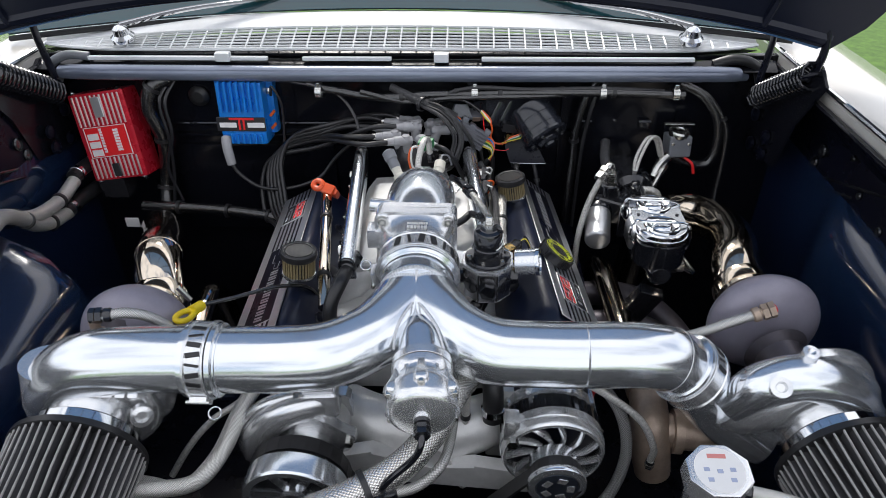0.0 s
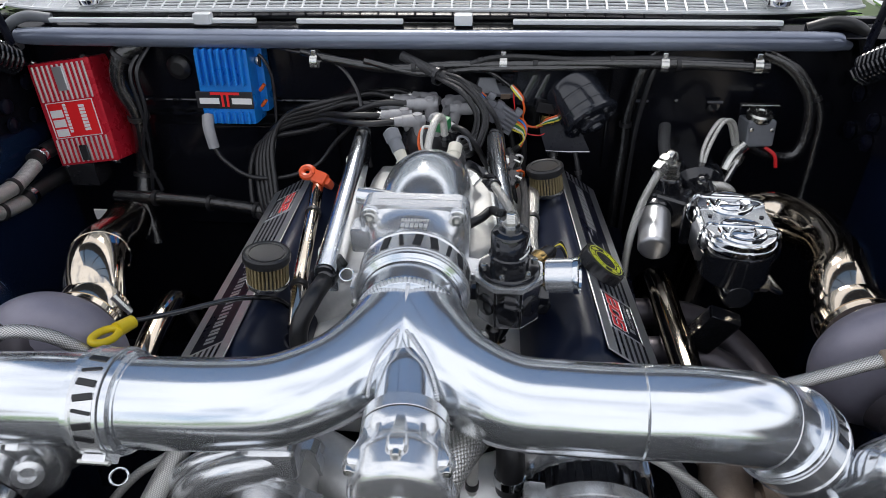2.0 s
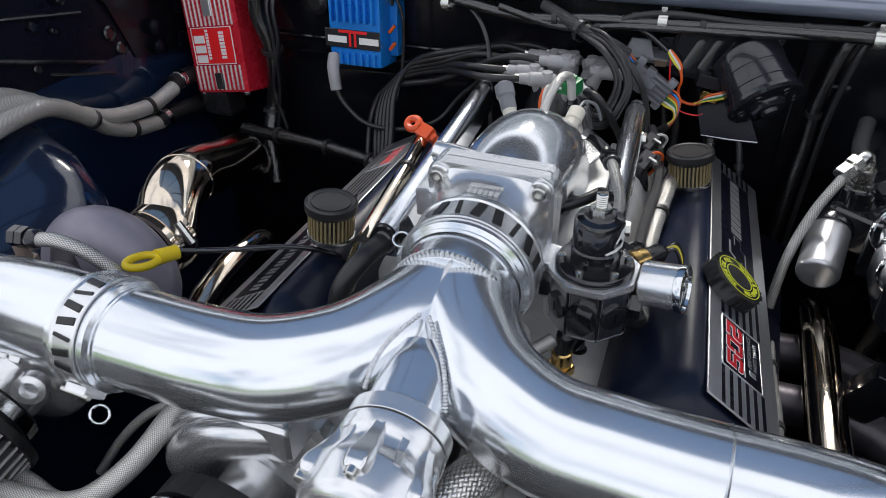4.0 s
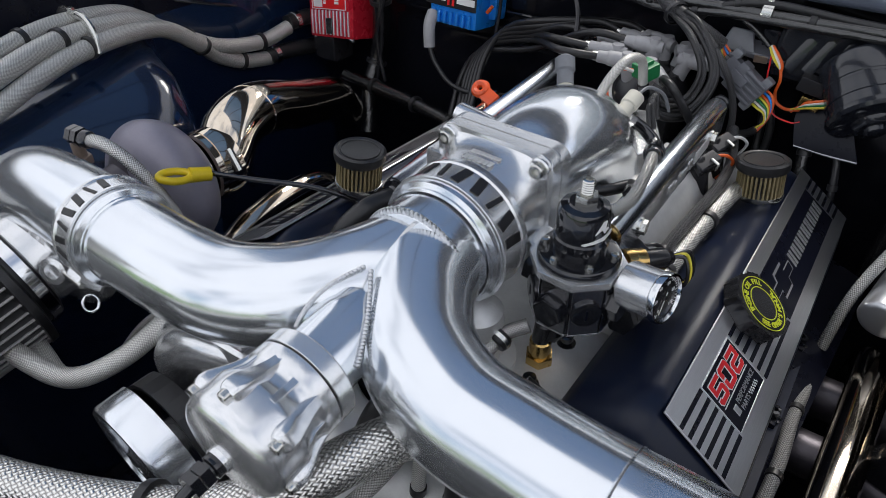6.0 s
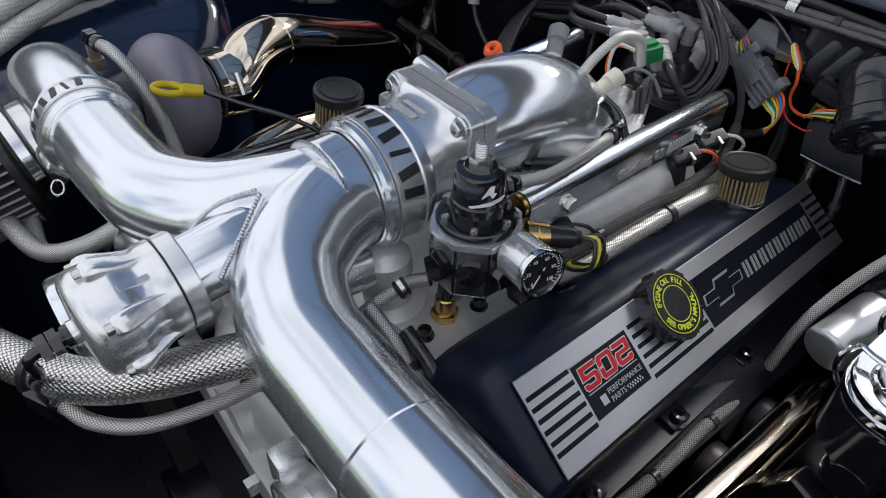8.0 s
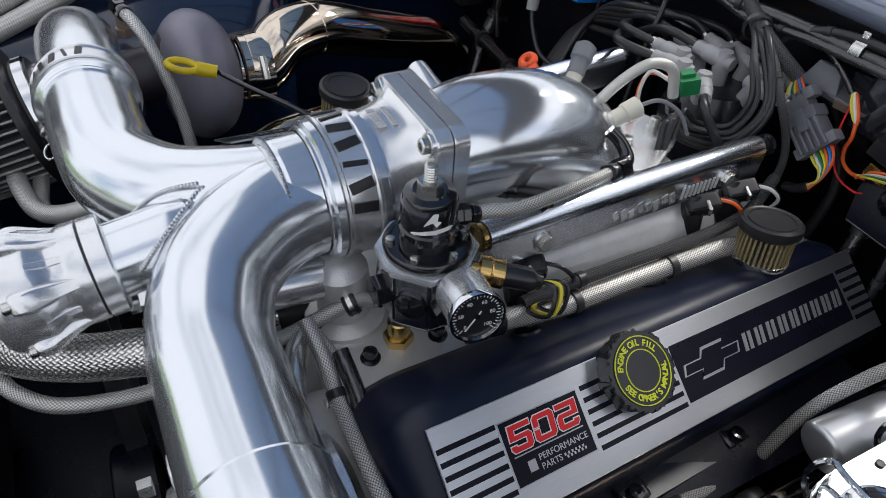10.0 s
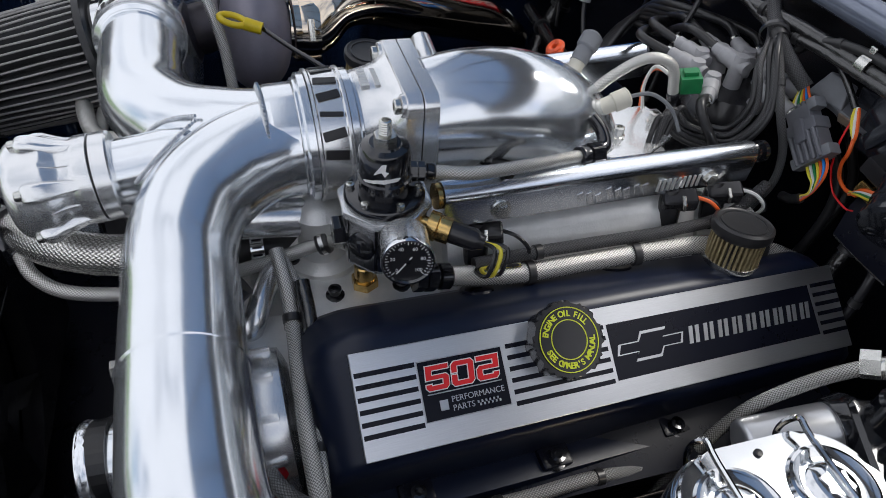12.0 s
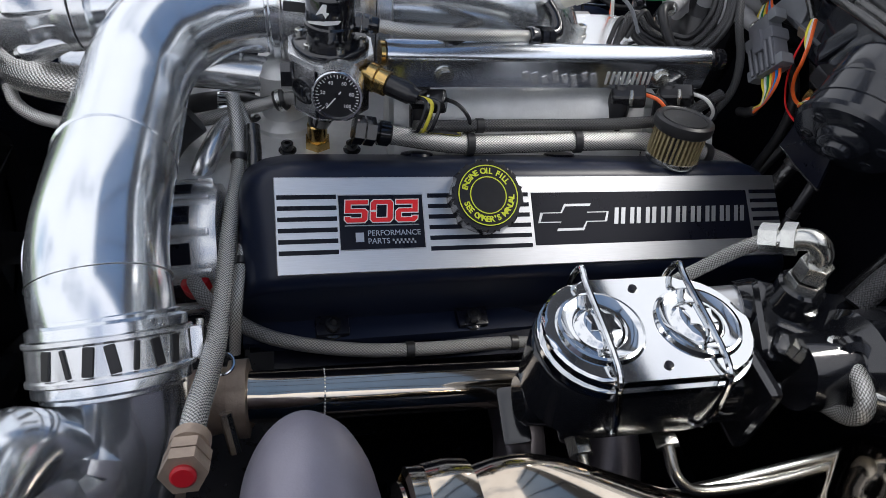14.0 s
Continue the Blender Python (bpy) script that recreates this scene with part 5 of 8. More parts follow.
# exhaust primaries below the driver's turbine
for k, y in enumerate((0.74, 0.83)):
    th = thing("header_tube", (0.38, y, 0.7), "scorched steel exhaust header tube low in the bay", "exhaust pipe", "header tubes")
    part("tube", tube([(0.30, y, 0.73), (0.37, y - 0.005, 0.735), (0.43, y - 0.03, 0.725), (0.48, y - 0.10, 0.70), (0.50, 0.56, 0.69)], 0.024, 16, 5), "headersteel", th)
th = thing("exhaust_tube", (-0.39, 0.67, 0.8), "short polished exhaust tube beside the passenger head", "exhaust pipe")
part("tube", tube([(-0.392, 0.80, 0.64), (-0.392, 0.775, 0.74), (-0.388, 0.73, 0.795), (-0.38, 0.67, 0.812), (-0.372, 0.60, 0.81), (-0.365, 0.55, 0.795)], 0.019, 20, 5), "stainless", th)
hose("heater_pipe", [(-0.64, 1.03, 0.80), (-0.5, 1.02, 0.80), (-0.38, 1.0, 0.80), (-0.28, 0.97, 0.80)], 0.0125, "tape", "black taped wiring bundle across the firewall", "wiring loom", ties=(0.2, 0.5, 0.8))


# ---- accessory drive ----
def pulley(parent, at, axis, r, depth, spokes, material="machined", face="machined"):
    m = axis_matrix(at, axis)
    p = part("pulley", revolve(bmesh.new(), [(r * 0.86, -depth), (r, -depth), (r, -0.004), (r * 0.97, 0), (r * 0.84, 0), (r * 0.82, -0.006), (r * 0.82, -depth)], m, 48, closed=False), material, parent)
    for k in range(spokes):
        mm = m @ Matrix.Rotation(2 * math.pi * k / spokes, 4, "Z")
        part("spoke", add_box(bmesh.new(), (r * 0.62, r * 0.2, 0.006), mm @ Matrix.Translation((r * 0.52, 0, -0.012)), 0.002), face, p)
    part("hub", revolve(bmesh.new(), [(r * 0.3, -0.03), (r * 0.3, -0.004), (r * 0.24, 0), (r * 0.1, 0), (r * 0.08, -0.003), (0, -0.003)], m, 28), face, p)
    part("backing", revolve(bmesh.new(), [(r * 0.85, -depth * 0.9), (0, -depth * 0.9)], m, 36, closed=False), "satin", p)
    return p


alt = thing("alternator", (0.195, 0.36, 0.835), "polished alternator with a finned fan and pulley", "alternator")
AC, AX = V(0.1955, 0.362, 0.816), V(0.02, -1, -0.05).normalized()
part("rear_case", lathe([(0.05, -0.125), (0.064, -0.118), (0.067, -0.10), (0.067, -0.06), (0.064, -0.055)], AC, AX, 44), "machined", alt)
for k in range(12):
    mm = axis_matrix(AC, AX) @ Matrix.Rotation(2 * math.pi * (k + 0.5) / 12, 4, "Z")
    part("window", add_box(bmesh.new(), (0.004, 0.018, 0.022), mm @ Matrix.Translation((0.0658, 0, -0.086)), 0.001, 1), "satin", alt)
    part("rear_rib", add_box(bmesh.new(), (0.008, 0.006, 0.05), axis_matrix(AC, AX) @ Matrix.Rotation(2 * math.pi * k / 12, 4, "Z") @ Matrix.Translation((0.0665, 0, -0.088)), 0.002), "machined", alt)
part("stator", lathe([(0.066, -0.055), (0.0655, -0.03)], AC, AX, 44, closed=False), "blackgloss", alt)
for k in range(28):
    mm = axis_matrix(AC, AX) @ Matrix.Rotation(2 * math.pi * k / 28, 4, "Z")
    part("fin", add_box(bmesh.new(), (0.005, 0.008, 0.024), mm @ Matrix.Translation((0.0665, 0, -0.0425)), 0.001, 1), "blackgloss", alt)
part("front_case", lathe([(0.066, -0.03), (0.0695, -0.027), (0.0695, -0.006), (0.067, -0.001), (0.0635, 0.0), (0.0625, -0.003), (0.0625, -0.022)], AC, AX, 48, closed=False), "machined", alt)
part("fan_backing", lathe([(0.0625, -0.02), (0.0, -0.02)], AC, AX, 40, closed=False), "satin", alt)
for k in range(11):
    mm = axis_matrix(AC, AX) @ Matrix.Rotation(2 * math.pi * k / 11, 4, "Z")
    part("fan_blade", tube([mm @ V(0.026, 0.0, -0.006), mm @ V(0.040, 0.006, -0.006), mm @ V(0.052, 0.017, -0.007), mm @ V(0.058, 0.026, -0.008)], [0.0045, 0.006, 0.0062, 0.005], 8, 3, squash=0.7), "machined", alt)
part("shoulder", lathe([(0.0695, -0.030), (0.071, -0.029), (0.071, -0.016), (0.0695, -0.015)], AC, AX, 44, closed=False), "machined", alt)
part("belt_wheel", lathe([(0.028, 0.0), (0.033, 0.002), (0.033, 0.034), (0.038, 0.036), (0.0392, 0.040), (0.038, 0.0445), (0.034, 0.046), (0.029, 0.046), (0.028, 0.043), (0, 0.043)], AC, AX, 44), "polished", alt)
part("wheel_cap", lathe([(0.028, 0.043), (0.027, 0.046), (0.020, 0.0475), (0, 0.0475)], AC, AX, 36), "blue_steel", alt)
for k in range(5):
    mm = axis_matrix(AC, AX) @ Matrix.Rotation(2 * math.pi * k / 5, 4, "Z")
    part("cap_recess", add_box(bmesh.new(), (0.010, 0.013, 0.002), mm @ Matrix.Translation((0.017, 0, 0.0473)), 0.0008, 1), "machined", alt)
part("ear", box((0.022, 0.026, 0.036), pose(0.138, 0.377, 0.862, 0, 0, 0), 0.006), "machined", alt)
part("ear_bolt", hexnut((0.138, 0.352, 0.862), (0, -1, 0), 0.008, 0.01), "zinc", alt)
part("terminal_cap", lathe([(0.014, 0), (0.014, 0.015), (0.009, 0.021), (0, 0.022)], (0.246, 0.458, 0.832), (0.3, 0.2, 1), 18), "redrubber", alt, "red rubber terminal cap")

ps = thing("belt_driven_pump", (-0.155, 0.38, 0.81), "polished belt-driven pump with a spoked pulley", "pump")
PC, PX = V(-0.139, 0.284, 0.815), V(-0.02, -1, -0.08).normalized()
pulley(ps, PC, PX, 0.066, 0.030, 6, "polished", "polished")
pmx = axis_matrix(PC, PX)
part("shaft_boss", lathe([(0.030, -0.10), (0.030, -0.062), (0.02, -0.058), (0.02, -0.03)], PC, PX, 28), "machined", ps)
part("case", lathe([(0.048, -0.17), (0.052, -0.165), (0.052, -0.10), (0.046, -0.092), (0.03, -0.09)], PC, PX, 36), "cast", ps)
lugs = []
for k in range(48):
    ang = 2 * math.pi * k / 48
    lugs.append(((0.056 + 0.014 * max(0.0, math.cos(3 * ang - 0.6)) ** 6) * math.cos(ang), (0.056 + 0.014 * max(0.0, math.cos(3 * ang - 0.6)) ** 6) * math.sin(ang)))
part("front_flange", prism(lugs, -0.104, -0.088, pmx, 0.003), "machined", ps)
part("rear_flange", prism(lugs, -0.150, -0.134, pmx @ Matrix.Rotation(0.5, 4, "Z"), 0.003), "machined", ps)
for k in range(3):
    ang = (0.6 + 2 * math.pi * k) / 3
    part("bolt", prism(ring_outline(0.0062, 6), -0.088, -0.078, pmx @ Matrix.Rotation(ang, 4, "Z") @ Matrix.Translation((0.060, 0, 0)), 0.0008, 1), "zinc", ps)
part("reservoir_block", box((0.052, 0.075, 0.040), pose(-0.118, 0.412, 0.885, -6, 0, 4), 0.009, 3), "machined", ps)
part("block_plate", box((0.040, 0.045, 0.004), pose(-0.118, 0.405, 0.9065, -6, 0, 4), 0.001, 1), "brushed", ps)
part("bracket_arm", tube([(-0.098, 0.392, 0.878), (-0.135, 0.375, 0.885), (-0.172, 0.368, 0.872), (-0.202, 0.366, 0.838), (-0.212, 0.37, 0.795)], [0.011, 0.013, 0.014, 0.013, 0.011], 14, 5, squash=1.6), "machined", ps)
part("side_pipe", tube([(-0.15, 0.39, 0.895), (-0.19, 0.38, 0.885), (-0.222, 0.375, 0.85), (-0.228, 0.38, 0.80)], 0.009, 16, 6), "machined", ps)
belt = link("drive_belt", bmesh.new(), "rubber")
bmb = bmesh.new()
loop = []
for cx, cz, r, a0, a1 in ((-0.139, 0.812, 0.0670, 215, 0), (0.02, 0.70, 0.035, 190, 350), (0.1960, 0.818, 0.0345, 165, -25), (0.02, 0.60, 0.085, -20, -160)):
    for k in range(15):
        a = radians(a0 + (a1 - a0) * k / 14)
        loop.append((cx + r * math.cos(a), cz + r * math.sin(a)))
vs = [[bmb.verts.new((x, y, z)) for x, z in loop] for y in (0.317, 0.338)]
for j in range(len(loop)):
    k = (j + 1) % len(loop)
    bmb.faces.new((vs[0][j], vs[0][k], vs[1][k], vs[1][j]))
bmesh.ops.recalc_face_normals(bmb, faces=bmb.faces)
bmesh.ops.solidify(bmb, geom=list(bmb.faces), thickness=0.004)
bmb.to_mesh(belt.data)
bmb.free()
tagged(belt, "black rubber serpentine belt round the pulleys", "belt")
wp = thing("water_pump", (0.02, 0.42, 0.8), "cast aluminium water pump on the front of the engine", "pump")
part("snout", lathe([(0.05, -0.1), (0.06, -0.06), (0.045, -0.03), (0.04, 0.03)], (0.02, 0.40, 0.78), (0, -1, 0), 32), "cast", wp)
part("arm", tube([(-0.1, 0.46, 0.80), (-0.05, 0.43, 0.80), (0.02, 0.42, 0.79), (0.09, 0.43, 0.80), (0.14, 0.46, 0.80)], [0.035, 0.04, 0.045, 0.04, 0.035], 18, 5), "cast", wp)
part("bracket", prism([(-0.10, -0.075), (0.17, -0.10), (0.17, -0.06), (0.09, -0.045), (0.03, -0.055), (-0.05, -0.02), (-0.09, -0.03)], 0, 0.02, Matrix.Translation((0.0, 0.385, 0.835)) @ RY, 0.004), "cast", wp)
part("pump_case", box((0.12, 0.07, 0.13), pose(0.165, 0.462, 0.80, -4, 0, 0), 0.012), "cast", wp)
pulley(thing("crank_pulley", (0.02, 0.3, 0.62), "black crank pulley low at the front", "pulley"), (0.02, 0.30, 0.62), (0, -1, 0), 0.09, 0.04, 6, "satin", "satin")
fan = thing("cooling_fan", (0.0, 0.14, 0.68), "black electric cooling fan ahead of the engine", "fan")
part("ring", lathe([(0.18, -0.01), (0.19, -0.01), (0.19, 0.02), (0.18, 0.02)], (0.0, 0.135, 0.66), (0, 1, 0), 48, closed=False), "plasticblack", fan)
part("hub", lathe([(0.06, 0), (0.06, 0.02), (0.045, 0.03), (0, 0.03)], (0.0, 0.13, 0.66), (0, 1, 0), 28), "plasticblack", fan)
for k in range(8):
    mm = axis_matrix((0, 0.14, 0.66), (0, 1, 0)) @ Matrix.Rotation(2 * math.pi * k / 8, 4, "Z")
    part("blade", add_box(bmesh.new(), (0.125, 0.05, 0.003), mm @ Matrix.Translation((0.115, 0, 0.005)) @ pose(0, 0, 0, 25, 0, 0), 0.001, 1), "plasticblack", fan)

rc = thing("filler_cap", (0.35, 0.25, 0.95), "eight-sided silver radiator cap with a white printed sticker", "cap")
rcm = Matrix.Translation((0.352, 0.248, 0.938)) @ pose(0, 0, 0, 8, 0, 0)
part("body", prism([(0.035 * math.cos(radians(22.5 + 45 * k)) * 1.05, 0.035 * math.sin(radians(22.5 + 45 * k)) * 0.95) for k in range(8)], -0.016, 0.010, rcm, 0.003), "machined", rc)
st = part("sticker", prism(ring_outline(0.027, 32), 0.010, 0.0106, rcm), "white", rc, "white sticker with red and blue marks")
part("red_bar", box((0.02, 0.005, 0.0006), rcm @ Matrix.Translation((0.0, 0.016, 0.0110)), 0), "paleprint_red", st)
for dx, dy in ((-0.014, 0.0), (0.0, -0.002), (0.014, 0.0), (-0.012, -0.012), (0.012, -0.012)):
    part("blue_bar", box((0.006, 0.0045, 0.0006), rcm @ Matrix.Translation((dx, dy, 0.0110)), 0), "paleprint", st)
part("neck", lathe([(0.028, -0.08), (0.028, -0.016)], rcm.translation, (0, 0, 1), 24), "machined", rc)
hose("overflow_line", [(0.392, 0.243, 0.915), (0.43, 0.235, 0.912), (0.49, 0.215, 0.905), (0.56, 0.18, 0.88)], 0.008, "braid", "braided line leaving the radiator cap neck", ends=("blackgloss", None))

# hoses round the front
hose("radiator_hose", [(0.085, 0.43, 0.905), (0.065, 0.385, 0.915), (0.038, 0.325, 0.907), (0.0, 0.279, 0.896), (-0.055, 0.246, 0.886), (-0.12, 0.21, 0.888), (-0.2, 0.17, 0.895), (-0.28, 0.12, 0.89)], 0.0185, "braidbig", "thick coarse-braided steel radiator hose", ties=(0.55,), segs=24)
for k in range(2):
    hose("coolant_line", [(-0.192 - 0.010 * k, 0.435, 0.905 - 0.008 * k), (-0.222 - 0.010 * k, 0.390, 0.872 - 0.012 * k), (-0.238 - 0.013 * k, 0.338, 0.846 - 0.013 * k), (-0.262 - 0.018 * k, 0.296, 0.836 - 0.012 * k), (-0.31 - 0.018 * k, 0.278 + 0.018 * k, 0.842 - 0.012 * k), (-0.38, 0.272 + 0.03 * k, 0.845 - 0.015 * k), (-0.46, 0.27 + 0.04 * k, 0.83 - 0.03 * k)], 0.0105 - 0.0015 * k, "braid", "braided steel line below the intake pipe", group="coolant lines")
hose("oil_line", [(-0.335, 0.36, 0.76), (-0.305, 0.378, 0.805), (-0.27, 0.392, 0.842), (-0.235, 0.405, 0.862), (-0.20, 0.43, 0.885)], 0.0048, "braid", "thin silver line beside the braided coolant lines")
hose("coolant_hose", [(0.105, 0.455, 0.91), (0.112, 0.435, 0.895), (0.115, 0.42, 0.87), (0.115, 0.415, 0.83)], 0.0145, "rubber", "short black coolant hose with a worm clamp", ends=(None, None))
tagged(link("hose_clamp", lathe([(0.0145, -0.006), (0.0165, -0.005), (0.0165, 0.005), (0.0145, 0.006)], (0.115, 0.418, 0.845), (0.05, 0.1, 1), 24, closed=False), "chrome"), "steel worm clamp on the black coolant hose", "clamp")
hose("wiring_loom", [(0.11, 0.506, 0.905), (0.15, 0.507, 0.885), (0.20, 0.498, 0.86), (0.25, 0.49, 0.82), (0.28, 0.485, 0.75)], 0.007, "tape", "black wiring beside the bent coolant tube", "wiring loom", ties=(0.3,))
hose("head_line", [(0.235, 0.455, 0.838), (0.262, 0.462, 0.852), (0.283, 0.478, 0.848), (0.292, 0.52, 0.815), (0.297, 0.59, 0.797), (0.296, 0.66, 0.790), (0.290, 0.73, 0.783), (0.29, 0.80, 0.775)], 0.0064, "braidgrey", "grey braided line clipped along the valve cover", ties=(0.68, 0.88))
hose("starter_cable", [(0.12, 0.49, 0.86), (0.18, 0.465, 0.845), (0.23, 0.44, 0.83), (0.27, 0.42, 0.80)], 0.0055, "zinc", "slim grey cable to the alternator", "cable")
hose("coolant_pipe", [(0.06, 0.49, 0.885), (0.09, 0.475, 0.885), (0.12, 0.462, 0.875), (0.128, 0.45, 0.85)], 0.0105, "machined", "curved aluminium coolant stub", "tube")


# ---- fuel regulator and gauge ----
RX, RYY = 0.107, 0.580
reg = thing("fuel_regulator", (RX, RYY, 0.92), "black and silver fuel pressure regulator with a gauge", "regulator")
RB = 0.0355
part("block", prism([(RB * math.cos(radians(22.5 + 45 * k)), RB * math.sin(radians(22.5 + 45 * k))) for k in range(8)], 0.931, 0.982, Matrix.Translation((RX, RYY, 0)), 0.0012), "blackgloss", reg)
part("top_plate", prism([(0.0398 * math.cos(radians(22.5 + 45 * k)), 0.0398 * math.sin(radians(22.5 + 45 * k))) for k in range(8)], 0.982, 0.988, Matrix.Translation((RX, RYY, 0)), 0.0012), "machined", reg)
FA = RB * math.cos(radians(22.5))
for k in range(8):
    mm = Matrix.Translation((RX, RYY, 0.9565)) @ Matrix.Rotation(radians(45 * k), 4, "Z")
    face = part("face_plate", add_box(bmesh.new(), (0.0014, 0.0250, 0.048), mm @ Matrix.Translation((FA + 0.0004, 0, 0)), 0.0006, 1), "darkmetal", reg)
    part("edge_line", add_box(bmesh.new(), (0.0008, 0.0265, 0.0009), mm @ Matrix.Translation((FA + 0.0008, 0, -0.0245)), 0), "machined", face)
    pm = mm @ pose(0, 0, 0, 0, 90, 0)
    if k in (6, 4, 0):
        part("hex_plug", prism(ring_outline(0.0130, 6, None, 0.3), FA, FA + 0.012, pm, 0.0015), "blackgloss", face)
        part("plug_washer", revolve(bmesh.new(), [(0.0145, FA), (0.0145, FA + 0.002), (0.012, FA + 0.0025)], pm, 28), "blackgloss", face)
    elif k in (7, 5):
        part("plug", revolve(bmesh.new(), [(0.0125, FA), (0.0125, FA + 0.0035), (0.0112, FA + 0.0045), (0.0, FA + 0.0045)], pm, 32), "blackgloss", face)
        part("plug_slot", add_box(bmesh.new(), (0.010, 0.0018, 0.0006), pm @ Matrix.Translation((0, 0, FA + 0.0046)), 0), "satin", face)
part("foot_elbow", tube([(RX - 0.004, RYY - 0.004, 0.933), (RX - 0.006, RYY - 0.006, 0.915), (RX - 0.012, RYY - 0.010, 0.900)], [0.0105, 0.0105, 0.009], 16, 4), "blackgloss", reg)
part("diaphragm_ring", lathe([(0.031, 0.988), (0.0338, 0.9885), (0.0338, 0.992), (0.032, 0.9945), (0.022, 0.996)], (RX, RYY, 0), (0, 0, 1), 44), "blackgloss", reg)
part("bonnet", lathe([(0.0212, 0.994), (0.0208, 1.006), (0.0224, 1.0065), (0.0224, 1.0105), (0.0208, 1.012), (0.0208, 1.034), (0.0188, 1.038), (0.0135, 1.0395), (0.0125, 1.041), (0, 1.041)], (RX, RYY, 0), (0, 0, 1), 44), "blackgloss", reg)
for k in range(6):
    a = radians(60 * k + 15)
    part("cap_screw", lathe([(0.0035, 0), (0.0035, 0.004), (0.0018, 0.0044), (0.0018, 0.002), (0, 0.002)], (RX + 0.0280 * math.cos(a), RYY + 0.0280 * math.sin(a), 0.9945), (0, 0, 1), 12), "zinc", reg)
part("adjuster_nut", hexnut((RX, RYY, 1.041), (0, 0, 1), 0.0095, 0.007), "zinc", reg)
part("adjuster_screw", lathe([(0.0052, 0.0)] + [(0.0052 - 0.0006 * (k % 2), 0.001 * k) for k in range(1, 14)] + [(0.003, 0.0135), (0.003, 0.010), (0, 0.010)], (RX, RYY, 1.047), (0, 0, 1), 16), "zinc", reg)
for ang, shape in ((-22, [(-0.0052, 0.0), (0.0012, 0.0105), (0.0048, 0.0105), (0.0040, 0.004), (0.0068, 0.0035), (0.0036, -0.001), (0.001, 0.003)]), (-46, [(-0.0062, -0.0085), (0.0055, -0.005), (0.0055, -0.0078), (-0.004, -0.0100)]), (-22, [(-0.0045, -0.005), (0.0045, -0.0038), (0.0045, -0.0075), (-0.0045, -0.0080)]), (2, [(-0.0055, -0.0035), (0.0075, -0.0030), (0.005, -0.0062), (-0.0055, -0.0072)])):
    part("emblem", prism(shape, 0, 0.0007, Matrix.Translation((RX, RYY, 1.023)) @ Matrix.Rotation(radians(ang), 4, "Z") @ Matrix.Translation((0.0204, 0, 0)) @ pose(0, 0, 0, 90, 0, 90)), "white", reg)

GF, GD = V(0.182, 0.582, 0.982), V(0.93, -0.14, 0.16).normalized()
ga = thing("pressure_gauge", GF, "round chrome pressure gauge with a black dial", "gauge")
part("case", lathe([(0.006, -0.034), (0.0185, -0.034), (0.0196, -0.0325), (0.0196, -0.0052), (0.0190, -0.0050), (0.0190, -0.0040)], GF, GD, 48, closed=False), "machined", ga)
part("bezel", lathe([(0.0190, -0.0042), (0.0207, -0.0040), (0.0210, -0.0030), (0.0210, 0.0006), (0.0203, 0.0018), (0.0190, 0.0018), (0.0183, -0.001)], GF, GD, 48, closed=False), "chrome", ga, "polished bezel ring")
gm = axis_matrix(GF, GD)
dial = part("dial", revolve(bmesh.new(), [(0.0185, -0.0015), (0.0, -0.0015)], gm, 36, closed=False), "plasticblack", ga, "black dial with white figures")
for k in range(31):
    a = radians(-45 + 270 * k / 30)
    big = k % 5 == 0
    part("tick", add_box(bmesh.new(), (0.0032 if big else 0.0018, 0.0006, 0.0003), gm @ Matrix.Rotation(a, 4, "Z") @ Matrix.Translation((0.0160 if big else 0.0167, 0, -0.0011)), 0), "white", dial)
for k, num in enumerate(("0", "20", "40", "60", "80", "100")):
    a = radians(225 - 270 * k / 5)
    part("figure", text_mesh(num, 0.0042, gm @ Matrix.Translation((0.0118 * math.cos(a), 0.0118 * math.sin(a), -0.0011)), 0.0001), "white", dial)
part("needle", add_box(bmesh.new(), (0.019, 0.0009, 0.0004), gm @ Matrix.Rotation(radians(232), 4, "Z") @ Matrix.Translation((0.0045, 0, -0.0004)), 0), "white", dial)
part("needle_hub", revolve(bmesh.new(), [(0.0024, -0.001), (0.002, 0.0004), (0, 0.0006)], gm, 16), "blackgloss", dial)
part("stem", tube([GF - GD * 0.04, (0.138, 0.584, 0.972)], 0.006, 12), "zinc", ga)

bs = thing("pressure_sensor", (0.135, 0.612, 0.972), "brass pressure sensor with a black plug and yellow wire", "sensor")
SA, SD = V(0.128, 0.604, 0.974), V(0.45, 0.75, -0.12).normalized()
part("body", lathe([(0.006, 0), (0.006, 0.008), (0.0125, 0.009), (0.0125, 0.017), (0.011, 0.018), (0.0115, 0.019), (0.0115, 0.028), (0.009, 0.029)], SA, SD, 24), "brass", bs)
part("plug", lathe([(0.009, 0.028), (0.0095, 0.03), (0.0095, 0.05), (0.007, 0.054), (0.006, 0.058), (0, 0.058)], SA, SD, 20), "plasticblack", bs)
e0 = SA + SD * 0.056
for col, off in (("yellowwire", 0.0), ("plasticblack", 0.006), ("plasticblack", -0.005)):
    part("lead", tube([e0, e0 + V(0.012, 0.012 + off, 0.0), e0 + V(0.018, 0.006 + off, -0.022), (0.146, 0.66 + off, 0.924), (0.14, 0.70, 0.915)], 0.0018, 6, 6), col, bs)
bf = thing("brass_fitting", (0.089, 0.566, 0.876), "brass hexagon fitting screwed into the manifold", "fitting")
part("hexagon", hexnut((0.089, 0.566, 0.868), (0, 0, 1), 0.0135, 0.009), "brass", bf)
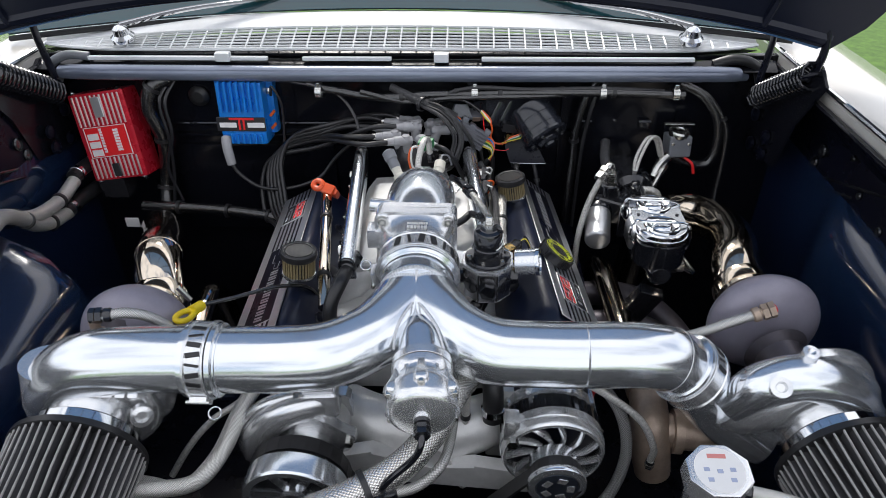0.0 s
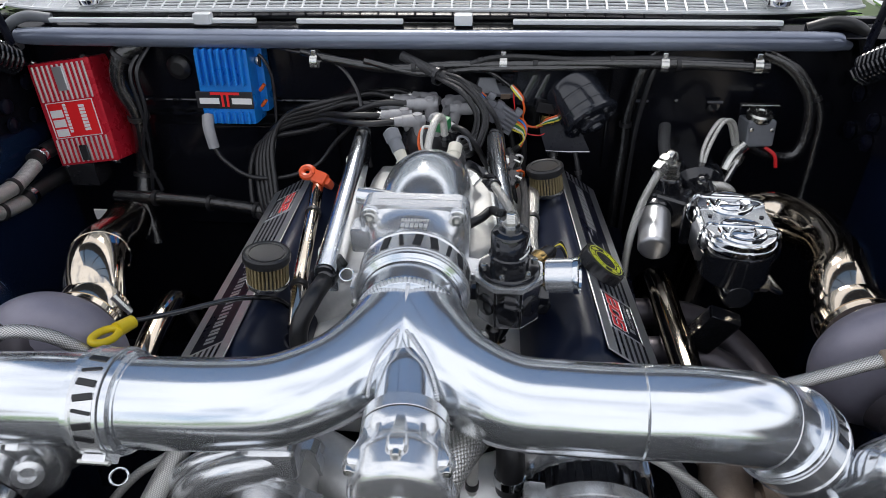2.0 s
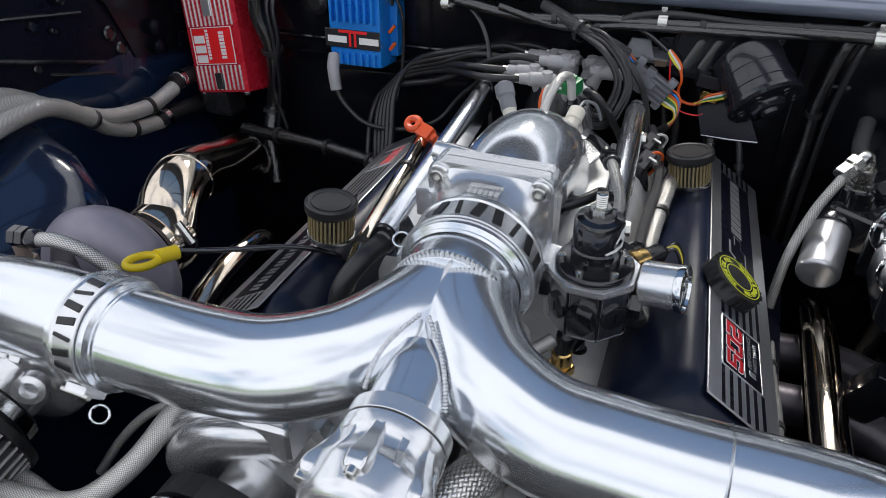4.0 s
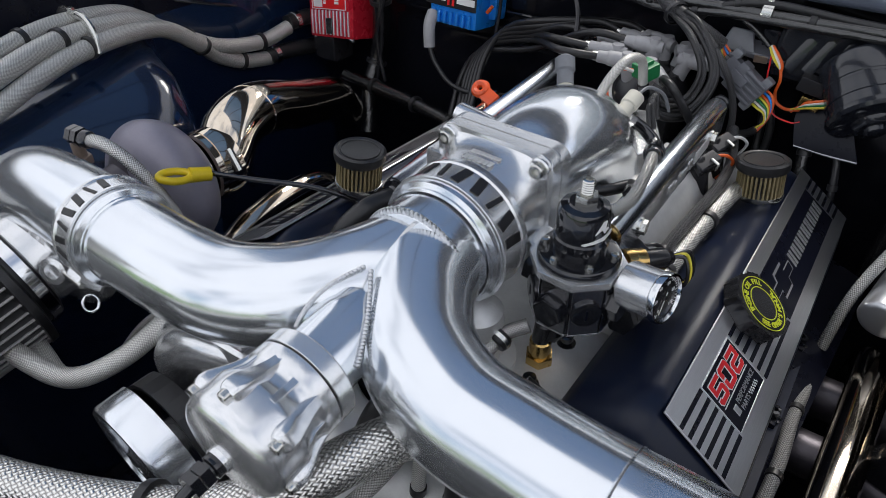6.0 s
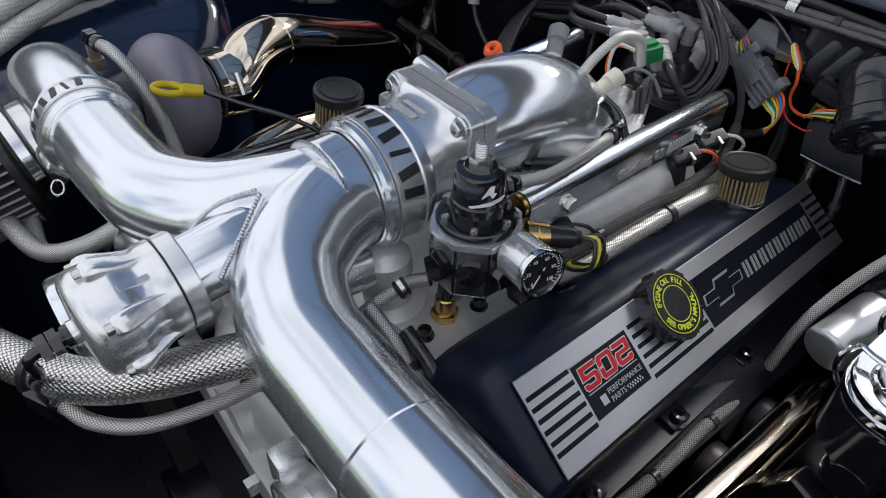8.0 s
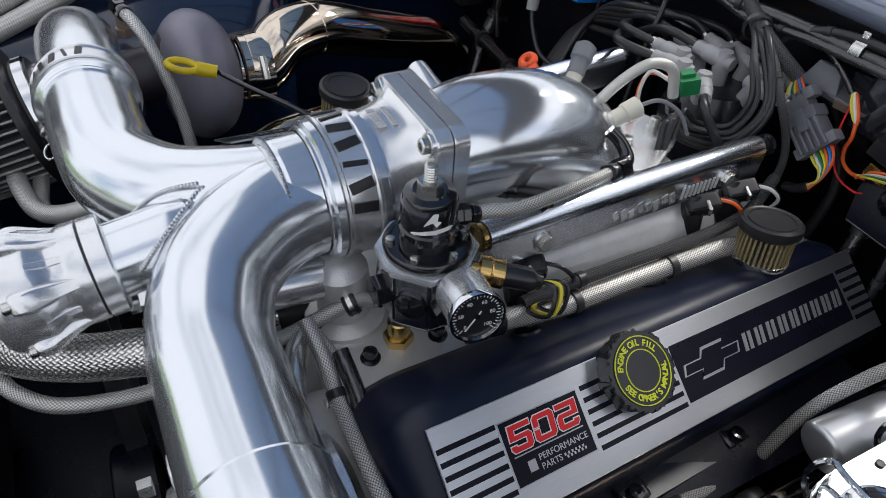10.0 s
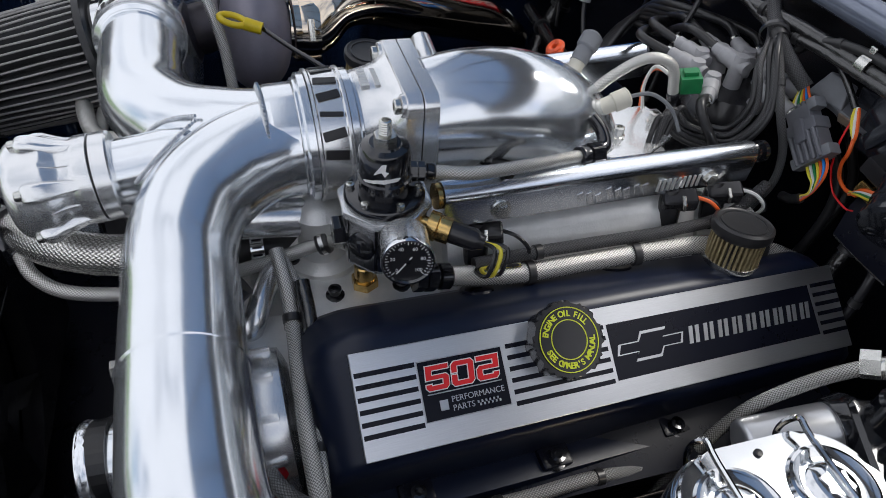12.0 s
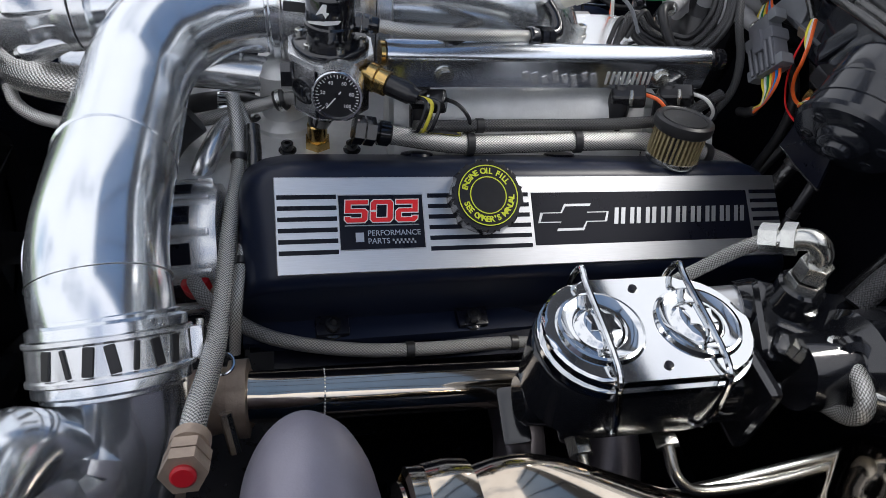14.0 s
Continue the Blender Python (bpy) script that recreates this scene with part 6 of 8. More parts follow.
part("barrel", lathe([(0.010, 0), (0.010, 0.016), (0.008, 0.018)], (0.089, 0.566, 0.877), (0, 0, 1), 20), "brass", bf)
part("cap", lathe([(0.0085, 0), (0.0085, 0.022), (0.005, 0.026), (0, 0.026)], (0.089, 0.566, 0.893), (0.1, 0, 1), 18), "plasticblack", bf)


# ---- fuel rails and injectors ----
def fuel_rail(front, rear, out, label):
    """out: +1 or -1, the side on which the bolts show."""
    f, r = V(front), V(rear)
    d = (r - f).normalized()
    th = thing("fuel_rail", front, label, "fuel rail", "fuel rails")
    m = axis_matrix(f, d, (0, 0, 1))
    L = (r - f).length
    prof = [(0.013 * math.cos(radians(a)), 0.013 * math.sin(radians(a))) for a in range(0, 181, 15)] + [(-0.013, -0.026), (-0.011, -0.028), (0.011, -0.028), (0.013, -0.026)]
    part("extrusion", prism(prof, 0, L, m, 0.0008, 1), "railmetal", th)
    part("front_plug", lathe([(0.0115, -0.004), (0.0115, 0.0), (0.009, 0.0005)], f - d * 0.001, d, 24), "brass" if out > 0 else "blackgloss", th)
    part("rear_plug", lathe([(0.0115, 0), (0.012, 0.003), (0.0085, 0.004), (0.0085, 0.012), (0.0115, 0.013), (0.0115, 0.018), (0.006, 0.02)], r, d, 20), "blackgloss", th)
    side = m.to_3x3() @ V(1, 0, 0)
    if side.x * out < 0:
        side = -side
    up = m.to_3x3() @ V(0, 1, 0)
    for y in (0.16, 0.84):
        p = f + d * L * y + side * 0.013 - up * 0.014
        part("bolt", prism(ring_outline(0.0075, 6), 0, 0.006, axis_matrix(p, side), 0.001), "zinc", th)
        part("washer", lathe([(0.0095, 0), (0.0095, 0.0015), (0, 0.0015)], p - side * 0.0002, side, 20), "zinc", th)
    for k in range(8):
        p = f + d * (L * 0.40 + 0.0105 * k) + side * 0.0133 - up * (0.014 + 0.002 * (k % 3))
        part("engraved_bar", add_box(bmesh.new(), (0.0012, 0.0065, 0.010 + 0.003 * (k % 2)), Matrix.Translation(p) @ pose(0, 0, 0, 20, 0, 0), 0.0004, 1), "machined", th)
    for k in range(9):
        p = f + d * (L * 0.66 + 0.006 * k) + side * 0.0133 - up * 0.015
        part("slot", add_box(bmesh.new(), (0.0012, 0.0028, 0.014), Matrix.Translation(p), 0.0004, 1), "cast", th)
    return th


fuel_rail((0.108, 0.628, 0.981), (0.078, 0.966, 0.963), 1, "polished aluminium fuel rail with engraved marks")
fuel_rail((-0.106, 0.595, 0.962), (-0.133, 0.955, 0.968), -1, "polished aluminium fuel rail on the passenger bank")


def injector(x, y, sx, wire):
    th = thing("fuel_injector", (x, y, 0.9), "black fuel injector with a wired plug", "injector", "injectors")
    part("body", lathe([(0.008, -0.03), (0.011, -0.02), (0.012, 0.0), (0.010, 0.012), (0.008, 0.02)], (x, y, 0.925), (-sx * 0.25, 0, 1), 18), "plasticblack", th)
    part("plug", add_box(bmesh.new(), (0.018, 0.034, 0.018), Matrix.Translation((x + sx * 0.004, y + 0.006, 0.936)) @ pose(0, 0, 0, 12, sx * 20, -sx * 15), 0.005, 3), "plasticblack", th)
    part("plug_clip", add_box(bmesh.new(), (0.012, 0.004, 0.012), Matrix.Translation((x + sx * 0.014, y + 0.004, 0.940)) @ pose(0, 0, 0, 12, sx * 20, -sx * 15), 0.001, 1), "zinc", th)
    for k, c in enumerate(wire):
        part("lead", tube([(x + sx * 0.004, y + 0.018 + 0.005 * k, 0.940), (x + sx * 0.017, y + 0.032 + 0.004 * k, 0.940), (x + sx * 0.024, y + 0.042 + 0.004 * k, 0.930 - 0.003 * k), (x + sx * 0.019, y + 0.045 + 0.004 * k, 0.915), (x + sx * 0.010, y + 0.043, 0.902)], 0.0019, 6, 6), c, th)


for y, wire in ((0.665, ("plasticblack",)), (0.872, ("orangewire", "plasticblack")), (0.925, ("whitewire", "plasticblack"))):
    injector(0.106 - 0.045 * (y - 0.78), y, 1, wire)
for y in (0.66, 0.76, 0.87):
    injector(-0.108 - 0.07 * (y - 0.6), y, -1, ("plasticblack",))

hose("valley_line", [(0.143, 0.632, 0.918), (0.14, 0.70, 0.904), (0.137, 0.77, 0.902), (0.139, 0.84, 0.905), (0.142, 0.90, 0.905), (0.148, 0.97, 0.89), (0.15, 1.03, 0.86)], 0.0095, "braidfine", "braided steel hose along the valve cover's inner edge", ends=("blackgloss", None), ties=(0.2, 0.47, 0.82))
hose("wiring_loom", [(0.137, 0.655, 0.922), (0.130, 0.72, 0.918), (0.128, 0.78, 0.917), (0.128, 0.86, 0.918), (0.12, 0.93, 0.92), (0.10, 0.985, 0.935)], 0.006, "braidblack", "black braided wiring sleeve along the fuel rail", "wiring loom", ties=(0.2,))
hose("crossover_line", [(0.108, 0.622, 1.007), (0.112, 0.655, 1.004), (0.103, 0.70, 0.998), (0.088, 0.755, 0.990), (0.082, 0.772, 0.987)], 0.0058, "braidfine", "short braided line from the regulator to the elbow", ends=("blackgloss", None))
part("elbow", tube([(0.078, 0.785, 0.985), (0.070, 0.800, 0.986), (0.058, 0.800, 0.996), (0.048, 0.792, 1.006)], [0.0065, 0.0068, 0.0062, 0.0062], 16, 6), "blackgloss", bpy.data.objects["crossover_line"], "black anodised elbow")
an_fitting(bpy.data.objects["crossover_line"], V(0.085, 0.766, 0.988), V(-0.3, 0.9, -0.2), 0.0078, "blackgloss", "swivel")
hose("elbow_line", [(0.05, 0.70, 0.965), (0.07, 0.715, 0.97), (0.082, 0.73, 0.972), (0.095, 0.70, 0.985)], 0.006, "rubber", "short black rubber vacuum hose on the elbow", ends=("blackgloss", "blackgloss"))
hose("rail_hose", [(-0.106, 0.588, 0.955), (-0.111, 0.555, 0.955), (-0.122, 0.53, 0.935), (-0.122, 0.52, 0.905), (-0.105, 0.525, 0.885), (-0.085, 0.545, 0.875)], 0.0105, "rubber", "black hose curling down from the passenger fuel rail", ends=("blackgloss", None))
hose("valley_pipe", [(-0.196, 0.90, 0.925), (-0.178, 0.80, 0.925), (-0.162, 0.70, 0.925), (-0.15, 0.62, 0.92), (-0.14, 0.56, 0.905)], 0.0095, "stainless", "bronze-tinted steel tube beside the fuel rail", "tube", ties=(0.3, 0.75))
oclip = thing("dipstick", (-0.19, 0.87, 0.94), "orange plastic dipstick handle near the valve cover", "dipstick")
om = Matrix.Translation((-0.198, 0.872, 0.942)) @ pose(0, 0, 0, 35, 10, -20)
part("loop", tube([om @ V(0.009 * math.cos(a) - 0.008, 0.008 * math.sin(a), 0) for a in [2 * math.pi * k / 12 for k in range(13)]], 0.0055, 8, 3), "orange", oclip)
part("grip", add_box(bmesh.new(), (0.026, 0.020, 0.013), om @ Matrix.Translation((0.012, 0.0, -0.004)), 0.005), "orange", oclip)
part("tail", add_box(bmesh.new(), (0.014, 0.012, 0.022), om @ Matrix.Translation((0.024, 0.0, -0.014)), 0.004), "orange", oclip)

# sensors at the rear of the elbow
s1 = thing("air_sensor", (-0.055, 0.83, 1.01), "white-bodied temperature sensor with a grey plug", "sensor")
part("body", lathe([(0.009, 0), (0.011, 0.002), (0.011, 0.02), (0.008, 0.022), (0.0085, 0.036)], (-0.036, 0.802, 0.985), (-0.45, 0.62, 0.68), 18), "cream", s1)
part("plug", lathe([(0.0095, 0.034), (0.0095, 0.05), (0.0115, 0.052), (0.0115, 0.066), (0.006, 0.07), (0, 0.07)], (-0.036, 0.802, 0.985), (-0.45, 0.62, 0.68), 18), "greymid", s1)
s2 = thing("coolant_sensor", (0.03, 0.83, 1.0), "brass and cream temperature sensor with a wire", "sensor")
SD2 = V(0.1, 0.9, 0.42).normalized()
part("hexagon", hexnut((0.022, 0.80, 0.990), SD2, 0.011, 0.012), "brass", s2)
part("body", lathe([(0.0085, 0.01), (0.0085, 0.03), (0.010, 0.031), (0.010, 0.046), (0.006, 0.048), (0, 0.048)], (0.022, 0.80, 0.990), SD2, 18), "cream", s2)
part("lead", tube([V(0.022, 0.80, 0.99) + SD2 * 0.047, (0.03, 0.865, 1.012), (0.04, 0.885, 1.0), (0.045, 0.90, 0.975)], 0.002, 6, 6), "greymid", s2)
hose("vacuum_hose", [(-0.012, 0.815, 0.985), (-0.012, 0.845, 1.012), (-0.005, 0.875, 1.032), (0.002, 0.90, 1.025), (0.004, 0.91, 0.995)], 0.0056, "braid", "short looped braided line behind the elbow", ends=("brass", "blackgloss"))
gsw = thing("green_connector", (-0.005, 0.93, 1.005), "green plastic electrical connector with small leads", "connector")
part("shell", box((0.026, 0.022, 0.018), pose(-0.004, 0.932, 1.002, 10, 0, -20), 0.003), "green", gsw)
part("latch", box((0.012, 0.015, 0.005), pose(-0.004, 0.93, 1.0125, 10, 0, -20), 0.002), "green", gsw)
part("lead", tube([(-0.015, 0.92, 1.003), (-0.03, 0.905, 1.005), (-0.035, 0.9, 0.985), (-0.03, 0.9, 0.96)], 0.002, 6, 5), "orangewire", gsw)
part("lead", tube([(-0.013, 0.917, 1.003), (-0.027, 0.902, 1.009), (-0.03, 0.897, 0.985), (-0.025, 0.9, 0.96)], 0.002, 6, 5), "whitewire", gsw)

# ---- distributor with boots and plug leads ----
DI = V(-0.03, 1.012, 0.955)
di = thing("distributor", DI, "black distributor with grey rubber plug boots", "distributor")
part("cap", lathe([(0.045, -0.10), (0.05, -0.06), (0.055, -0.02), (0.05, 0.0), (0.04, 0.018), (0, 0.02)], DI, (0, 0, 1), 32), "plasticblack", di)
BOOT_END = []
for k in range(9):
    a = radians(40 * k + 10)
    rr = 0.0 if k == 8 else 0.036
    base = DI + V(rr * math.cos(a), rr * math.sin(a), 0.010)
    top = base + V(0.25 * rr * math.cos(a), 0.25 * rr * math.sin(a), 0.026 if k != 8 else 0.036)
    dirn = V(-1, 0.35 * math.sin(a), 0.05) if math.cos(a) < 0.15 or k == 8 else V(0.8, 0.7 * math.sin(a), -0.05)
    dirn.normalize()
    end = top + dirn * 0.038
    b = part("boot", tube([base, base.lerp(top, 0.6), top, top + V(0, 0, 0.011)], [0.0098, 0.0092, 0.0106, 0.0075], 16, 4), "grey", di)
    part("boot_arm", tube([top - dirn * 0.012, top, top + dirn * 0.022, top + dirn * 0.026, end], [0.0075, 0.0102, 0.0098, 0.0082, 0.0076], 14, 3), "grey", b)
    part("crimp", lathe([(0.0063, 0), (0.0066, 0.001), (0.0066, 0.006), (0.005, 0.007)], end, dirn, 12), "zinc", b)
    BOOT_END.append((end, dirn))
j = 0
for end, dirn in BOOT_END:
    w = 0.008 * j
    if dirn.x < 0:
        route = [end - dirn * 0.01, end + dirn * 0.05, V(-0.21 - w * 0.4, 1.045, 1.004 - w), V(-0.275 - w, 1.06, 0.972 - w), V(-0.305 - w, 1.045, 0.925 - w), V(-0.295 - w, 1.0, 0.865 - w), V(-0.285 - 0.5 * w, 0.94, 0.80), V(-0.28, 0.88, 0.74)]
    else:
        route = [end - dirn * 0.01, end + dirn * 0.03, end + V(0.055, 0.03, -0.03 - w), end + V(0.075, 0.03, -0.08 - w), (0.12, 1.04, 0.80)]
    hose("plug_lead", route, 0.0052, "rubber", "black spark plug lead from the distributor", "plug lead", group="plug leads", segs=10)
    j += 1

# braided engine harness sweeping behind the elbow and its connector
def strand_bundle(pts, middle, n, r, label, ties):
    """Parallel sleeved wires lying side by side round one bend."""
    th = thing("engine_harness", pts[0], label, "wiring loom")
    c = V(middle)
    for k in range(n):
        way = [V(p) + (V(p) - c).normalized() * (k - (n - 1) / 2) * r * 1.7 + V(0.0016 * math.sin(2.1 * k + i), 0.002 * math.cos(1.7 * k + i), 0) for i, p in enumerate(pts)]
        part("strand", tube(way, r * (1.0 if k % 2 else 0.85), 10, 7), "braidblack" if k % 2 else "rubber", th)
    sp = spline(pts, 7)
    fr = frames_along(sp)
    for q in ties:
        k = int(q * (len(sp) - 1))
        part("tie_strap", lathe([(r * n * 0.80, -0.004), (r * n * 0.92, -0.003), (r * n * 0.92, 0.003), (r * n * 0.80, 0.004)], sp[k], fr[k][0], 16, closed=False), "plasticblack", th)
    return th


strand_bundle([(-0.075, 1.062, 1.058), (-0.016, 1.028, 1.043), (0.0265, 0.992, 1.038), (0.056, 0.982, 0.998), (0.050, 0.966, 0.962), (0.0385, 0.945, 0.957), (0.030, 0.914, 0.968), (0.024, 0.897, 0.985), (0.036, 0.884, 0.958)], (0.018, 0.958, 1.005), 5, 0.0034, "bundle of black braided wires looping behind the elbow", (0.13,))
hose("engine_harness", [(-0.03, 1.035, 1.048), (0.03, 1.004, 1.036), (0.069, 0.992, 1.003), (0.084, 1.002, 0.966), (0.0914, 1.002, 0.931), (0.092, 0.985, 0.895)], 0.0042, "braidblack", "black braided cable dropping behind the fuel rail", "wiring loom", ties=(0.3,))
cn = thing("harness_connector", (0.084, 1.027, 0.983), "grey multi-pin harness connector with coloured wires", "connector")
CZ = V(0.85, -0.09, -0.52).normalized()
CX = V(0.49, 0.18, 0.855)
CX = (CX - CZ * CX.dot(CZ)).normalized()
CY = CZ.cross(CX)
cm = Matrix(((CX.x, CY.x, CZ.x, 0.0842), (CX.y, CY.y, CZ.y, 1.0275), (CX.z, CY.z, CZ.z, 0.9825), (0, 0, 0, 1)))
part("shell", add_box(bmesh.new(), (0.028, 0.018, 0.026), cm @ Matrix.Translation((-0.002, 0, -0.016)), 0.003), "connector", cn)
part("collar", add_box(bmesh.new(), (0.037, 0.023, 0.013), cm @ Matrix.Translation((-0.002, 0, -0.007)), 0.003), "connector", cn)
part("shell_half", add_box(bmesh.new(), (0.033, 0.019, 0.034), cm @ Matrix.Translation((-0.002, 0, 0.014)), 0.002), "connector", cn)
for k in range(5):
    part("rib", add_box(bmesh.new(), (0.0042, 0.0045, 0.031), cm @ Matrix.Translation((-0.0155 + 0.0068 * k, 0.0105, 0.014)), 0.0012, 1), "connector", cn)
    part("pin_sleeve", lathe([(0.0026, 0), (0.0026, 0.006), (0.0016, 0.0065)], cm @ V(-0.013 + 0.0055 * k, 0.002, -0.028), -CZ, 10), "connector", cn)
part("latch", add_box(bmesh.new(), (0.011, 0.006, 0.024), cm @ Matrix.Translation((-0.001, 0.0125, -0.003)), 0.002), "connector", cn)
for x, z in ((0.0165, -0.026), (0.0175, 0.025), (-0.0185, 0.026)):
    part("end_ear", add_box(bmesh.new(), (0.0105, 0.016, 0.012), cm @ Matrix.Translation((x, 0.002, z)), 0.003), "greymid", cn, "paler grey lock tab")
for k, c in enumerate(("yellowwire", "whitewire", "green", "yellowwire", "orangewire", "blue", "orangewire")):
    o = -0.013 + 0.0038 * k
    part("lead", tube([cm @ V(o, 0, 0.030), cm @ V(o * 0.95 + 0.001, 0.003, 0.040), cm @ V(o * 0.6 - 0.002, 0.004, 0.050), cm @ V(-0.015 + o * 0.2, 0.002, 0.058), cm @ V(-0.032, 0.0, 0.059 + o * 0.2)], 0.0016, 6, 6), c, cn)
    part("lead", tube([cm @ V(o, 0, -0.032), cm @ V(o * 0.8 + 0.003, 0.001, -0.040), cm @ V(o * 0.3 + 0.010, 0.002, -0.050)], 0.0014, 6, 6), c, cn)
part("tail_sleeve", tube([cm @ V(-0.029, 0.0, 0.059), cm @ V(-0.042, -0.002, 0.055), cm @ V(-0.056, -0.008, 0.046)], 0.0052, 12, 5), "rubber", cn)
hose("engine_harness", [cm @ V(0.010, 0.002, -0.047), (0.030, 1.024, 1.029), (-0.016, 1.030, 1.046), (-0.08, 1.063, 1.064)], 0.0078, "braidblack", "black braided sleeve feeding the grey connector", "wiring loom", ties=(0.62,))
tp = thing("mounting_plate", (0.04, 0.87, 0.95), "bright triangular metal plate bolted to the manifold", "plate")
part("plate", prism([(-0.045, -0.045), (0.035, -0.06), (0.052, -0.02), (0.008, 0.055), (-0.045, 0.04)], 0, 0.004, Matrix.Translation((0.012, 0.868, 0.954)), 0.001, 1), "machined", tp)
for x, y in ((0.019, 0.847), (0.0, 0.9)):
    part("bolt", lathe([(0.008, 0), (0.008, 0.002), (0.006, 0.0025), (0.006, 0.011), (0.003, 0.0115), (0.003, 0.007), (0, 0.007)], (x, y, 0.958), (0, 0, 1), 14), "zinc", tp)

# ---- things on the firewall ----
ibox = thing("ignition_box", (-0.69, 1.08, 0.96), "red finned ignition control box on the firewall", "ignition box")
mm0 = Matrix.Translation((-0.686, 1.078, 0.950)) @ pose(0, 0, 0, -12, -8, 0) @ Matrix.Diagonal((1.0, 1.0, 0.84, 1.0))
part("case", add_box(bmesh.new(), (0.122, 0.066, 0.222), mm0 @ Matrix.Translation((0.001, 0.007, 0)), 0.006), "red", ibox)
for k in range(11):
    x = -0.05 + 0.01 * k
    for z0, z1 in ((0.03, 0.105), (-0.105, -0.052)):
        part("fin", add_box(bmesh.new(), (0.0034, 0.004, z1 - z0), mm0 @ Matrix.Translation((x, -0.0275, (z0 + z1) / 2)), 0.0008, 1), "silverprint", ibox)
lab = part("label_panel", add_box(bmesh.new(), (0.094, 0.003, 0.078), mm0 @ Matrix.Translation((0, -0.0275, -0.011)), 0.002, 1), "redplain", ibox, "red printed label with white bars")
for x, w, n, h, z0 in ((-0.030, 0.024, 3, 0.016, 0.0225), (-0.011, 0.006, 9, 0.0055, 0.021), (0.005, 0.0, 0, 0, 0), (0.022, 0.011, 8, 0.0056, 0.020)):
    for k in range(n):
        part("label_bar", add_box(bmesh.new(), (w, 0.001, h), mm0 @ Matrix.Translation((x, -0.0295, -0.011 - z0 + k * h * 1.28 - 0.004)), 0), "white", lab)
for wx, hz, cx_, cz_ in ((0.094, 0.0016, 0, 0.027), (0.094, 0.0016, 0, -0.049), (0.0016, 0.076, -0.0462, -0.011), (0.0016, 0.076, 0.0462, -0.011)):
    part("label_edge", add_box(bmesh.new(), (wx, 0.001, hz), mm0 @ Matrix.Translation((cx_, -0.0295, cz_)), 0), "white", lab)
part("tag", add_box(bmesh.new(), (0.018, 0.002, 0.05), mm0 @ Matrix.Translation((0.0, -0.030, 0.075)), 0.0005, 1), "silverprint", ibox)
part("plug_window", add_box(bmesh.new(), (0.016, 0.003, 0.034), mm0 @ Matrix.Translation((0.0, -0.030, -0.085)), 0.001, 1), "plasticblack", ibox)
part("side_tag", add_box(bmesh.new(), (0.002, 0.02, 0.035), mm0 @ Matrix.Translation((0.0595, 0, -0.08)), 0.0005, 1), "white", ibox)
for sx in (-1, 1):
    for sz in (-1, 1):
        part("mount_screw", lathe([(0.007, 0), (0.007, 0.004), (0.003, 0.0055), (0, 0.0055)], mm0 @ V(sx * 0.05, -0.018, sz * 0.112), mm0.to_3x3() @ V(0, -0.6, sz), 16), "zinc", ibox)

co = thing("ignition_coil", (-0.39, 1.08, 0.99), "blue finned ignition coil on the firewall", "ignition coil")
mc0 = Matrix.Translation((-0.392, 1.085, 1.004)) @ pose(0, 0, 0, -6, 0, 0) @ Matrix.Diagonal((1.04, 1.0, 1.14, 1.0))
part("body", add_box(bmesh.new(), (0.092, 0.06, 0.115), mc0, 0.008), "blue", co)
part("base", add_box(bmesh.new(), (0.118, 0.03, 0.098), mc0 @ Matrix.Translation((0, 0.02, 0.004)), 0.006), "blue", co)
for k in range(7):
    part("fin", add_box(bmesh.new(), (0.0045, 0.014, 0.055), mc0 @ Matrix.Translation((-0.036 + 0.012 * k, -0.034, 0.032)), 0.0015, 1), "blue", co)
    part("fin", add_box(bmesh.new(), (0.0045, 0.010, 0.018), mc0 @ Matrix.Translation((-0.036 + 0.012 * k, -0.032, -0.046)), 0.0015, 1), "blue", co)
cl = part("label_panel", add_box(bmesh.new(), (0.098, 0.003, 0.026), mc0 @ Matrix.Translation((-0.002, -0.034, -0.018)), 0.001, 1), "plasticblack", co, "black label with white and red bars")
part("label_edge", add_box(bmesh.new(), (0.05, 0.001, 0.004), mc0 @ Matrix.Translation((0.0, -0.0358, -0.0075)), 0), "redplain", cl)
for dx, w in ((-0.028, 0.034), (0.028, 0.034)):
    part("label_bar", add_box(bmesh.new(), (w, 0.001, 0.009), mc0 @ Matrix.Translation((dx, -0.0358, -0.019)), 0), "white", cl)
for dx in (-0.005, 0.004):
    part("numeral_bar", add_box(bmesh.new(), (0.004, 0.001, 0.02), mc0 @ Matrix.Translation((dx, -0.0359, -0.018)), 0), "redplain", cl)
for sx in (-1, 1):
    part("mount_screw", lathe([(0.007, 0), (0.007, 0.004), (0.003, 0.0055), (0, 0.0055)], mc0 @ V(sx * 0.05, 0.004, 0.035), (0, -1, 0.2), 16), "zinc", co)
    part("terminal", tube([mc0 @ V(0.052, -0.01, -0.02 - 0.012 * sx), mc0 @ V(0.062, -0.012, -0.01 - 0.012 * sx)], 0.003, 8), "orangewire", co)
part("tower", tube([mc0 @ V(-0.038, -0.03, -0.045), mc0 @ V(-0.034, -0.045, -0.06), mc0 @ V(-0.028, -0.05, -0.09)], [0.011, 0.010, 0.0095], 14, 4), "grey", co)
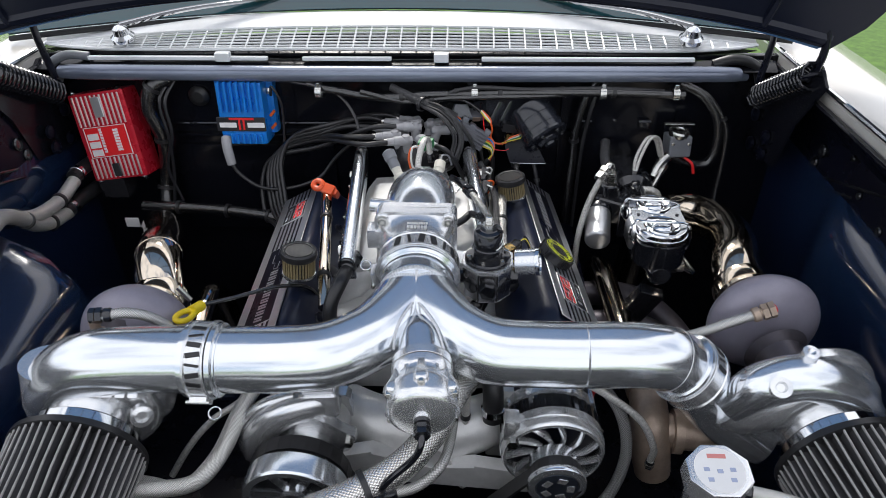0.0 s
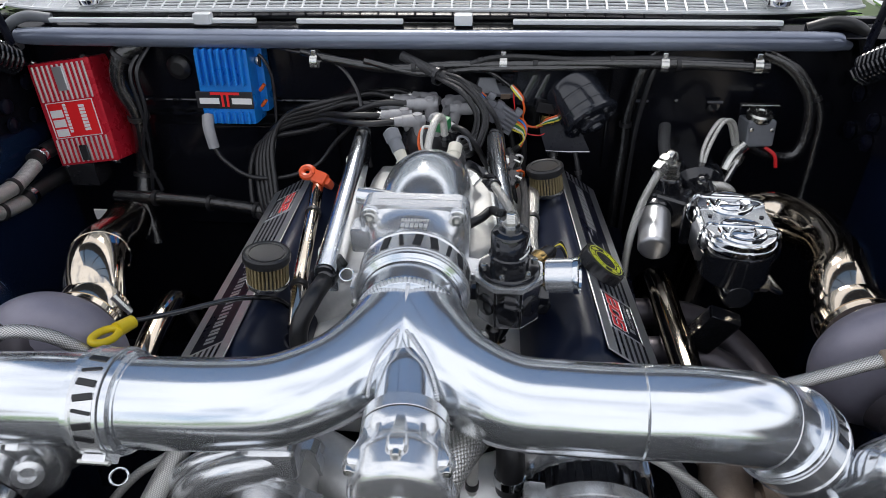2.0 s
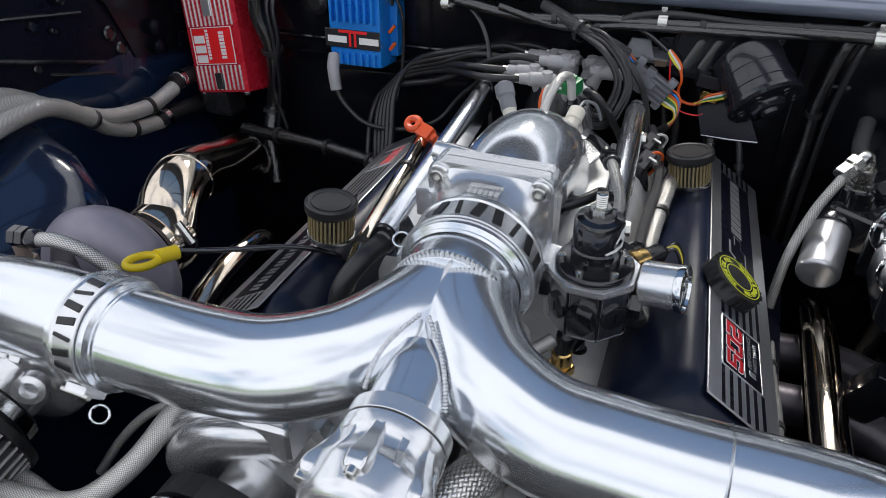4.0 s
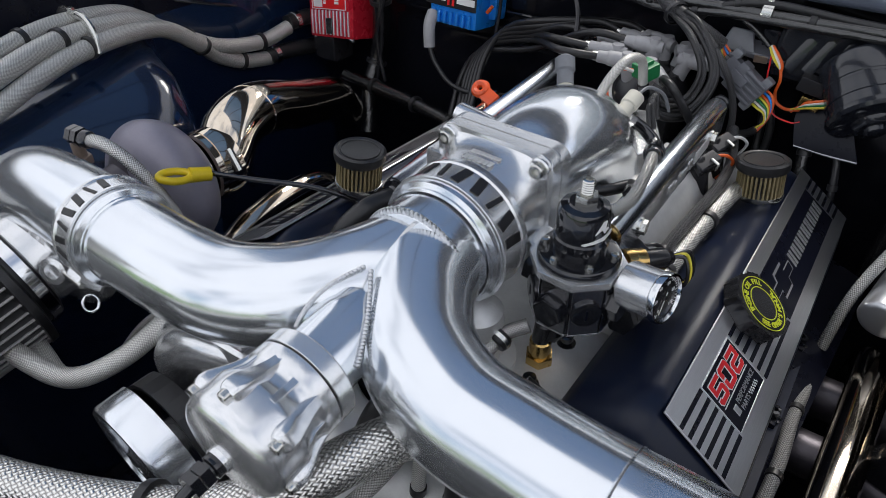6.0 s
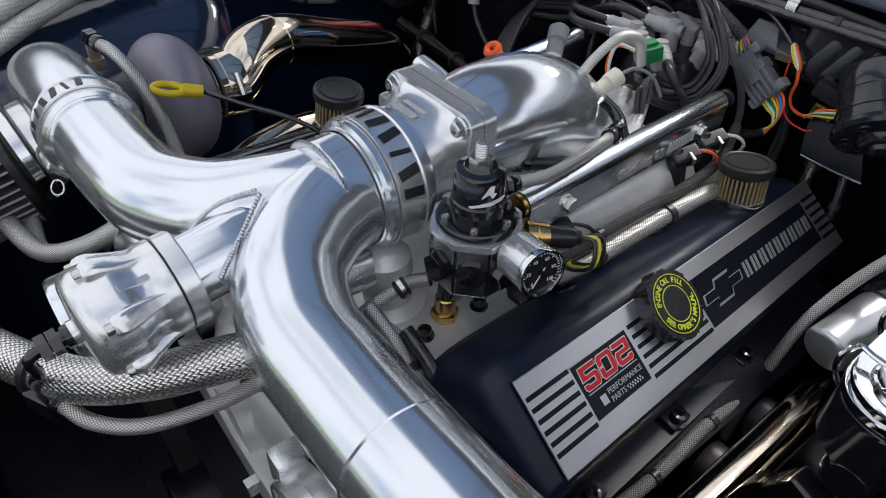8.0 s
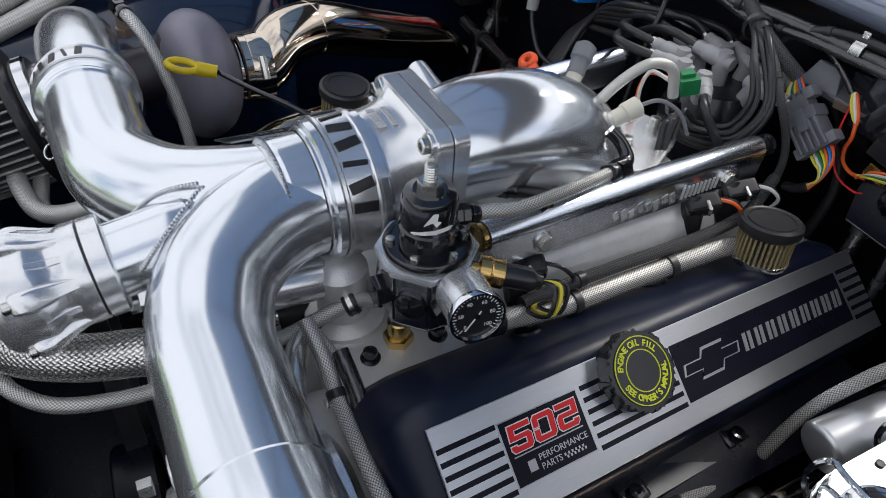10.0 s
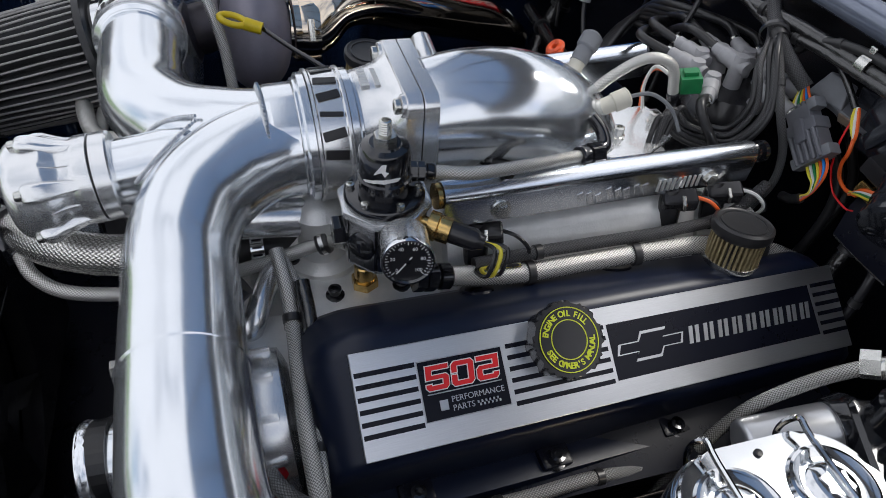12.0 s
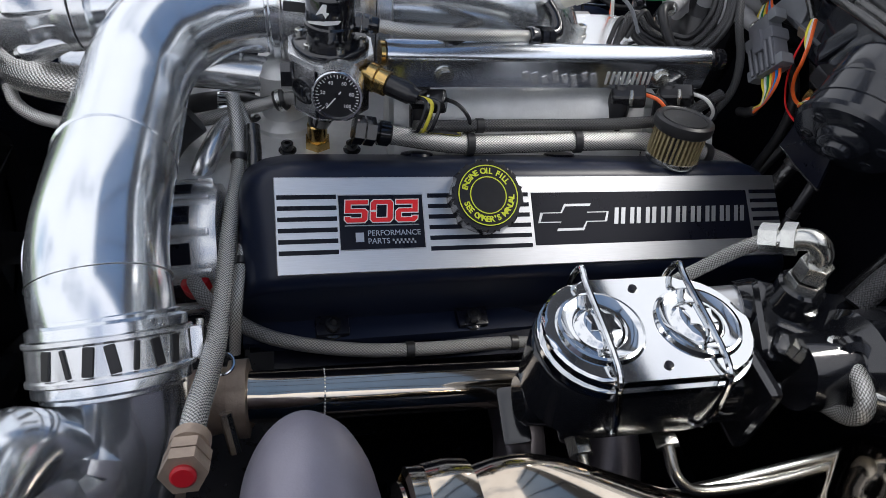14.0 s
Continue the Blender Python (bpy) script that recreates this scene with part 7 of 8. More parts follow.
hose("coil_lead", [mc0 @ V(-0.028, -0.05, -0.088), (-0.405, 1.02, 0.885), (-0.36, 1.01, 0.86), (-0.30, 1.02, 0.855), (-0.24, 1.03, 0.875), (-0.2, 1.04, 0.92), (-0.13, 1.03, 0.985)], 0.004, "rubber", "dark grey coil lead drooping to the distributor", "plug lead")
hose("coil_wire", [mc0 @ V(0.058, -0.01, 0.03), (-0.325, 1.07, 1.06), (-0.31, 1.07, 1.02), (-0.315, 1.06, 0.93), (-0.325, 1.02, 0.86), (-0.33, 0.99, 0.80)], 0.0028, "plasticblack", "thin black wire falling past the coil", "wire", segs=8)

hose("main_loom", [(-0.545, 1.09, 1.07), (-0.575, 1.075, 1.055), (-0.59, 1.07, 1.01), (-0.578, 1.075, 0.95), (-0.585, 1.08, 0.89), (-0.60, 1.08, 0.83), (-0.60, 1.05, 0.77), (-0.58, 1.02, 0.70)], 0.0165, "tape", "thick taped wiring loom down the firewall", "wiring loom", ties=(0.15, 0.45, 0.75))
for k in range(2):
    hose("loose_wire", [(-0.54 + 0.01 * k, 1.09, 1.068), (-0.56 + 0.012 * k, 1.06, 1.03), (-0.556 + 0.008 * k, 1.055, 0.96), (-0.565 - 0.012 * k, 1.06, 0.88), (-0.58 + 0.02 * k, 1.055, 0.80)], 0.004, "plasticblack", "black wire loose beside the loom", "wire", group="loose wires", segs=8)
hose("lip_loom", [(-0.25, 1.07, 1.068), (-0.2, 1.055, 1.060), (-0.1, 1.047, 1.048), (0.0, 1.047, 1.054), (0.12, 1.052, 1.056), (0.25, 1.052, 1.058), (0.38, 1.052, 1.058), (0.5, 1.052, 1.054)], 0.0082, "tape", "black wiring loom clipped under the firewall lip", "wiring loom", ties=(0.1, 0.35, 0.6, 0.85))
hose("lip_loom", [(0.0, 1.045, 1.028), (0.03, 1.045, 1.055), (0.09, 1.05, 1.068), (0.2, 1.052, 1.064), (0.34, 1.054, 1.066), (0.46, 1.056, 1.060)], 0.0048, "rubber", "thin black cable above the sagging loom", "wire", ties=(0.3, 0.7))
hose("lip_loom", [(-0.14, 1.042, 1.062), (-0.05, 1.042, 1.042), (0.05, 1.042, 1.050), (0.2, 1.047, 1.052), (0.3, 1.052, 1.056)], 0.0052, "tape", "second black loom sagging under the lip", "wiring loom", ties=(0.4,))
hose("drop_loom", [(0.335, 1.09, 1.07), (0.315, 1.085, 1.04), (0.30, 1.085, 0.97), (0.30, 1.085, 0.90), (0.295, 1.07, 0.82), (0.29, 1.05, 0.72)], 0.009, "tape", "black loom dropping beside the wiper motor", "wiring loom", ties=(0.5,))
hose("drop_loom", [(0.35, 1.09, 1.07), (0.33, 1.08, 1.03), (0.318, 1.08, 0.95), (0.315, 1.08, 0.86), (0.31, 1.06, 0.74)], 0.005, "plasticblack", "thin black cable beside the loom", "wire")
hose("corner_loom", [(0.50, 1.09, 1.065), (0.545, 1.08, 1.045), (0.58, 1.07, 1.0), (0.59, 1.065, 0.94), (0.575, 1.06, 0.90), (0.53, 1.06, 0.905), (0.49, 1.06, 0.925)], 0.0105, "tape", "fat black hose looping at the firewall's corner", "hose")
hose("corner_loom", [(0.51, 1.085, 1.07), (0.56, 1.075, 1.04), (0.60, 1.06, 0.98), (0.605, 1.05, 0.90), (0.60, 1.03, 0.82), (0.62, 0.98, 0.77), (0.66, 0.9, 0.76)], 0.006, "tape", "black cable running out to the fender", "wire", ties=(0.3,))
for x in (-0.225, 0.087, 0.34, 0.482):
    cp = thing("loom_clip", (x, 1.05, 1.06), "small steel clip holding the loom under the lip", "clip", "loom clips")
    part("band", lathe([(0.0105, -0.006), (0.0122, -0.006), (0.0122, 0.006), (0.0105, 0.006)], (x, 1.0515, 1.057), (1, 0, 0), 18, closed=False), "zinc", cp)
    part("tab", box((0.008, 0.003, 0.014), (x, 1.048, 1.070), 0.001, 1), "zinc", cp)
hose("loom_tail", [(-0.30, 1.082, 1.07), (-0.2, 1.06, 1.055), (-0.155, 1.03, 1.02), (-0.14, 1.0, 0.97), (-0.13, 0.98, 0.90)], 0.0035, "plasticblack", "thin black wire arching over the plug boots", "wire", segs=8)

# wiper motor
wm = thing("wiper_motor", (0.23, 1.05, 0.98), "gloss black wiper motor on the firewall", "motor")
WD = V(0.50, -0.64, -0.58).normalized()
WA = V(0.2435, 1.0126, 0.9609) - WD * 0.108
part("can", lathe([(0.03, 0.012), (0.0425, 0.016), (0.044, 0.02), (0.044, 0.045), (0.0432, 0.046), (0.0432, 0.049), (0.044, 0.050), (0.044, 0.082), (0.040, 0.087)], WA, WD, 48), "glossenamel", wm)
part("end_plate", lathe([(0.0445, 0.080), (0.0475, 0.082), (0.048, 0.087), (0.045, 0.091), (0.036, 0.0925), (0.024, 0.093), (0.0205, 0.0995), (0.0185, 0.101), (0.0125, 0.101), (0.0115, 0.106), (0.008, 0.108), (0, 0.1085)], WA, WD, 48), "glossenamel", wm)
for k in range(6):
    mm = axis_matrix(WA, WD) @ Matrix.Rotation(radians(60 * k + 20), 4, "Z") @ Matrix.Translation((0.0335, 0, 0.0915))
    part("screw", lathe([(0.0062, 0.0), (0.006, 0.002), (0.004, 0.0024), (0.0036, 0.0008), (0, 0.0008)], mm @ V(0, 0, 0), WD, 14), "glossenamel", wm)
part("gearbox", box((0.11, 0.05, 0.075), pose(0.155, 1.088, 1.012, 0, 6, 8), 0.012, 3), "glossenamel", wm)
for k in range(5):
    part("rib", box((0.016, 0.010, 0.058), pose(0.135 + 0.022 * k, 1.062 + 0.003 * k, 1.018, -10, 28, 8), 0.004, 2), "glossenamel", wm)
part("shelf_plate", grid_sheet([[(0.150, 1.060, 0.962), (0.180, 1.056, 0.968), (0.208, 1.050, 0.962)], [(0.153, 1.046, 0.940), (0.190, 1.040, 0.944), (0.224, 1.036, 0.938)], [(0.163, 1.032, 0.914), (0.20, 1.030, 0.914), (0.236, 1.028, 0.916)]], 0.003), "satin", wm)
# thin brighter line along the plate's lower edge
part("shelf_edge", tube([(0.163, 1.032, 0.913), (0.20, 1.030, 0.913), (0.236, 1.028, 0.915)], 0.0017, 8), "darkmetal", wm, "thin bright edge")
part("terminal_block", box((0.034, 0.020, 0.018), pose(0.160, 1.050, 0.985, 0, 12, 8), 0.003), "plasticblack", wm)
part("terminal_block", box((0.024, 0.014, 0.014), pose(0.163, 1.044, 0.966, 0, 12, 8), 0.003), "brass", wm)
for k, c in enumerate(("yellowwire", "whitewire", "orangewire")):
    part("lead", tube([(0.099 + 0.002 * k, 1.0497, 1.021), (0.106 + 0.004 * k, 1.044, 1.012), (0.115 + 0.003 * k, 1.041, 1.003), (0.1215, 1.042, 0.997 - 0.002 * k)], 0.0017, 6, 6), c, wm)
part("lead", tube([(0.1195, 1.042, 1.001), (0.124, 1.040, 0.985), (0.122, 1.042, 0.970), (0.126, 1.044, 0.956), (0.139, 1.043, 0.951), (0.155, 1.041, 0.955)], 0.0020, 6, 6), "orangewire", wm)
for k, c in enumerate(("yellowwire", "green", "whitewire", "orangewire")):
    part("lead", tube([(0.146, 1.042, 0.953 - 0.001 * k), (0.160, 1.036, 0.961 + 0.002 * k), (0.180, 1.034, 0.968 + 0.003 * k), (0.194, 1.040, 0.975 + 0.003 * k)], 0.0017, 6, 6), c, wm)
part("lead", tube([(0.105, 1.046, 1.010), (0.108, 1.042, 0.985), (0.114, 1.042, 0.960), (0.128, 1.043, 0.940), (0.150, 1.042, 0.936), (0.16, 1.042, 0.94)], 0.0011, 6, 6), "redplain", wm)
part("can_ring", lathe([(0.0440, 0.064), (0.0452, 0.065), (0.0452, 0.068), (0.0440, 0.069)], WA, WD, 48, closed=False), "glossenamel", wm)
hose("twisted_pair", [(0.052, 1.048, 1.050), (0.072, 1.047, 1.040), (0.088, 1.049, 1.028), (0.099, 1.050, 1.019)], 0.0035, "tape", "black taped pair of wires dropping from the loom", "wire", segs=10)

hose("ribbed_conduit", [(0.16, 1.075, 0.99), (0.17, 1.06, 0.94), (0.18, 1.03, 0.87), (0.185, 1.0, 0.79), (0.18, 0.98, 0.70)], 0.0075, "tape", "black ribbed conduit falling behind the valve cover", "wiring loom", ties=(0.2, 0.4, 0.6))
hose("ribbed_conduit", [(0.19, 1.06, 0.94), (0.215, 1.04, 0.90), (0.225, 1.02, 0.83), (0.22, 1.0, 0.74)], 0.005, "plasticblack", "thin black cable falling below the wiper motor", "wire", ties=(0.5,))
rb = thing("relay_block", (0.085, 1.07, 1.01), "black relay block on a grey bracket under the lip", "relay")
part("base", box((0.085, 0.026, 0.010), pose(0.085, 1.066, 1.006, 24, 6, 6), 0.002, 1), "connector", rb)
part("wedge", slab([(-0.022, -0.012), (0.022, -0.012), (0.014, 0.014), (-0.012, 0.016)], 0.008, pose(0.060, 1.060, 1.014, 70, 0, 10), 0.002), "greymid", rb, "bare grey bracket wedge")
for k in range(3):
    part("relay", box((0.020, 0.018, 0.022), pose(0.094 + 0.024 * k, 1.072 + 0.003 * k, 1.026, 12, 0, 6), 0.003), "glossenamel", rb)
part("tag", box((0.016, 0.002, 0.010), pose(0.092, 1.0535, 1.000, 24, 0, 6), 0), "burnt", rb)

# solenoid at the corner
so = thing("brake_pressure_switch", (0.51, 1.065, 0.95), "zinc plated solenoid on a bracket with braided lines", "solenoid")
part("bracket", box((0.06, 0.004, 0.05), pose(0.512, 1.085, 0.955, 0, 0, 0), 0.001, 1), "blackpaint", so)
part("bracket_edge", box((0.062, 0.01, 0.003), pose(0.512, 1.082, 0.981, 0, 0, 0), 0.0008, 1), "zinc", so)
part("body", box((0.046, 0.044, 0.044), pose(0.508, 1.062, 0.944, -8, 0, 6), 0.006, 3), "greymid", so, "dull grey cast body")
part("can", lathe([(0.020, 0), (0.021, 0.002), (0.021, 0.010), (0.018, 0.013), (0.009, 0.014), (0.008, 0.012), (0, 0.012)], (0.507, 1.059, 0.966), (0.05, -0.14, 1), 28), "zinc", so)
for dx in (-0.016, 0.016):
    part("screw", lathe([(0.0035, 0), (0.0035, 0.003), (0, 0.004)], (0.508 + dx, 1.0385, 0.956), (0, -1, 0.1), 12), "zinc", so)
part("port", tube([(0.485, 1.04, 0.925), (0.468, 1.025, 0.915), (0.455, 1.01, 0.895)], [0.012, 0.010, 0.009], 14, 4), "zinc", so)
part("lead", tube([(0.525, 1.05, 0.92), (0.54, 1.04, 0.91), (0.545, 1.035, 0.89)], 0.003, 8, 5), "redplain", so)
for k in range(2):
    hose("brake_line", [(0.475 - 0.006 * k, 1.035, 0.93), (0.46 - 0.008 * k, 1.03, 0.97), (0.44 - 0.008 * k, 1.02, 0.975), (0.42 - 0.008 * k, 1.0, 0.94), (0.41, 0.98, 0.90)], 0.0034, "braid", "looped thin braided brake line", group="brake lines")
hose("brake_line", [(0.47, 1.01, 0.905), (0.45, 0.98, 0.89), (0.43, 0.95, 0.885), (0.41, 0.93, 0.89)], 0.006, "zinc", "steel brake pipe with union nuts", ends=("zinc", "zinc"))

# brake booster, accumulator and master cylinder
LUG_A, LUG_B = V(0.3715, 0.9965, 0.886), V(0.436, 1.015, 0.890)
hb = thing("brake_booster", (0.38, 0.96, 0.88), "black cast hydraulic brake booster behind the master cylinder", "brake booster")
part("main_body", lathe([(0.04, -0.10), (0.046, -0.09), (0.046, 0.0), (0.034, 0.012), (0.03, 0.05)], (0.405, 0.97, 0.875), (0, -1, 0), 28), "blackgloss", hb)
part("spool_block", box((0.078, 0.090, 0.050), pose(0.372, 0.952, 0.868, 0, 8, -18), 0.009, 3), "blackgloss", hb)
part("spool_tower", lathe([(0.021, 0.0), (0.0205, 0.012), (0.0185, 0.016), (0.0185, 0.030), (0.016, 0.032), (0, 0.032)], (0.352, 0.941, 0.885), (0, 0, 1), 28), "blackgloss", hb)
part("valve_body", box((0.036, 0.062, 0.040), pose(0.398, 0.938, 0.876, 0, 6, -38), 0.007, 3), "blackgloss", hb)
part("valve_rib", box((0.010, 0.066, 0.046), pose(0.392, 0.942, 0.877, 0, 6, -38), 0.003), "glossenamel", hb)
for at, d, r in ((LUG_A, V(0.25, -0.45, 0.85), 0.0125), (LUG_B, V(0.1, -0.5, 0.85), 0.0115)):
    part("lug", lathe([(r, -0.022), (r, 0.0), (r * 0.86, 0.0016), (r * 0.62, 0.0016), (r * 0.55, -0.006), (0, -0.006)], at, d, 28), "glossenamel", hb)
    part("lug_web", tube([V(at) - d * 0.012, V(at).lerp(V(0.392, 0.955, 0.868), 0.5) - V(0, 0, 0.008), (0.392, 0.955, 0.866)], [0.010, 0.012, 0.014], 14, 4), "blackgloss", hb)
port = part("port_ring", lathe([(0.016, -0.012), (0.0155, 0.004), (0.0135, 0.006), (0.0105, 0.006), (0.0098, 0.0), (0.0, -0.001)], (0.379, 0.918, 0.868), (0.35, -0.75, 0.55), 32), "zinc", hb, "bare plated port ring")
part("port_screen", lathe([(0.0085, 0.0), (0.0085, 0.0012), (0, 0.0012)], (0.379, 0.918, 0.868), (0.35, -0.75, 0.55), 24), "brass", port)
part("side_boss", lathe([(0.019, 0), (0.019, 0.02), (0.014, 0.026), (0.007, 0.026), (0.006, 0.018), (0, 0.018)], (0.405, 0.962, 0.885), (0.55, -0.35, 0.75), 24), "blackgloss", hb)
part("mount_ear", slab([(-0.022, -0.016), (0.022, -0.016), (0.026, 0.0), (0.016, 0.02), (-0.016, 0.02)], 0.006, pose(0.425, 0.985, 0.895, 60, 0, 25), 0.002), "blackgloss", hb)
for dx, dz in ((-0.02, 0.0), (0.018, 0.004)):
    part("cap_screw", lathe([(0.0075, 0), (0.0075, 0.006), (0.004, 0.0065), (0.0035, 0.003), (0, 0.003)], (0.386 + dx, 0.945, 0.897 + dz), (0.05, -0.1, 1), 18), "zinc", hb)
part("bracket", box((0.06, 0.12, 0.01), pose(0.40, 1.06, 0.90, 0, 0, 0), 0.003), "blackgloss", hb)
part("accumulator", lathe([(0.018, 0.0), (0.0235, 0.006), (0.024, 0.012), (0.024, 0.082), (0.022, 0.086), (0.018, 0.088), (0, 0.088)], (0.335, 0.925, 0.865), (-0.13, -0.9, -0.2), 36), "silverprint", hb, "bare metal accumulator canister")
part("accumulator_collar", lathe([(0.026, -0.012), (0.029, -0.004), (0.027, 0.012)], (0.335, 0.925, 0.865), (-0.13, -0.9, -0.2), 28), "blackgloss", hb)
hose("pressure_line", [(0.340, 0.922, 0.955), (0.333, 0.914, 0.949), (0.324, 0.905, 0.937), (0.305, 0.89, 0.895), (0.29, 0.865, 0.84), (0.285, 0.84, 0.76), (0.285, 0.82, 0.68)], 0.006, "braidfine", "braided pressure line with a polished elbow fitting", ends=(None, None), segs=14)
pl_ = bpy.data.objects["pressure_line"]
part("elbow_fitting", tube([(0.3515, 0.9405, 0.938), (0.351, 0.940, 0.950), (0.345, 0.930, 0.959), (0.333, 0.914, 0.948)], 0.0088, 20, 7), "zinc", pl_, "dull plated elbow")
part("union_nut", hexnut((0.352, 0.941, 0.915), (0, 0, 1), 0.0150, 0.010), "zinc", pl_)
part("union_nut", hexnut((0.352, 0.941, 0.9265), (0, 0, 1), 0.0130, 0.015), "zinc", pl_)
part("union_nut", hexnut((0.340, 0.923, 0.9555), (-0.62, -0.62, -0.45), 0.0130, 0.010), "zinc", pl_)
part("union_nut", hexnut((0.332, 0.915, 0.9495), (-0.62, -0.62, -0.45), 0.0115, 0.014), "zinc", pl_)

LID = 0.947
ms = thing("master_cylinder", (0.40, 0.78, 0.90), "black brake master cylinder with a chrome lid and wire bails", "master cylinder")
mlx, mly = 0.405, 0.778
stad = rounded_rect(0.086, 0.146, 0.041, 8)
part("reservoir", prism([(x * 1.02, y * 1.04) for x, y in stad], LID - 0.066, LID - 0.019, Matrix.Translation((mlx, mly - 0.002, 0)), 0.006), "blackgloss", ms)
part("cylinder_bore", lathe([(0.016, 0), (0.02, 0.004), (0.022, 0.02), (0.024, 0.14), (0.03, 0.15), (0.03, 0.17)], (mlx, 0.70, LID - 0.078), (0, 1, 0), 28), "blackgloss", ms)
lidp = part("lid", prism(stad, LID - 0.012, LID - 0.002, Matrix.Translation((mlx, mly, 0)), 0.004, 3), "chrome", ms, "chrome plated lid")
part("lid_rim", prism([(x * 1.04, y * 1.03) for x, y in stad], LID - 0.018, LID - 0.0115, Matrix.Translation((mlx, mly, 0)), 0.002), "chrome", lidp)
for sy in (-1, 1):
    part("dome", lathe([(0.031, -0.003), (0.029, 0.001), (0.027, 0.0015), (0.022, -0.0012), (0.0185, -0.0014), (0.016, 0.0015), (0.012, 0.0035), (0.006, 0.004), (0, 0.0042)], (mlx, mly + sy * 0.035, LID), (0, 0, 1), 48), "chrome", lidp)
    part("spring_star", prism(ring_outline(0.012, 12, 0.0075), 0, 0.0012, Matrix.Translation((mlx, mly + sy * 0.035, LID + 0.0036)), 0.0004), "chrome", lidp)
    part("bail", tube([(mlx - 0.03, mly + sy * 0.037, LID - 0.05), (mlx - 0.052, mly + sy * 0.037, LID - 0.02), (mlx - 0.046, mly + sy * 0.037, LID + 0.008), (mlx - 0.03, mly + sy * 0.037, LID + 0.007), (mlx + 0.035, mly + sy * 0.037, LID + 0.004), (mlx + 0.048, mly + sy * 0.037, LID - 0.012), (mlx + 0.052, mly + sy * 0.032, LID - 0.045), (mlx + 0.035, mly + sy * 0.03, LID - 0.06)], 0.0023, 8, 5), "chrome", ms)
    part("rivet", lathe([(0.003, 0), (0.003, 0.0015), (0, 0.002)], (mlx + sy * 0.033, mly + 0.0, LID - 0.002), (0, 0, 1), 10), "satin", lidp)
part("flange", box((0.085, 0.012, 0.07), (mlx, 0.868, LID - 0.07), 0.006), "blackgloss", ms)
for y in (0.735, 0.80):
    part("outlet_boss", lathe([(0.012, 0), (0.012, 0.014), (0.009, 0.015)], (mlx + 0.02, y, LID - 0.078), (1, 0, -0.1), 18), "blackgloss", ms)
    part("union_nut", hexnut((mlx + 0.034, y, LID - 0.0795), (1, 0, -0.15), 0.009, 0.014), "zinc", ms)
    part("brake_pipe", tube([(mlx + 0.046, y, LID - 0.081), (mlx + 0.066, y + 0.005, LID - 0.095), (mlx + 0.072, y + 0.03, LID - 0.105), (mlx + 0.065, y + 0.11, LID - 0.11), (mlx + 0.05, 1.0, LID - 0.1)], 0.0045, 10, 6), "zinc", ms)

# thin lines and clutter beside the booster
hose("return_line", [(0.385, 0.90, 0.845), (0.405, 0.925, 0.852), (0.425, 0.94, 0.862), (0.445, 0.945, 0.872), (0.452, 0.945, 0.888), (0.44, 0.948, 0.898), (0.415, 0.955, 0.896)], 0.0072, "braidfine", "short braided return line below the booster", ends=(None, "blackgloss"))
hose("battery_cable", [(0.36, 1.06, 0.95), (0.355, 1.02, 0.93), (0.365, 0.99, 0.90)], 0.01, "braidblack", "black sleeved cable behind the booster", "cable")


# ---- hood hinges and springs ----
def hinge(sx, cx):
    h = thing("hinge", (cx + sx * 0.72, 1.05, 1.05), "black hood hinge with a coil spring", "hinge", "hood hinges")
    a, b = V(cx + sx * 0.708, 1.06, 1.050), V(cx + sx * 0.730, 0.92, 1.143)
    d = (b - a).normalized()
    u = d.cross(V(0, 0, 1)).normalized()
    v = d.cross(u)
    pts = []
    turns = 17
    for k in range(turns * 10 + 1):
        t = k / (turns * 10)
        ang = 2 * math.pi * turns * t
        pts.append(a.lerp(b, t) + (u * math.cos(ang) + v * math.sin(ang)) * 0.0235)
    part("spring", tube(pts, 0.0033, 8, 1), "blackgloss", h)
    part("spring_hook", tube([b - d * 0.004 + u * 0.02, b + d * 0.012, b + d * 0.03 + V(0, 0, -0.008), b + d * 0.032 + V(0, 0, -0.02)], 0.0042, 8, 5), "satin", h)
    part("spring_hook", tube([a + u * 0.02, a - d * 0.012, a - d * 0.028], 0.0042, 8, 5), "satin", h)
    part("side_plate", prism([(-0.10, -0.13), (0.06, -0.10), (0.09, 0.0), (0.16, 0.10), (0.13, 0.12), (0.04, 0.05), (-0.06, 0.0)], 0, 0.006, Matrix.Translation((cx + sx * 0.735, 1.03, 1.04)) @ pose(0, 0, 0, 90, 0, -90), 0.001, 1), "blackpaint", h)
    part("upper_arm", tube([(cx + sx * 0.735, 0.94, 1.12), (cx + sx * 0.74, 0.93, 1.19), (cx + sx * 0.73, 0.95, 1.26)], [0.011, 0.010, 0.011], 8, 4, squash=0.5), "satin", h)
    part("lower_arm", tube([(cx + sx * 0.735, 1.10, 1.04), (cx + sx * 0.74, 1.02, 1.10), (cx + sx * 0.735, 0.93, 1.13)], 0.009, 8, 4, squash=0.5), "satin", h)
    part("rear_arm", tube([(cx + sx * 0.70, 1.06, 1.08), (cx + sx * 0.70, 1.045, 1.16), (cx + sx * 0.69, 1.03, 1.21)], 0.01, 8, 4, squash=0.5), "satin", h)
    for y, z in ((1.09, 1.0), (1.02, 0.98), (1.02, 0.945), (1.08, 0.94)):
        part("pivot", lathe([(0.014, 0), (0.014, 0.006), (0.008, 0.009), (0, 0.009)], (cx + sx * 0.727, y, z), (-sx, 0, 0), 18), "satin", h)


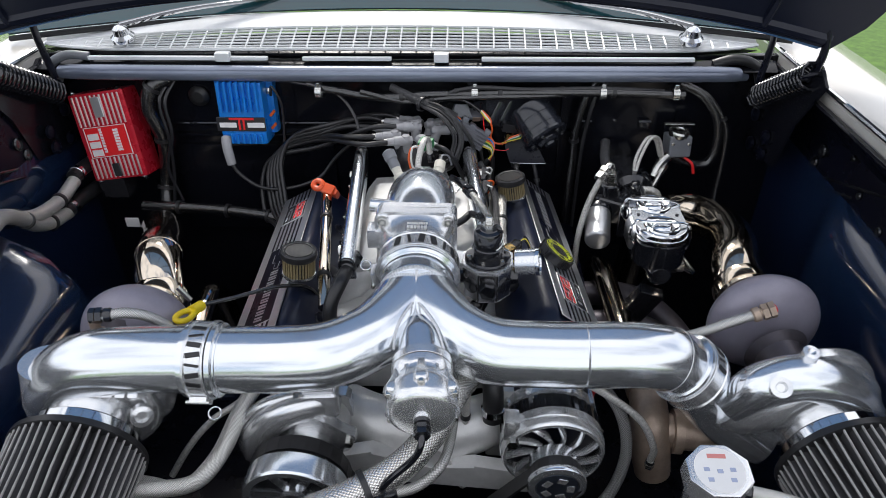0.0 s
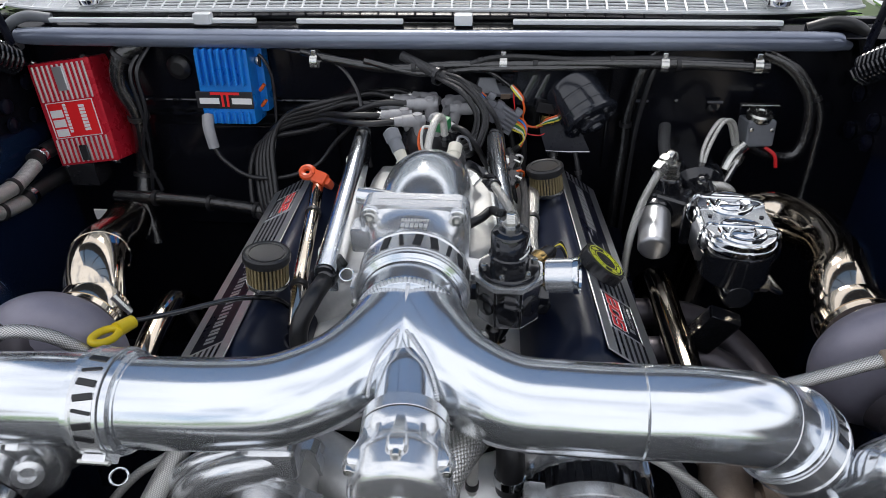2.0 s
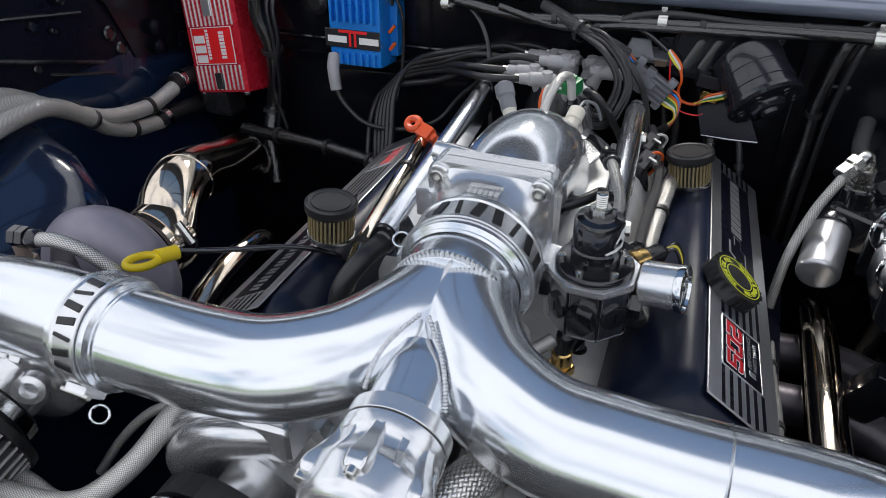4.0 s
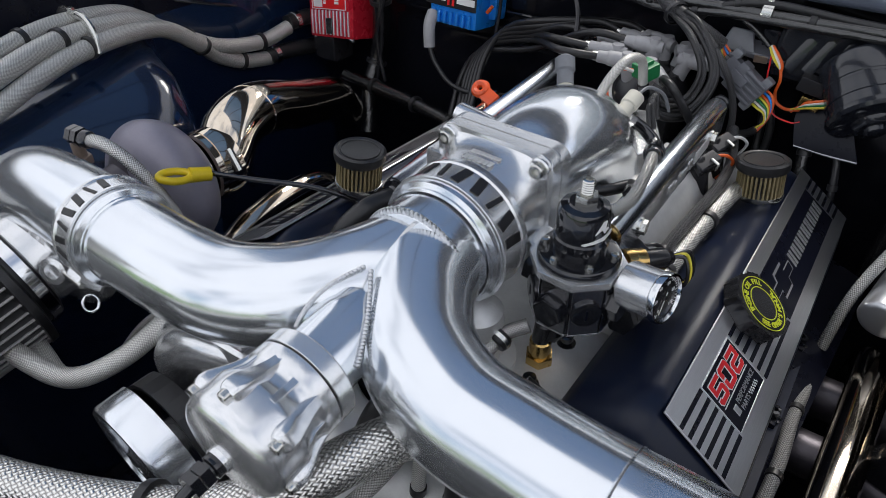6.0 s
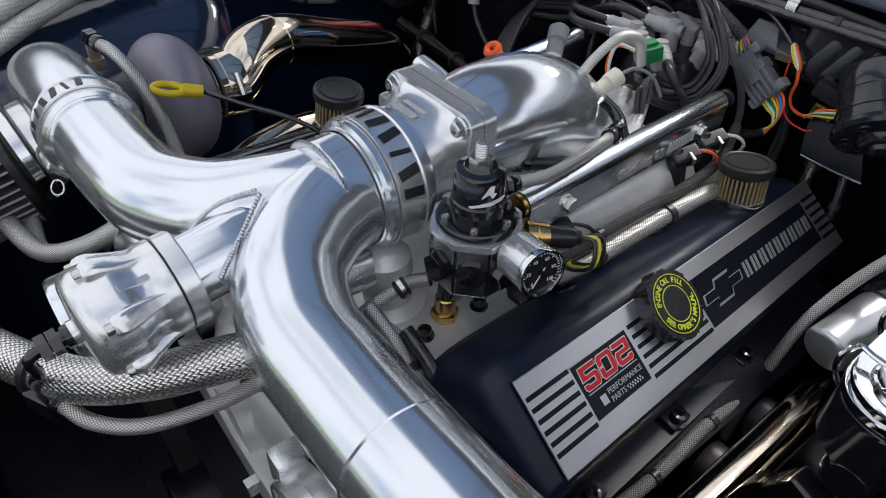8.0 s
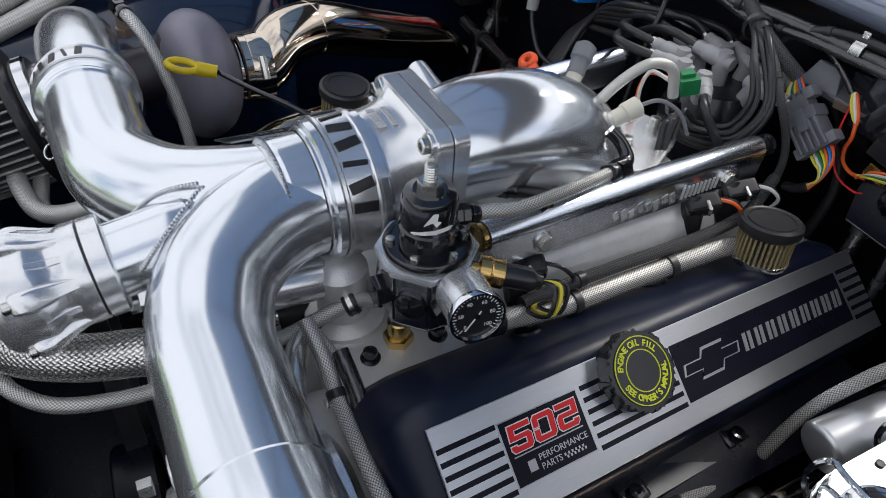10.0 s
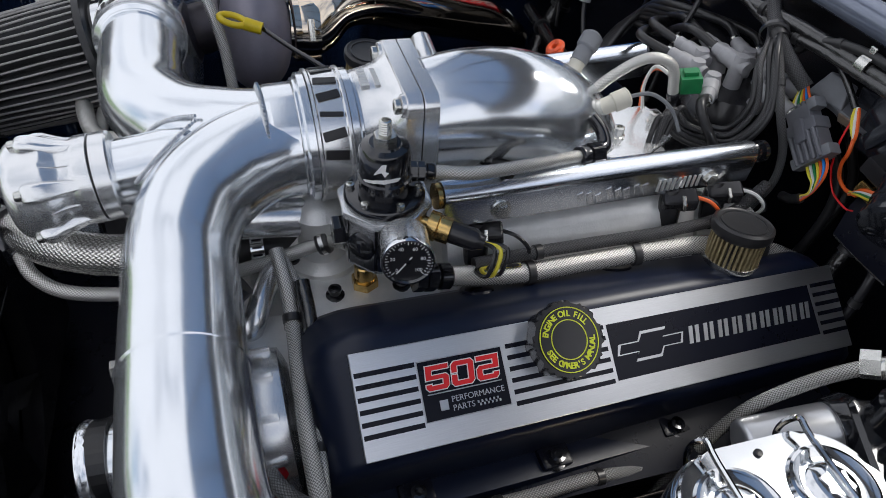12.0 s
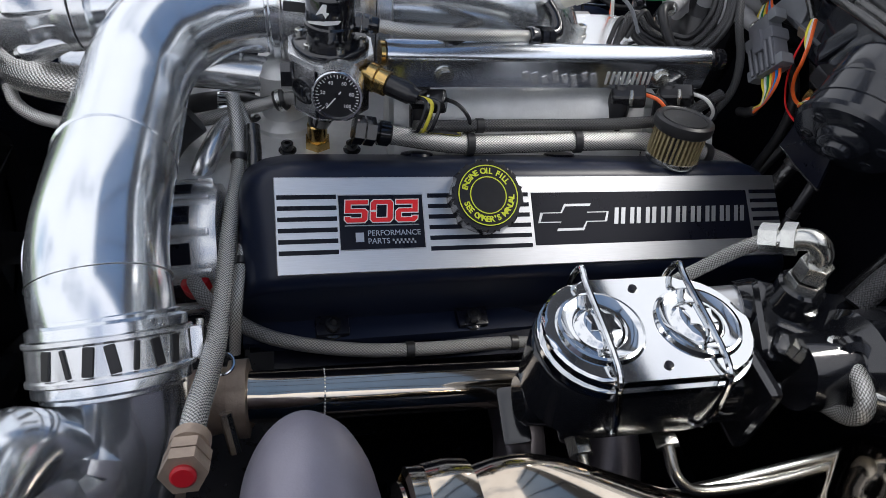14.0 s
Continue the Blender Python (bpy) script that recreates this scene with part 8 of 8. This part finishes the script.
hinge(1, -0.06)
hinge(-1, -0.06)
hose("washer_tube", [(-0.78, 1.10, 1.06), (-0.775, 1.085, 1.10), (-0.74, 1.09, 1.118), (-0.70, 1.10, 1.112)], 0.009, "greymid", "grey drain hose at the end of the lip", "hose")
hose("washer_tube", [(0.56, 1.10, 1.10), (0.60, 1.095, 1.112), (0.64, 1.09, 1.10), (0.66, 1.09, 1.06)], 0.010, "rubber", "black drain hose at the end of the lip", "hose")

# ---- big braided heater lines along the passenger side ----
hv = thing("heater_valve", (-0.78, 1.06, 0.87), "black heater connections with clamps at the firewall", "heater valve")
for z, y in ((0.885, 1.03), (0.835, 0.97)):
    part("stub", tube([(-0.755, y + 0.10, z - 0.01), (-0.757, y + 0.02, z), (-0.758, y - 0.03, z)], 0.015, 16, 4), "rubber", hv)
    part("band", lathe([(0.0155, -0.006), (0.0172, -0.005), (0.0172, 0.005), (0.0155, 0.006)], (-0.758, y - 0.01, z), (0, 1, 0), 20, closed=False), "chrome", hv)
part("valve_body", box((0.06, 0.05, 0.05), (-0.70, 1.06, 0.84), 0.008), "plasticblack", hv)
part("tag", box((0.03, 0.004, 0.022), (-0.66, 1.0, 0.775), 0.001, 1), "white", hv)
HEATER_A = [(-0.758, 1.0, 0.877), (-0.757, 0.93, 0.869), (-0.748, 0.83, 0.893), (-0.732, 0.737, 0.95), (-0.715, 0.678, 0.983), (-0.69, 0.592, 0.998), (-0.66, 0.516, 1.001), (-0.63, 0.437, 0.991), (-0.61, 0.34, 0.96), (-0.60, 0.2, 0.90)]
HEATER_B = [(-0.757, 0.945, 0.833), (-0.755, 0.88, 0.848), (-0.75, 0.828, 0.876), (-0.735, 0.783, 0.917), (-0.71, 0.704, 0.966), (-0.66, 0.56, 0.982), (-0.615, 0.43, 0.963), (-0.59, 0.33, 0.93), (-0.58, 0.2, 0.88)]
hose("heater_hose", HEATER_A, 0.0135, "braid", "braided steel heater hose over the inner fender", group="heater hoses", ties=(0.12, 0.3, 0.62), segs=18)
hose("heater_hose", HEATER_B, 0.0135, "braid", "second braided steel heater hose over the inner fender", group="heater hoses", ties=(0.14, 0.34, 0.62), segs=18)
hose("heater_hose", [(x - 0.024, y - 0.01, z + 0.012) for x, y, z in HEATER_A[3:]], 0.0115, "braid", "slim braided steel hose beside the heater hoses", group="heater hoses", ties=(0.5,), segs=18)
hcl = thing("hose_clamp", (-0.70, 0.60, 1.01), "bright steel clamp gathering the heater hoses", "clamp")
part("strap", tube([(-0.742, 0.585, 0.996), (-0.733, 0.588, 1.018), (-0.705, 0.592, 1.018), (-0.684, 0.594, 1.014), (-0.664, 0.592, 1.000), (-0.655, 0.586, 0.975)], 0.0045, 10, 5, squash=1.6), "zinc", hcl)
part("strap_bolt", hexnut((-0.708, 0.590, 1.020), (0, 0, 1), 0.006, 0.008), "zinc", hcl)
